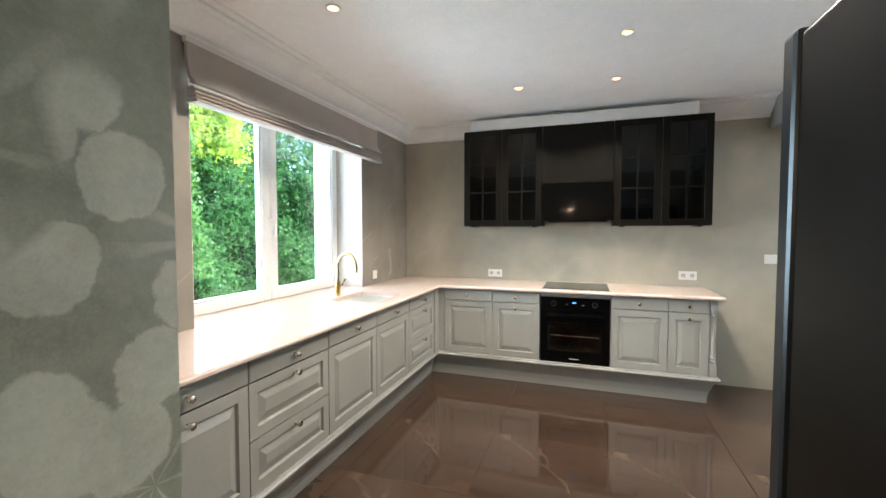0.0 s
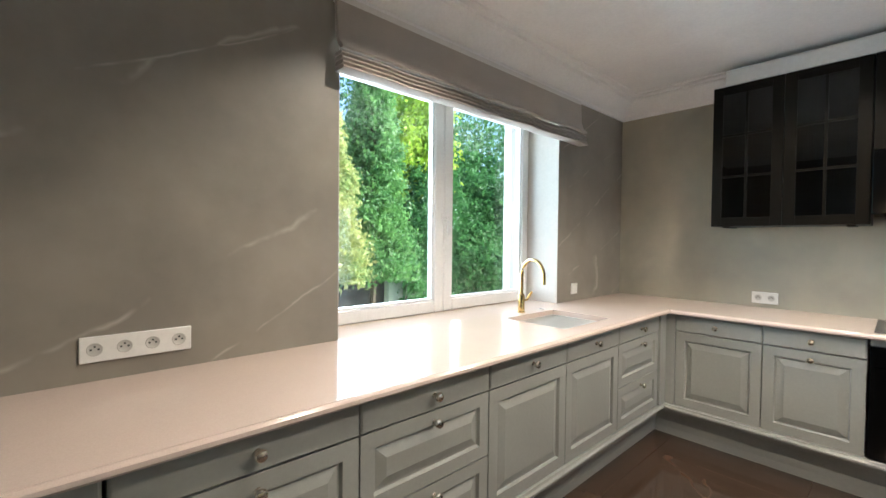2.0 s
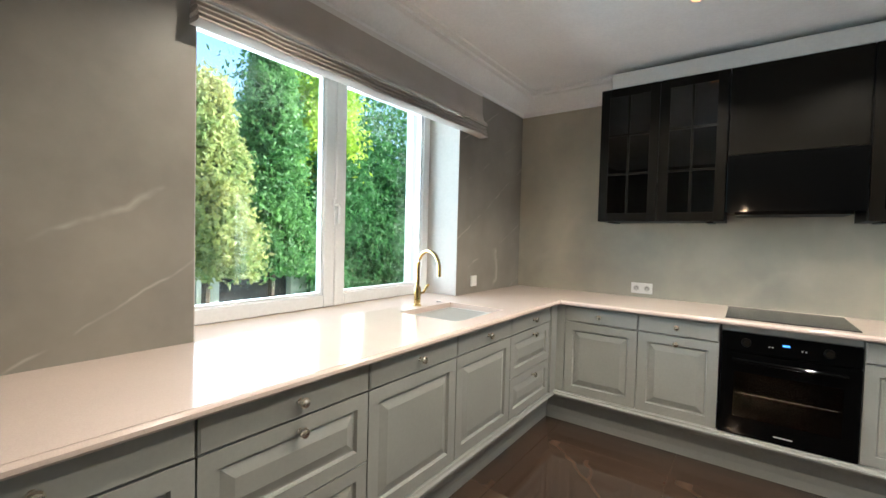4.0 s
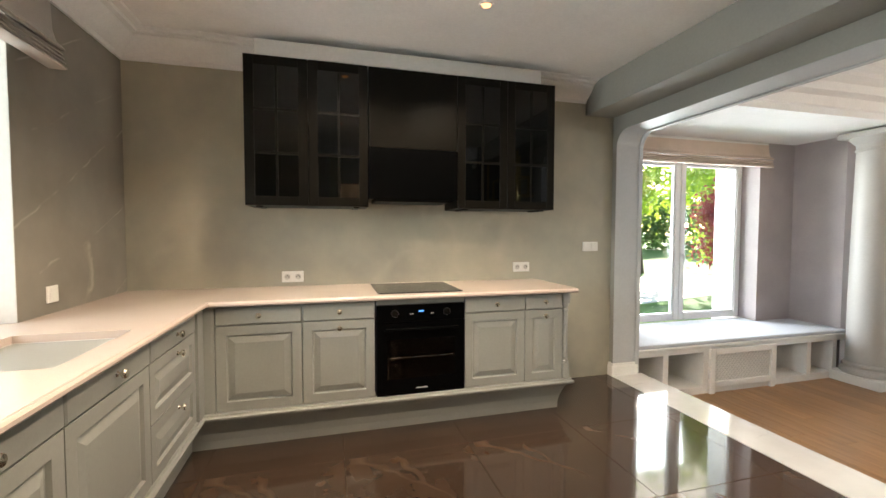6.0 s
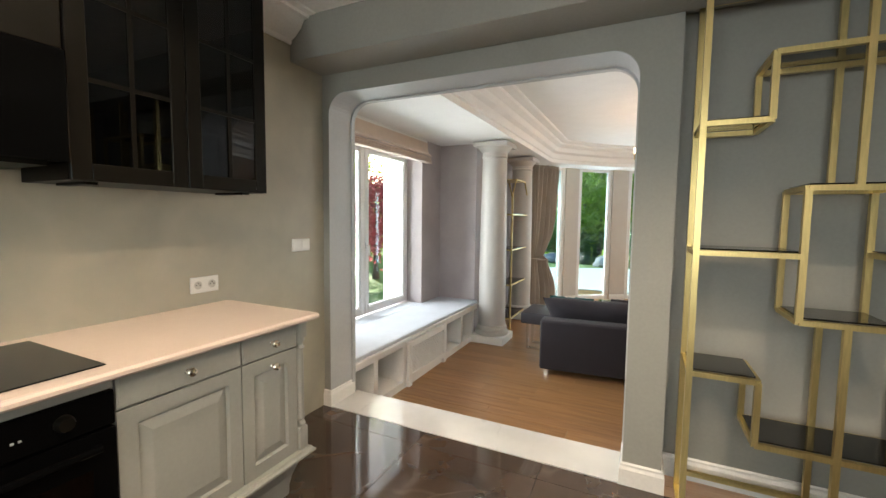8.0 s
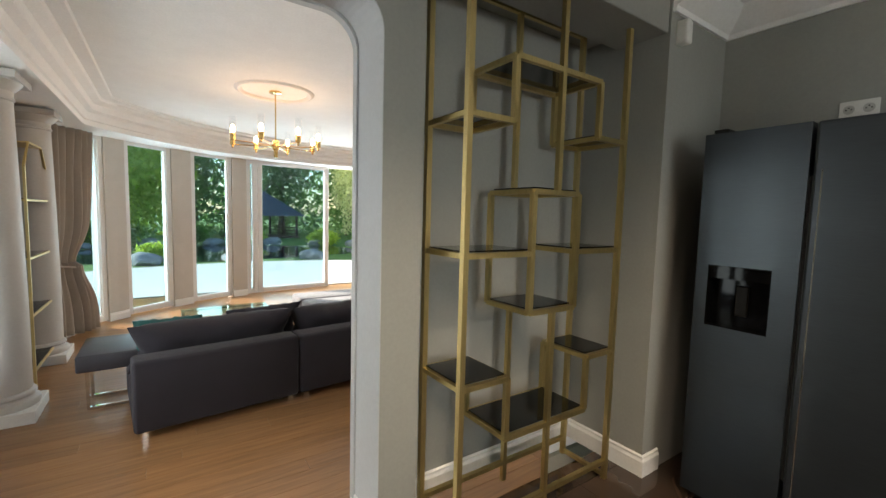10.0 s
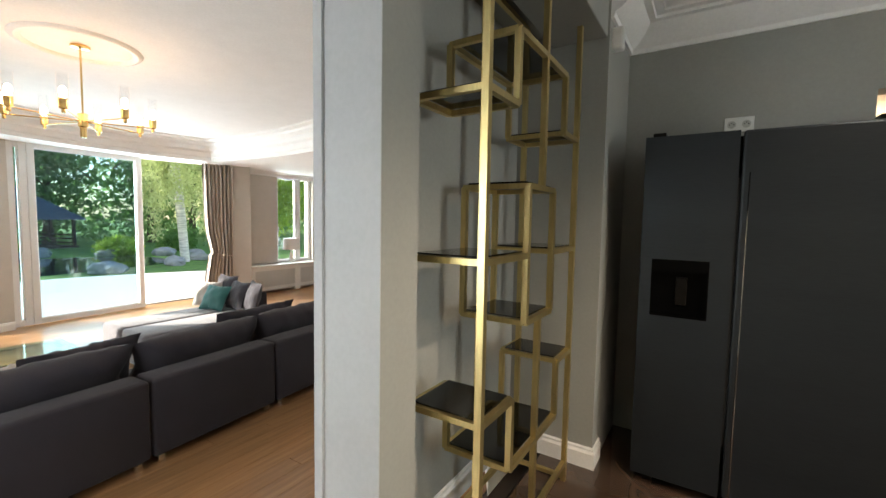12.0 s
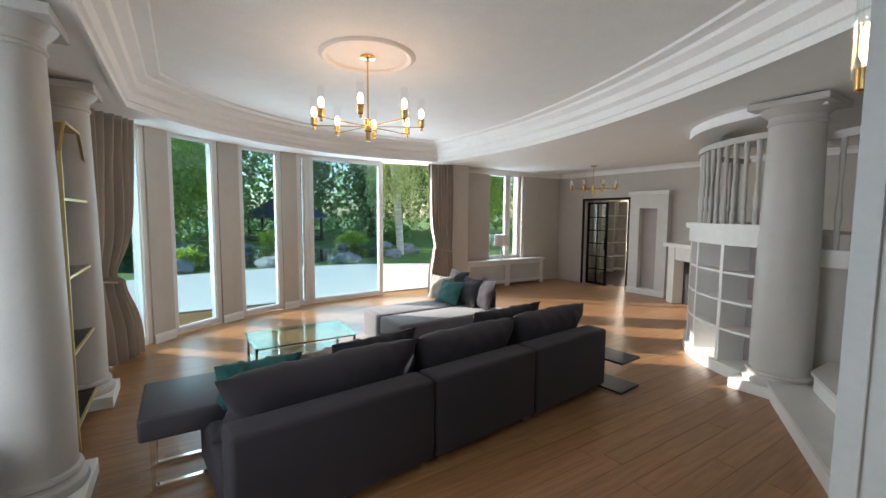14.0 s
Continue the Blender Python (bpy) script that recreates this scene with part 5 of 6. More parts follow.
on_sofa("long dark grey velvet back cushion", M_SOFA, 0.62, 0.44, 0.385, 1.26, 0.445, 0.27, 22, 0, 3.4)
on_sofa("long dark grey velvet back cushion", M_SOFA, 1.74, 0.44, 0.385, 1.04, 0.435, 0.27, 21, 1, 3.4)
on_sofa("long dark grey velvet back cushion", M_SOFA, 2.73, 0.45, 0.385, 1.02, 0.445, 0.27, 23, -1, 3.4)
on_sofa("dark grey velvet loose cushion", M_SOFA, 1.05, 0.68, 0.395, 0.70, 0.44, 0.18, 24, 3)
on_sofa("dark grey velvet loose cushion", M_SOFA, 2.45, 0.70, 0.395, 0.85, 0.46, 0.18, 23, -2)
on_sofa("dark teal velvet loose cushion on the sofa", M_TEAL, 0.30, 0.76, 0.395, 0.50, 0.43, 0.16, 28, -4)
on_sofa("brown-grey velvet loose cushion", M_PILLOW, 0.68, 0.80, 0.395, 0.44, 0.40, 0.14, 30, 5)

root = thing("upholstered_bench", "dark grey leather bench pad on chrome sled leg", "bench", (6.62, -1.20, LF))
part("pad", blk(0, 0.62, 0.0, 0.50, 0.36, 0.50, 0.02, 3), mat("dark_leather", (0.045, 0.043, 0.05), 0.42, vary=0.1, bump=0.15, bump_scale=120), root, "", True)
for x in (0.42,):
    part("sled_leg", tube(bmesh.new(), [(x, 0.06, 0.36), (x, 0.06, 0.015), (x, 0.44, 0.015), (x, 0.44, 0.36)], 0.016, square=True), M_CHROME, root, "square chrome sled leg")
    part("sled_leg", tube(bmesh.new(), [(x - 0.28, 0.06, 0.36), (x - 0.28, 0.06, 0.015), (x - 0.28, 0.44, 0.015), (x - 0.28, 0.44, 0.36)], 0.016, square=True), M_CHROME, root, "square chrome sled leg")

root = thing("chaise_longue", "grey velvet chaise of two deep modules", "sofa", (7.90, -4.42, LF))
for x0, x1 in ((0, 0.56), (0.565, 1.10)):
    part("seat", blk(x0, x1, 0.0, 1.46, 0.05, 0.42, 0.05, 3), M_CHAISE, root, "grey velvet seat with window light put into its colour", True)
part("backrest", blk(0.35, 1.10, -0.22, -0.002, 0.05, 0.62, 0.03, 3), M_SOFA, root, "", True)
for x in (0.04, 1.0):
    for y in (0.05, 1.35):
        part("foot", blk(x, x + 0.05, y, y + 0.05, 0, 0.05), M_CHROME, root)
pillow("pale beige velvet cushion on the chaise", M_PILLOW, (8.92, -4.12, 0.12), 0.42, 0.36, 0.15, 20, 25)
pillow("teal velvet cushion on the chaise", M_TEAL, (8.62, -4.02, 0.12), 0.42, 0.36, 0.16, 30, 12)
pillow("dark grey velvet cushion on the chaise", M_SOFA, (8.80, -4.30, 0.12), 0.46, 0.44, 0.16, 14, 0)
pillow("dark grey velvet cushion on the chaise", M_SOFA, (8.42, -4.22, 0.12), 0.46, 0.40, 0.16, 20, -8)
pillow("dark grey velvet cushion on the chaise", M_SOFA, (8.10, -4.25, 0.12), 0.44, 0.42, 0.16, 16, -18)
root = thing("side_tray", "pale lacquered tray table beside the chaise", "table", (7.55, -4.60, LF))
part("top", blk(0, 0.62, 0, 0.62, 0.36, 0.40, 0.006), M_TRIM, root)
part("base", blk(0.08, 0.54, 0.08, 0.54, 0.0, 0.36), M_SOFA, root)
root = thing("side_table", "grey steel low table at the sofa's end", "table", (6.12, -4.66, LF), 5)
part("top", blk(0, 0.42, 0, 0.32, 0.28, 0.30), M_FRIDGE, root)
part("base_plate", blk(0, 0.42, 0, 0.32, 0, 0.02), M_FRIDGE, root)
part("upright", blk(0.38, 0.42, 0.02, 0.30, 0.02, 0.28), M_FRIDGE, root)

root = thing("coffee_table", "low clear glass coffee table with slim polished steel frame", "table", (7.88, -2.47, LF))
GT = glass("table_glass", color=(0.45, 0.5, 0.47), tint=(0.80, 0.92, 0.86))
part("glass_top", blk(0, 0.62, 0, 1.0, 0.41, 0.425, 0.002), GT, root, "clear greenish glass top")
part("glass_shelf", blk(0.03, 0.59, 0.03, 0.97, 0.20, 0.21), GT, root, "clear glass shelf")
for x in (0.03, 0.59):
    for y in (0.03, 0.97):
        part("leg", tube(bmesh.new(), [(x, y, 0), (x, y, 0.41)], 0.011, square=True), M_CHROME, root)
b = bmesh.new()
for z in (0.19, 0.40):
    for p, q in (((0.03, 0.03, z), (0.59, 0.03, z)), ((0.03, 0.97, z), (0.59, 0.97, z)), ((0.03, 0.03, z), (0.03, 0.97, z)), ((0.59, 0.03, z), (0.59, 0.97, z))):
        tube(b, [p, q], 0.006, square=True)
part("rails", b, M_CHROME, root)

# ---- chandeliers ----
M_CLEAR = glass("clear_tube", tint=(0.97, 0.97, 0.97))
M_BULB = glow("bulb_glow", (1.0, 0.70, 0.40), 9)


def chandelier(at, zc, hub, arms, r, lit, label):
    root = thing("chandelier", label, "lamp", (*at, 0))
    part("canopy", lathe(bmesh.new(), [(0.065, zc - 0.002), (0.065, zc - 0.02), (0.02, zc - 0.028)], n=24), M_BRASS, root, "", True)
    part("rod", tube(bmesh.new(), [(0, 0, zc - 0.02), (0, 0, hub)], 0.007), M_BRASS, root, "", True)
    part("hub", lathe(bmesh.new(), [(0.012, hub - 0.13), (0.022, hub - 0.128), (0.022, hub - 0.05), (0.035, hub - 0.04), (0.035, hub + 0.06), (0.012, hub + 0.07)], n=24), M_BRASS, root, "", True)
    for i in range(arms):
        t = 2 * math.pi * (i + 0.35) / arms
        ex, ey = r * math.cos(t), r * math.sin(t)
        am = part("arm", tube(bmesh.new(), [(0, 0, hub), (ex, ey, hub)], 0.0055, 8), M_BRASS, root, "", True)
        part("cup", lathe(bmesh.new(), [(0.008, hub - 0.035), (0.012, hub - 0.03), (0.012, hub - 0.005), (0.027, hub + 0.0), (0.027, hub + 0.07), (0.02, hub + 0.072)], (ex, ey, 0), 16), M_BRASS, am, "", True)
        part("bulb", lathe(bmesh.new(), [(0.010, hub + 0.072), (0.021, hub + 0.09), (0.024, hub + 0.12), (0.016, hub + 0.15), (0.003, hub + 0.158)], (ex, ey, 0), 14), M_BULB if lit else M_PLASTIC, am, "frosted bulb, lit warm" if lit else "unlit bulb", True)
        b = bmesh.new()
        for rr in (0.034,):
            n = 20
            lo = [b.verts.new((ex + rr * math.cos(2 * math.pi * k / n), ey + rr * math.sin(2 * math.pi * k / n), hub + 0.03)) for k in range(n)]
            hi = [b.verts.new((v.co.x, v.co.y, hub + 0.25)) for v in lo]
            for k in range(n):
                b.faces.new((lo[k], lo[(k + 1) % n], hi[(k + 1) % n], hi[k]))
        g = part("glass_tube", b, M_CLEAR, am, "clear glass cylinder", True)
        g.visible_shadow = False
    return root


chandelier((7.37, -2.39), CEIL_L, 2.13, 8, 0.47, True, "brass chandelier with eight glass tubes, lit")
chandelier((9.55, -8.3), SOFFIT, 1.92, 8, 0.47, False, "brass chandelier with clear glass tubes, unlit")
bulb_light("chandelier_light", (7.37, -2.39, 2.32), 3.2, 0.4, (1.0, 0.50, 0.24))
b = sweep(bmesh.new(), arc((7.37, -2.39), 0.34, 0, 352.5, 47)[::-1], [(0, CEIL_L + 0.001), (0.01, CEIL_L - 0.012), (0.04, CEIL_L - 0.022), (0.07, CEIL_L - 0.012), (0.08, CEIL_L + 0.001)], closed=True)
structure("ceiling_rose", b, M_CEIL, "round white plaster ring round the chandelier", "ceiling rose", True)

# ---- stairs, drum and far end ----
DR_C, DR_R = (5.25, -7.1), 1.5


def ring_block(r0, r1, a0, a1, z0, z1, n=None):
    n = n or max(2, int(abs(a1 - a0) / 5))
    return prism(bmesh.new(), arc(DR_C, r0, a1, a0, n) + arc(DR_C, r1, a0, a1, n), z0, z1)


root = thing("curved_bookcase", "curved white bookcase with grey niches round the stair drum", "bookcase")
part("plinth", ring_block(DR_R - 0.34, DR_R + 0.03, -30, 84, LF, LF + 0.12), M_WHITE, root)
part("back", ring_block(DR_R - 0.34, DR_R - 0.30, -30, 84, LF + 0.12, 1.06), M_LILAC, root, "grey back panel")
part("top_moulding", ring_block(DR_R - 0.34, DR_R + 0.02, -30, 84, 1.06, 1.22), M_WHITE, root)
part("top_ledge", ring_block(DR_R - 0.34, DR_R + 0.06, -30, 84, 1.22, 1.28), M_WHITE, root)
for z in (0.16, 0.46, 0.76):
    part("shelf", ring_block(DR_R - 0.30, DR_R - 0.005, -30, 84, z, z + 0.025), M_WHITE, root)
for aa in (-30, 0, 22, 44, 62, 82):
    part("divider", ring_block(DR_R - 0.30, DR_R, aa, aa + 1.6, LF + 0.12, 1.06, 2), M_WHITE, root)
for aa in (-30, 1.6, 23.6):
    part("panel", ring_block(DR_R - 0.03, DR_R - 0.015, aa, aa + (29 if aa < 0 else 20), LF + 0.12, 1.06), M_LILAC, root, "flat grey infill panel")


def baluster(x, y, z0, z1):
    h = z1 - z0
    b = lathe(bmesh.new(), [(0.026, 0), (0.026, 0.16 * h), (0.016, 0.18 * h), (0.030, 0.30 * h), (0.016, 0.42 * h), (0.022, 0.46 * h), (0.013, 0.52 * h), (0.024, 0.82 * h), (0.018, 0.86 * h), (0.026, 0.9 * h), (0.026, h)], (x, y, z0), 12)
    return b


root = thing("stair_balustrade", "pale grey turned balustrade round the stair drum", "balustrade")
for i in range(20):
    t = radians(-20 + i * 5.2)
    part("baluster", baluster(DR_C[0] + (DR_R - 0.08) * math.cos(t), DR_C[1] + (DR_R - 0.08) * math.sin(t), 1.28, 2.10), M_COLUMN, root, "", True)
part("handrail", ring_block(DR_R - 0.13, DR_R - 0.03, -26, 84, 2.10, 2.16), M_COLUMN, root)
structure("drum_cornice", ring_block(DR_R - 0.25, DR_R + 0.07, -40, 95, SOFFIT - 0.10, SOFFIT - 0.001), M_CEIL, "curved white cornice over the stair drum", "cornice")
structure("drum_core", ring_block(0.05, DR_R - 0.36, -60, 130, LF, 1.2), M_LIVWALL, "pale inner wall of the stair drum", "wall")
root = thing("staircase", "pale stone winding stair beside the column", "staircase")
A, Bp, nn = Vector((5.30, -5.36)), Vector((4.45, -3.92)), Vector((-0.86, -0.51))
M_STEP = mat("pale_stone", (0.62, 0.61, 0.58), 0.3, vary=0.06, noise_scale=3)
dd = (Bp - A).normalized()
for k in range(6):
    p = A + nn * 0.29 * k
    q = p + dd * ((WX1 + 0.004 - p.x) / dd.x)
    if q.y > -2.4 or p.x < WX1 + 0.3:
        continue
    z = LF + 0.165 * (k + 1)
    part("step", prism(bmesh.new(), [(p.x, p.y), (q.x, q.y), (q.x, -6.3), (p.x, -6.3)][::-1], z - 0.165, z - 0.03), M_WHITE, root, "white riser block")
    p2, q2 = p - nn * 0.025, q - nn * 0.025
    q2.x = WX1 + 0.005
    part("tread", prism(bmesh.new(), [(p2.x, p2.y), (q2.x, q2.y), (q2.x, -6.3), (p2.x, -6.3)][::-1], z - 0.03, z), M_STEP, root, "pale stone tread")
root = thing("stair_rail", "pale grey stair rail with turned balusters", "balustrade")
part("stringer", blk(WX1 + 0.01, 5.2, -6.05, -5.9, 0.90, 1.06), M_WHITE, root)
for x in (5.1, 4.95, 4.8, 4.65, 4.5, 4.35, 4.2):
    part("baluster", baluster(x, -5.97, 1.06, 2.1 + (5.1 - x) * 0.1), M_COLUMN, root, "", True)
part("handrail", tube(bmesh.new(), [(5.25, -5.97, 2.08), (4.12, -5.97, 2.22)], 0.035, square=True), M_WHITE, root)

root = thing("radiator_cover", "white radiator cover with grey lattice panels", "radiator cover", (EX - 0.01, -6.25, LF), -90)
part("top", blk(-0.03, 2.38, -0.25, -0.01, 0.58, 0.62, 0.008), M_WHITE, root)
b = bmesh.new()
for x0, x1 in ((0, 0.09), (1.10, 1.25), (2.26, 2.35)):
    box(b, x0, x1, -0.22, -0.02, 0, 0.58)
box(b, 0, 2.35, -0.215, -0.02, 0.50, 0.58), box(b, 0, 2.35, -0.215, -0.02, 0.07, 0.14)
part("frame", b, M_WHITE, root)
for x0, x1 in ((0.09, 1.10), (1.25, 2.26)):
    part("panel", lattice(x0, x1, 0.14, 0.50, -0.205, 0.05), M_TRIM, root, "grey lattice panel")
    part("panel_back", blk(x0, x1, -0.20, -0.19, 0.14, 0.50), M_TRIM, root)
root = thing("table_lamp", "small pale lamp with drum shade on the sill", "lamp", (EX - 0.13, -7.32, LF + 0.62))
part("base", lathe(bmesh.new(), [(0.07, 0), (0.07, 0.015), (0.025, 0.03), (0.045, 0.16), (0.015, 0.27), (0.01, 0.34)], n=18), M_WHITE, root, "", True)
part("shade", lathe(bmesh.new(), [(0.19, 0.32), (0.17, 0.58), (0.14, 0.58)], n=24), M_WHITE, root, "", True)
structure("pilaster", blk(EX - 0.12, EX - 0.002, -6.18, -5.86, LF, SOFFIT - 0.002, bev=0.01), M_LIVWALL, "pale pilaster beside the bay", "pilaster")
for y0, y1 in ((-7.0, -6.2), (-9.3, -8.1)):
    structure("wall_pilaster", blk(EX - 0.03, EX - 0.002, y0, y1, 0.36, SOFFIT - 0.1, bev=0.006), M_LIVWALL, "shallow pale wall panel", "panel")
b = sweep(bmesh.new(), [(EX, FY), (EX, -5.9)], [(0, SOFFIT - 0.1), (0.02, SOFFIT - 0.1), (0.05, SOFFIT - 0.04), (0.09, SOFFIT - 0.02), (0.1, SOFFIT - 0.002), (0, SOFFIT - 0.002)])
structure("far_cornice", b, M_CEIL, "white cornice at the far wall", "cornice")
b = sweep(bmesh.new(), [(WX1, FY), (EX, FY)], [(0, SOFFIT - 0.1), (0.02, SOFFIT - 0.1), (0.05, SOFFIT - 0.04), (0.09, SOFFIT - 0.02), (0.1, SOFFIT - 0.002), (0, SOFFIT - 0.002)])
structure("far_cornice", b, M_CEIL, "white cornice at the far wall", "cornice")
root = tagged(thing("door_2", "black steel glazed door standing half open", "door", (D_X1 - 0.02, FY - 0.1, LF), 180), kind="structure")
b = bmesh.new()
dw, dh = 0.56, 1.98
for q in ((0, 0.045, 0, dh), (dw - 0.045, dw, 0, dh), (0.045, dw - 0.045, 0, 0.06), (0.045, dw - 0.045, dh - 0.045, dh)):
    box(b, q[0], q[1], -0.02, 0.02, q[2], q[3])
part("leaf_frame", b, M_BLACK, root)
b = bmesh.new()
box(b, dw / 2 - 0.012, dw / 2 + 0.012, -0.015, 0.015, 0.06, dh - 0.045)
for k in range(1, 6):
    z = 0.06 + (dh - 0.105) * k / 6
    box(b, 0.045, dw / 2 - 0.012, -0.015, 0.015, z - 0.012, z + 0.012), box(b, dw / 2 + 0.012, dw - 0.045, -0.015, 0.015, z - 0.012, z + 0.012)
part("glazing_bar", b, M_BLACK, root)
part("pane", blk(0.045, dw - 0.045, -0.003, 0.003, 0.06, dh - 0.045), M_GLASS, root).visible_shadow = False
part("door_handle", blk(dw - 0.035, dw - 0.015, -0.07, -0.02, 0.85, 1.15, 0.004), M_BLACK, root)
b = bmesh.new()
box(b, D_X0 - 0.05, D_X0 - 0.001, FY, FY + 0.03, LF, D_Z + 0.05), box(b, D_X1 + 0.001, D_X1 + 0.05, FY, FY + 0.03, LF, D_Z + 0.05), box(b, D_X0 - 0.001, D_X1 + 0.001, FY, FY + 0.03, D_Z + 0.001, D_Z + 0.05)
structure("door_trim", b, M_BLACK, "slim black frame round the doorway", "door frame")
b = bmesh.new()
px0, px1 = 8.45, 9.28
box(b, px0, px0 + 0.22, FY, FY + 0.14, LF + 0.12, 1.80), box(b, px1 - 0.22, px1, FY, FY + 0.14, LF + 0.12, 1.80), box(b, px0 + 0.22, px1 - 0.22, FY + 0.03, FY + 0.14, 1.52, 1.80)
structure("wall_niche", b, M_TRIM, "pale pilaster with a tall narrow niche", "niche")
structure("niche_back", blk(px0 + 0.22, px1 - 0.22, FY + 0.001, FY + 0.01, LF + 0.12, 1.52), M_LILAC, "grey back of the narrow niche", "niche")
structure("niche_cap", blk(px0 - 0.03, px1 + 0.03, FY, FY + 0.18, 1.80, 1.88, bev=0.01), M_WHITE, "moulded white cap of the niche", "niche")
structure("niche_plinth", blk(px0 - 0.02, px1 + 0.02, FY, FY + 0.17, LF, LF + 0.12, bev=0.01), M_WHITE, "white plinth of the niche", "niche")
root = thing("fireplace", "white classical fireplace surround with mantel shelf", "fireplace", (7.75, -8.85, LF), 150)
part("mantel", blk(-0.5, 0.5, -0.28, 0.08, 1.08, 1.16, 0.01), M_WHITE, root)
part("leg", blk(-0.45, -0.25, -0.2, 0.05, 0, 1.08, 0.01), M_WHITE, root)
part("leg", blk(0.25, 0.45, -0.2, 0.05, 0, 1.08, 0.01), M_WHITE, root)
part("frieze", blk(-0.249, 0.249, -0.18, 0.05, 0.84, 1.079, 0.005), M_WHITE, root)
part("hearth_back", blk(-0.249, 0.249, 0.0, 0.05, 0, 0.84), M_DARK, root)
root = thing("bookshelf", "cream open bookshelf in the room beyond", "bookshelf", (11.715, -12.35, LF), 90)
for x in (0, 0.6, 1.2):
    part("side", blk(x, x + 0.03, 0, 0.3, 0, 2.1), M_TRIM, root)
for z in (0.05, 0.45, 0.85, 1.25, 1.65, 2.07):
    part("shelf", blk(0.03, 1.2, 0, 0.3, z, z + 0.03), M_TRIM, root)

# ---- outside ----


def leafy(name, dark, light, rough=0.5, clump=2.2):
    """Foliage: a colour per tuft and leaf, partly see-through to light."""
    m = bpy.data.materials.new(name)
    m.use_nodes = True
    nt, L = m.node_tree, m.node_tree.links.new
    b, out = nt.nodes["Principled BSDF"], nt.nodes["Material Output"]
    g = node(m, "ShaderNodeNewGeometry")
    r = node(m, "ShaderNodeValToRGB")
    r.color_ramp.elements[0].color, r.color_ramp.elements[1].color = (*dark, 1), (*light, 1)
    co = node(m, "ShaderNodeTexCoord")
    tuft = node(m, "ShaderNodeTexNoise", Scale=clump, Detail=4.0, Roughness=0.6)
    L(co.outputs["Object"], tuft.inputs["Vector"])
    even = node(m, "ShaderNodeMapRange")
    even.inputs["From Min"].default_value, even.inputs["From Max"].default_value = 0.34, 0.66
    L(tuft.outputs["Fac"], even.inputs["Value"])
    blend = node(m, "ShaderNodeMix", Factor=0.35)
    L(even.outputs[0], blend.inputs["A"]), L(g.outputs["Random Per Island"], blend.inputs["B"])
    L(blend.outputs["Result"], r.inputs[0]), L(r.outputs[0], b.inputs["Base Color"])
    b.inputs["Roughness"].default_value = rough
    tl, mx = node(m, "ShaderNodeBsdfTranslucent"), node(m, "ShaderNodeMixShader")
    L(r.outputs[0], tl.inputs[0])
    mx.inputs[0].default_value = 0.55
    L(b.outputs[0], mx.inputs[1]), L(tl.outputs[0], mx.inputs[2]), L(mx.outputs[0], out.inputs["Surface"])
    return m


M_LEAF = leafy("leaf_green", (0.09, 0.19, 0.05), (0.26, 0.43, 0.12))
M_LEAF_LIME = leafy("leaf_lime", (0.24, 0.42, 0.04), (0.60, 0.72, 0.10))
M_LEAF_DARK = leafy("leaf_dark", (0.06, 0.15, 0.045), (0.28, 0.44, 0.14), clump=1.2)
M_LEAF_GOLD = leafy("leaf_gold", (0.22, 0.30, 0.05), (0.58, 0.60, 0.16))
M_HEDGE = leafy("hedge_green", (0.035, 0.12, 0.042), (0.14, 0.32, 0.10), clump=3.5)
M_THUJA = leafy("thuja_green", (0.06, 0.18, 0.055), (0.26, 0.47, 0.15), clump=3.0)
M_PINE = leafy("pine_gold", (0.22, 0.34, 0.11), (0.64, 0.60, 0.24), clump=2.5)
M_LEAF_RED = leafy("leaf_red", (0.35, 0.05, 0.06), (0.75, 0.16, 0.17))
M_LEAF_PALE = leafy("leaf_pale", (0.35, 0.42, 0.15), (0.75, 0.80, 0.45))
M_BARK = mat("bark", (0.09, 0.065, 0.045), 0.9, vary=0.3, bump=0.6, bump_scale=30, stretch=(1, 1, 0.3))
M_BIRCH = mat("birch_bark", (0.62, 0.60, 0.56), 0.7, vary=0.35, noise_scale=7, stretch=(0.4, 0.4, 3))
rng = np.random.default_rng(7)


def leaf_mesh(name, centers, size, material, flat=0.0, droop=0.0):
    """Many small leaf blades as one mesh."""
    c = np.asarray(centers, float)
    n = len(c)
    d = rng.normal(size=(n, 3))
    d[:, 2] = d[:, 2] * (1 - flat) - droop
    d /= np.linalg.norm(d, axis=1)[:, None]
    u = np.cross(d, rng.normal(size=(n, 3)))
    u /= np.linalg.norm(u, axis=1)[:, None]
    s = size * rng.uniform(0.6, 1.3, (n, 1))
    v = np.stack([c - d * s, c + u * s * 0.42, c + d * s, c - u * s * 0.42], 1).reshape(-1, 3)
    me = bpy.data.meshes.new(name)
    me.from_pydata(v.tolist(), [], np.arange(4 * n).reshape(-1, 4).tolist())
    me.materials.append(material)
    return me


def clumps(center, radii, count, n_clump, spread=0.28):
    """Points gathered in clumps inside an ellipsoid, denser toward its skin."""
    c = rng.normal(size=(n_clump, 3))
    c /= np.linalg.norm(c, axis=1)[:, None]
    c *= rng.uniform(0.35, 1.0, (n_clump, 1)) ** 0.6
    k = rng.integers(0, n_clump, count)
    p = c[k] + rng.normal(size=(count, 3)) * spread * rng.uniform(0.5, 1.0, (n_clump, 1))[k]
    return p * np.asarray(radii) + np.asarray(center)


GZ = LF - 0.14


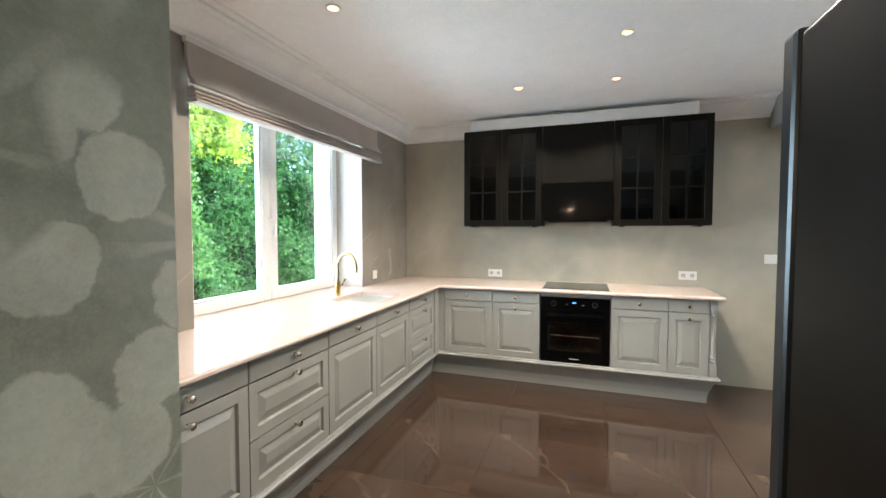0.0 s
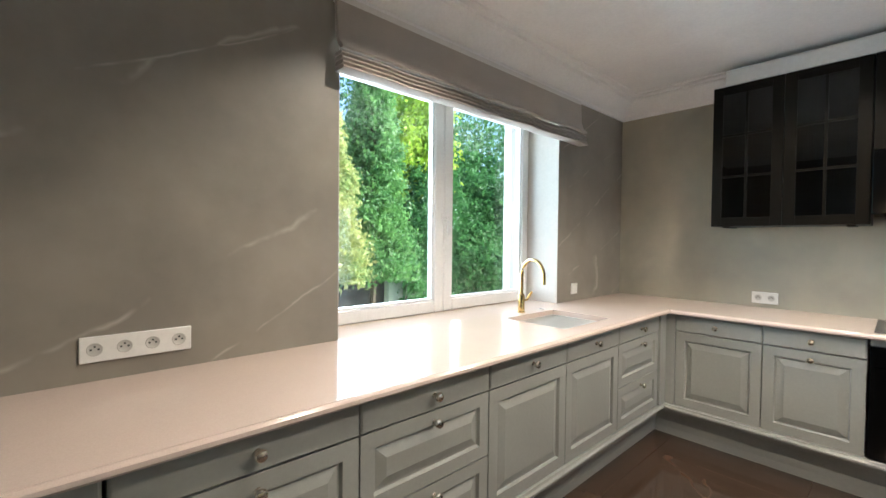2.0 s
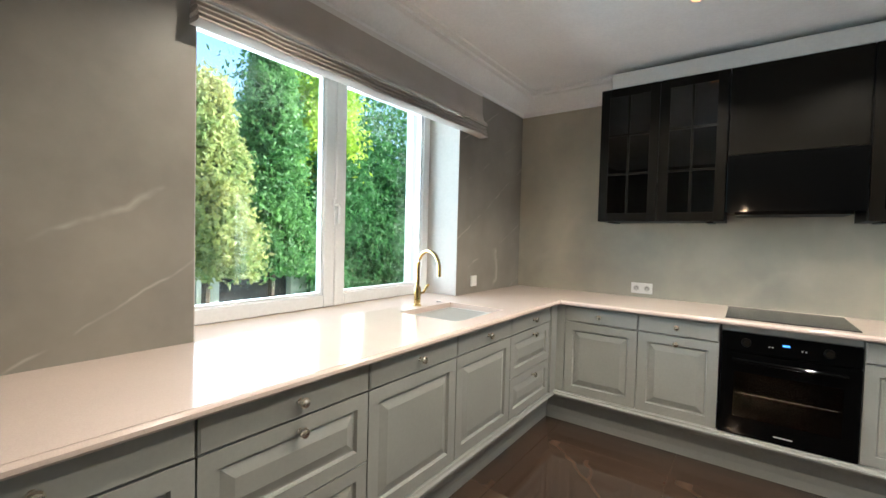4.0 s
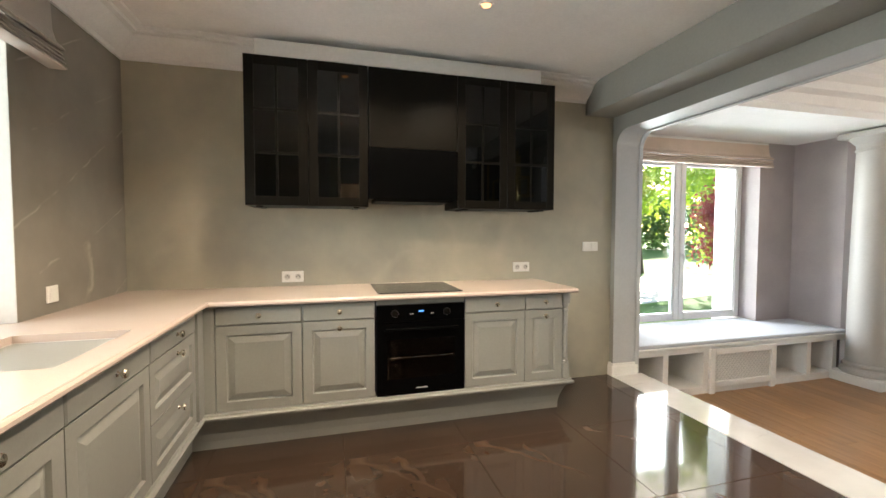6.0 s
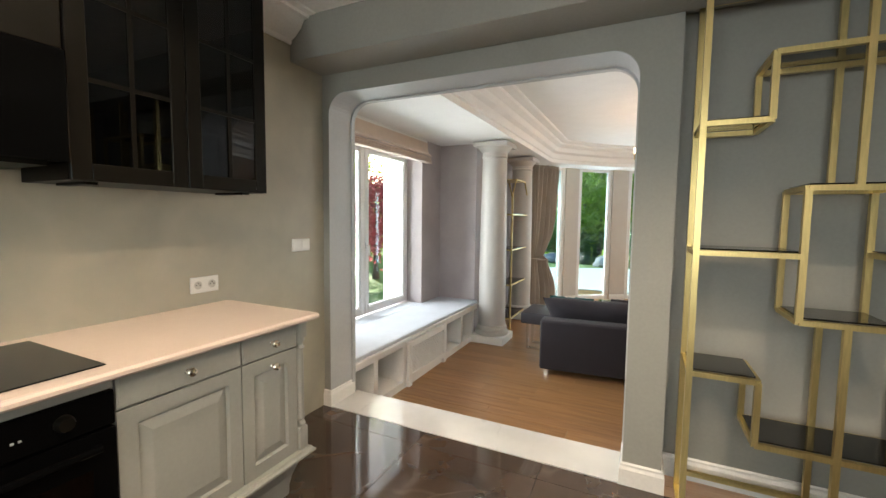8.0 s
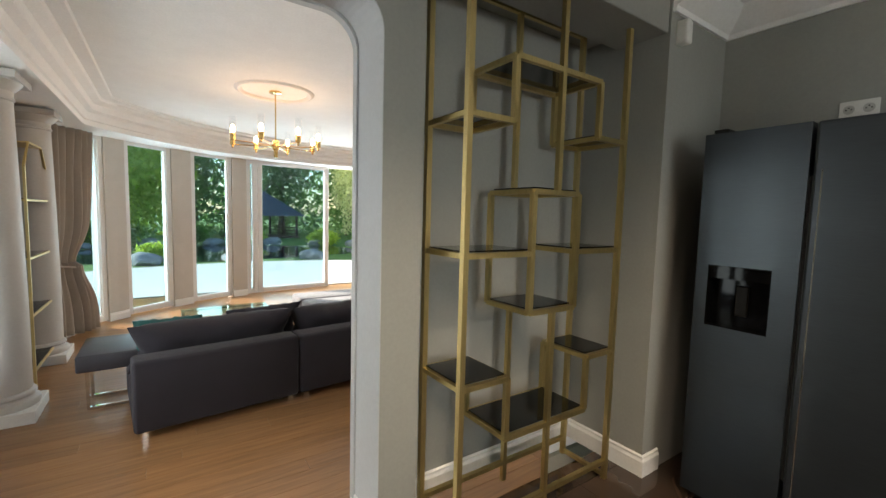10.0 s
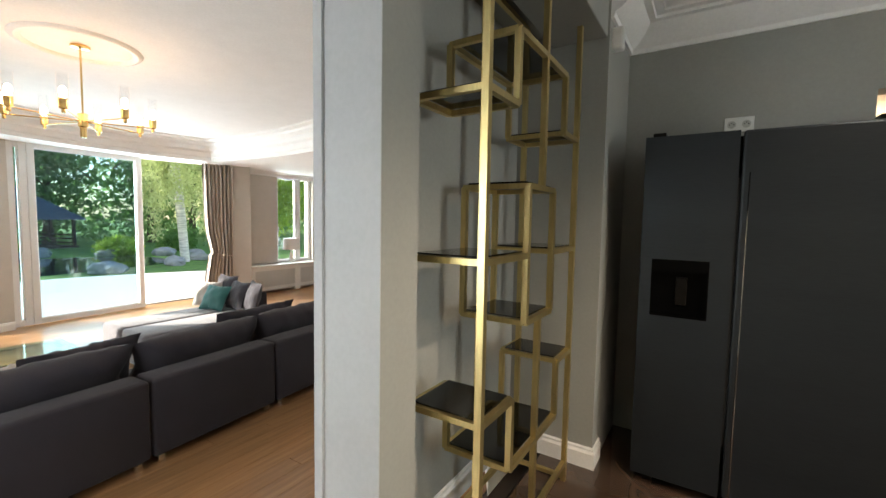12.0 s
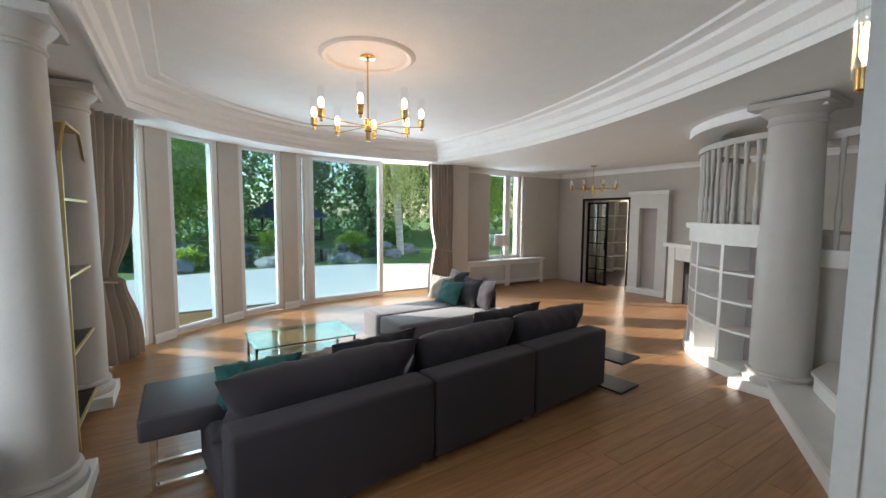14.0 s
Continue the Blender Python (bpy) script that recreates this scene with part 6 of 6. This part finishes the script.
def tree(label, at, height, radius, material, count=4000, leaf=0.10, bark=None, conifer=False, low=0.25):
    x, y = at
    root = thing("tree", label, "tree", (x, y, GZ))
    b = bmesh.new()
    tr = 0.018 * height + 0.03
    lean = rng.uniform(-0.03, 0.03, 2)
    n = 7
    rings = []
    for i in range(n + 1):
        h = height * 0.92 * i / n
        rr = tr * (1 - 0.85 * i / n) * (1.35 if i == 0 else 1)
        rings.append([b.verts.new((lean[0] * h + rr * math.cos(2 * math.pi * k / 9), lean[1] * h + rr * math.sin(2 * math.pi * k / 9), h)) for k in range(9)])
    for p, q in zip(rings, rings[1:]):
        for k in range(9):
            b.faces.new((p[k], p[(k + 1) % 9], q[(k + 1) % 9], q[k]))
    for i in range(9):
        h = height * (low + 0.05 + (0.85 - low) * i / 9)
        t = i * 2.4
        rl = radius * (0.75 if not conifer else 0.85 * (1 - i / 10))
        tube(b, [(lean[0] * h, lean[1] * h, h), (rl * 0.5 * math.cos(t), rl * 0.5 * math.sin(t), h + radius * 0.2), (rl * math.cos(t), rl * math.sin(t), h + radius * (0.3 if not conifer else -0.1))], tr * 0.25, 6)
    part("trunk", b, bark or M_BARK, root, "", True)
    if conifer:
        k = rng.uniform(0, 1, count) ** 0.8
        lay = np.round(k * 16) / 16 + rng.normal(size=count) * 0.018
        t = rng.uniform(0, 2 * math.pi, count)
        r = radius * (1 - lay) * rng.uniform(0.25, 1.05, count) * (0.85 + 0.25 * np.sin(t * 5 + lay * 40))
        pts = np.stack([r * np.cos(t), r * np.sin(t), height * (low * 0.4 + (1 - low * 0.4) * lay) - r * 0.18], 1)
    else:
        pts = clumps((0, 0, height * (0.5 + low / 2)), (radius, radius, height * (0.5 - low / 2)), count, 38)
    ob = new("crown", leaf_mesh("crown", pts, leaf, material))
    ob.parent = root
    return root


# west garden: clipped hedge and young conifers before the kitchen window
def sprays(y0, y1, z0, z1, x, count):
    """Feathery hedge sprays: short rows of blades that hang outward from a wavy face."""
    tips = count // 9
    y, z = rng.uniform(y0, y1, tips), rng.uniform(z0, z1, tips)
    face = x + 0.22 * np.sin(y * 2.3 + z) * np.sin(z * 2.1) + rng.normal(size=tips) * 0.10
    way = rng.normal(size=(tips, 3)) * np.array((0.4, 1.0, 0.35)) + np.array((0.7, 0.0, -0.15))
    way /= np.linalg.norm(way, axis=1)[:, None]
    k = np.linspace(0, 0.22, 9)[None, :, None]
    p = np.stack([face, y, z], 1)[:, None, :] + way[:, None, :] * k
    p[:, :, 2] -= 1.2 * k[:, :, 0] ** 2
    return p.reshape(-1, 3) + rng.normal(size=(tips * 9, 3)) * 0.014


tagged(new("hedge", leaf_mesh("hedge", sprays(0.6, 9.0, GZ, GZ + 3.2, -4.2, 100000), 0.042, M_HEDGE, droop=0.3)), "tall dense green conifer hedge beyond the window", "hedge", kind="stuff")
solid("hedge_core", blk(-5.2, -4.55, 0.85, 9.0, GZ, GZ + 3.0), M_HEDGE, "dark inside of the hedge", "hedge", kind="stuff")


def thuja(label, at, height, radius, material, count, low):
    """A young conifer: a thin stem and many upswept feathery sprays in a tapering crown."""
    root = thing("conifer", label, "tree", (*at, GZ), 0, "young conifers")
    b = tube(bmesh.new(), [(0, 0, 0), (0.03, 0.02, height * 0.3), (-0.02, 0.03, height * 0.6), (0, 0, height * 0.93)], 0.045, 8)
    for i in range(14):
        t, h = i * 2.4, height * (low + (0.9 - low) * i / 14)
        rl = radius * (1.05 - 0.9 * (h / height)) * 0.8
        tube(b, [(0, 0, h), (rl * math.cos(t), rl * math.sin(t), h + 0.25)], 0.012, 5)
    part("trunk", b, M_BARK, root, "", True)
    tips = count // 8
    k = rng.uniform(0, 1, tips) ** 1.15
    t = rng.uniform(0, 2 * math.pi, tips)
    lobe = 0.75 + 0.3 * np.sin(t * 4 + k * 17) * np.sin(k * 31 + t * 2)
    r = radius * (1 - k) ** 0.62 * lobe * rng.uniform(0.45, 1.0, tips) + 0.03
    foot = np.stack([r * np.cos(t), r * np.sin(t), height * (low + (1 - low) * k)], 1)
    way = np.stack([np.cos(t), np.sin(t), rng.uniform(-0.2, 0.9, tips)], 1) + rng.normal(size=(tips, 3)) * 0.35
    way /= np.linalg.norm(way, axis=1)[:, None]
    p = foot[:, None, :] + way[:, None, :] * np.linspace(0, 0.20, 8)[None, :, None]
    ob = new("crown", leaf_mesh("crown", p.reshape(-1, 3) + rng.normal(size=(tips * 8, 3)) * 0.016, 0.040, material, droop=0.15))
    ob.parent = root
    return root


thuja("golden-green young pine with bare lower stem", (-3.4, -1.3), 3.5, 0.62, M_PINE, 30000, 0.36)
thuja("fresh green young thuja before the hedge", (-4.0, -0.1), 4.6, 0.68, M_THUJA, 38000, 0.26)
thuja("fresh green young thuja by the garden wall", (-4.4, -2.9), 3.5, 0.85, M_THUJA, 30000, 0.3)
tree("lime-green leafy shrub above the hedge", (-4.4, 1.0), 4.6, 0.62, M_LEAF_LIME, 16000, 0.05, low=0.6)
tree("tall green tree behind the hedge", (-9, 5.2), 8.0, 2.9, M_HEDGE, 30000, 0.085, low=0.1)
structure("pavement", blk(-3.0, -0.46, -9, 6, GZ - 0.05, GZ + 0.02), M_PAVE, "pale paving beside the house", "pavement")
root = thing("garden_wall", "low white garden wall with dark panels between piers", "wall", (-4.85, -5.4, GZ))
for y in (0.0, 1.5, 3.0, 4.5, 6.0):
    part("pier", blk(0, 0.32, y, y + 0.32, 0, 1.35, 0.01), M_WHITE, root)
    if y < 6.0:
        part("board", blk(0.12, 0.18, y + 0.32, y + 1.5, 0.45, 1.25), M_DARK, root, "dark infill panel")
        part("base", blk(0.04, 0.28, y + 0.32, y + 1.5, 0.0, 0.45), M_WHITE, root)

# outer shell of the house seen beside the windows
structure("outer_wall", blk(-0.62, -0.46, -0.90, 1.2, GZ, 3.2), M_WHITE, "white rendered outer wall", "wall")
structure("outer_pier", blk(N_X1 + 0.02, N_X1 + 0.35, 0.951, 1.22, GZ, 3.2), M_WHITE, "white rendered outer pier", "wall")

# terrace and garden to the east
b = prism(bmesh.new(), arc(BAY_C, BAY_R - 0.1, -30, 64, 24) + arc((8.0, -3.5), 9.5, 64, -40, 20), GZ - 0.1, LF - 0.035)
structure("terrace", b, M_PAVE, "wide pale stone terrace outside the bay", "terrace")
M_WATER = mat("pond_water", (0.015, 0.03, 0.03), 0.06, vary=0.2, bump=0.15, bump_scale=6)
structure("pond", prism(bmesh.new(), [(22.5 + 3.6 * math.cos(t) * (1 + 0.15 * math.sin(3 * t)), -3.5 + 6.5 * math.sin(t) * (1 + 0.1 * math.cos(2 * t))) for t in np.linspace(0, 2 * math.pi, 30, endpoint=False)], GZ - 0.02, GZ + 0.015), M_WATER, "dark garden pond with still water", "water")
M_ROCK = mat("grey_rock", (0.27, 0.28, 0.29), 0.85, vary=0.25, noise_scale=3, bump=0.6, bump_scale=8)


def rock(at, s):
    b = bmesh.new()
    bmesh.ops.create_icosphere(b, subdivisions=3, radius=1.0)
    off = rng.uniform(0, 20, 3)
    for v in b.verts:
        k = 1 + 0.35 * noise.noise(v.co * 1.3 + Vector(off)) + 0.12 * noise.noise(v.co * 3.5 + Vector(off))
        v.co = Vector((v.co.x * s * 1.3 * k, v.co.y * s * k, max(-0.3, v.co.z * 0.7 * k) * s))
    ob = solid("rock", b, M_ROCK, "rounded grey boulder at the pond's edge", "rock", True, group="pond boulders")
    ob.matrix_basis = pose(*at, 0, 0, rng.uniform(0, 360))


for i in range(16):
    t = 2 * math.pi * i / 16
    rock((22.5 + 4.1 * math.cos(t), -3.5 + 7.1 * math.sin(t), GZ + 0.1), rng.uniform(0.22, 0.5))
M_SHINGLE = mat("shingle", (0.07, 0.09, 0.12), 0.8, vary=0.25, noise_scale=4, bump=0.4, bump_scale=40)
M_LOG = mat("dark_timber", (0.06, 0.045, 0.035), 0.75, vary=0.25, bump=0.4, bump_scale=25)
root = thing("gazebo", "dark timber garden gazebo with shingled pyramid roof", "gazebo", (33.2, -7.0, GZ), 20)
root.scale = (0.72, 0.72, 0.72)
for k in range(9):
    s0, z0 = 2.9 - 0.31 * k, 2.1 + 0.26 * k
    b = bmesh.new()
    lo = [b.verts.new((s0 * x, s0 * y, z0)) for x, y in ((-1, -1), (1, -1), (1, 1), (-1, 1))]
    hi = [b.verts.new(((s0 - 0.36) * x, (s0 - 0.36) * y, z0 + 0.32)) for x, y in ((-1, -1), (1, -1), (1, 1), (-1, 1))]
    for i in range(4):
        b.faces.new((lo[i], lo[(i + 1) % 4], hi[(i + 1) % 4], hi[i]))
    b.faces.new(lo[::-1]), b.faces.new(hi)
    part("roof_course", b, M_SHINGLE, root)
for x in (-2.3, 0, 2.3):
    for y in (-2.3, 2.3):
        part("post", blk(x - 0.09, x + 0.09, y - 0.09, y + 0.09, 0, 2.2), M_LOG, root)
for y in (-2.3, 2.3):
    for z in (0.3, 0.6, 0.9):
        part("rail", blk(-2.3, 2.3, y - 0.04, y + 0.04, z, z + 0.12), M_LOG, root)
part("deck", blk(-2.5, 2.5, -2.5, 2.5, 0, 0.15), M_LOG, root)

# birch with hanging branches by the terrace
def weeping(label, at, height, radius, count, material):
    root = thing("weeping_birch", label, "tree", (*at, GZ))
    part("trunk", tube(bmesh.new(), [(0, 0, 0), (0.15, 0.1, height * 0.35), (-0.1, 0.5, height * 0.7), (-0.2, 0.6, height)], 0.16, 10), M_BIRCH, root, "white birch trunk", True)
    b = bmesh.new()
    strands = []
    for i in range(46):
        t, r = rng.uniform(0, 2 * math.pi), radius * rng.uniform(0.25, 1.0)
        x, y, top = r * math.cos(t), r * math.sin(t), height * rng.uniform(0.65, 0.95)
        tube(b, [(-0.1, 0.4, top * 0.9), (x * 0.6, y * 0.6 + 0.2, top), (x, y, top - 0.6)], 0.02, 5)
        strands.append((x, y, top - 0.6, top - rng.uniform(2.0, height * 0.62)))
    part("limb", b, M_BARK, root)
    k = rng.integers(0, len(strands), count)
    s = np.array(strands)[k]
    u = rng.uniform(0, 1, count)
    pts = np.stack([s[:, 0] + rng.normal(size=count) * 0.12, s[:, 1] + rng.normal(size=count) * 0.12, s[:, 2] + (s[:, 3] - s[:, 2]) * u], 1)
    ob = new("crown", leaf_mesh("crown", pts, 0.075, material, droop=1.2))
    ob.parent = root


weeping("white-barked weeping birch with pale hanging leaves", (20.5, -9.3), 7.5, 2.2, 18000, M_LEAF_PALE)
weeping("weeping willow with hanging dark strands", (31, 1.5), 9.0, 3.2, 8000, M_LEAF)
spec = [((27, 0.2), 7.5, 2.6, M_LEAF_LIME, False), ((30, 5), 11, 3.0, M_LEAF, True), ((33, -3), 12, 3.2, M_LEAF_DARK, True), ((36, -9), 12, 3.4, M_LEAF_DARK, True), ((35, -14), 12, 3.4, M_LEAF_DARK, True), ((40, 2), 13, 4, M_LEAF, False), ((47, 4), 13, 4.0, M_LEAF, False), ((15, 32), 10, 3.2, M_LEAF, False), ((42, -20), 13, 4.5, M_LEAF, False), ((33, -22), 11, 4.0, M_LEAF, False), ((27, -18), 7, 2.6, M_LEAF_LIME, False), ((12, 28), 11, 3.4, M_LEAF, False), ((9, 24), 12, 3.6, M_LEAF_DARK, True), ((3, 22), 11, 3.5, M_LEAF, False)]
for at, h, r, m, con in spec:
    tree("tall dark conifer in the garden" if con else "broad green garden tree", at, h, r, m, 9000, 0.17 if con else 0.16, conifer=con, low=0.15)
tree("red-leaved Japanese maple on the lawn", (11.6, 5.0), 3.0, 0.95, M_LEAF_RED, 6000, 0.07)
# tree added on the sun's line to keep direct sun off the bench
tree("broad green tree added to shade the bench window", (14.2, 11.8), 9.5, 3.3, M_LEAF_LIME, 16000, 0.15, low=0.3)
tree("lime-green shrub on the lawn", (17.5, 9.5), 2.6, 1.5, M_LEAF_LIME, 3500, 0.11, low=0.05)
tree("yellow-green shrub on the lawn", (6.0, 19.0), 3.6, 2.0, M_LEAF_LIME, 4500, 0.13, low=0.05)
for i, (x, y, s, m) in enumerate([(26.8, -5.2, 0.8, M_LEAF_LIME), (25.4, -8.8, 0.7, M_LEAF_LIME), (27.2, 0.5, 1.1, M_LEAF), (26.6, 2.6, 1.3, M_LEAF), (25.5, 4.4, 1.2, M_LEAF_LIME), (27.5, -2.5, 0.9, M_LEAF), (28.5, 4.0, 1.6, M_LEAF_DARK), (24.0, 6.5, 1.3, M_LEAF), (26.0, -11.5, 1.0, M_LEAF), (20.2, 2.4, 0.5, M_LEAF_LIME), (20.0, -1.0, 0.45, M_LEAF_LIME)]):
    tagged(new("shrub", leaf_mesh("shrub", clumps((x, y, GZ + 0.55 * s), (s, s, 0.62 * s), 2600, 26, 0.3), 0.085, m)), "rounded leafy shrub beside the pond", "shrub", "pond shrubs")
n = 52000
t = rng.uniform(-0.75, 2.2, n)
r = rng.uniform(46, 56, n)
h = rng.uniform(0, 1, n) ** 0.8 * (19 + 3.0 * np.sin(t * 11) + 2 * np.sin(t * 29) - 15 * np.exp(-((t - 0.68) / 0.34) ** 2))
tagged(new("far_woods", leaf_mesh("far_woods", np.stack([r * np.cos(t), r * np.sin(t) - 4, h + GZ], 1), 0.42, M_LEAF_DARK)), "dark belt of woods behind the garden", "woods", kind="stuff")
structure("drive", prism(bmesh.new(), [(4.0, 4.0), (12.0, 6.0), (16.5, 9.0), (15.5, 11.0), (10.0, 9.0), (3.0, 8.0)], GZ - 0.05, GZ + 0.012), M_PAVE, "pale curved garden path", "road")

# ---- pieces: floor tiles and boards, last ----
T = 0.75
proto = {}
fl = bpy.data.objects["floor"]
x = -0.1
while x < 3.81:
    y = -7.6
    while y < 0.0:
        w, h = min(T, 3.808 - x), min(T, 0.0 - y)
        if w > 0.03 and h > 0.03 and not (x + w < 0.45) and (y + h > -4.3 or 1.2 < x < 3.2):
            key = (round(w, 3), round(h, 3))
            if key not in proto:
                proto[key] = mesh_of("tile", blk(0.0015, w - 0.0015, 0.0015, h - 0.0015, -0.0085, 0.0, 0.001, 1), M_FLOOR)
            ob = new("tile", proto[key])
            ob.parent = fl
            ob.location = (x, y, 0)
        y += T
    x += T
lf = bpy.data.objects["living_floor"]
BW = 0.145
proto = {}
col = 0
x = 4.12
rr = random.Random(5)
while x < 11.75:
    y = 0.02 if x < NOOK_X1 else 0.0
    end = -9.55
    while y > end:
        ln = min(rr.choice((1.6, 1.9, 2.2, 2.4)) if y < -0.1 else rr.uniform(0.6, 2.2), y - end)
        ln = round(max(ln, 0.2), 1)
        far = (Vector((x, y - ln / 2)) - BAY_C).length
        if not (x > BAY_C.x and far > BAY_R + 1.2 and y > -5):
            if ln not in proto:
                proto[ln] = mesh_of("board", blk(0.0008, ln - 0.0008, 0.0008, BW - 0.0008, -0.0085, 0.0, 0.0008, 1), M_OAK)
            ob = new("board", proto[ln])
            ob.parent = lf
            ob.matrix_basis = pose(x, y, LF, 0, 0, -90)
            col += 1
        y -= ln
    x += BW
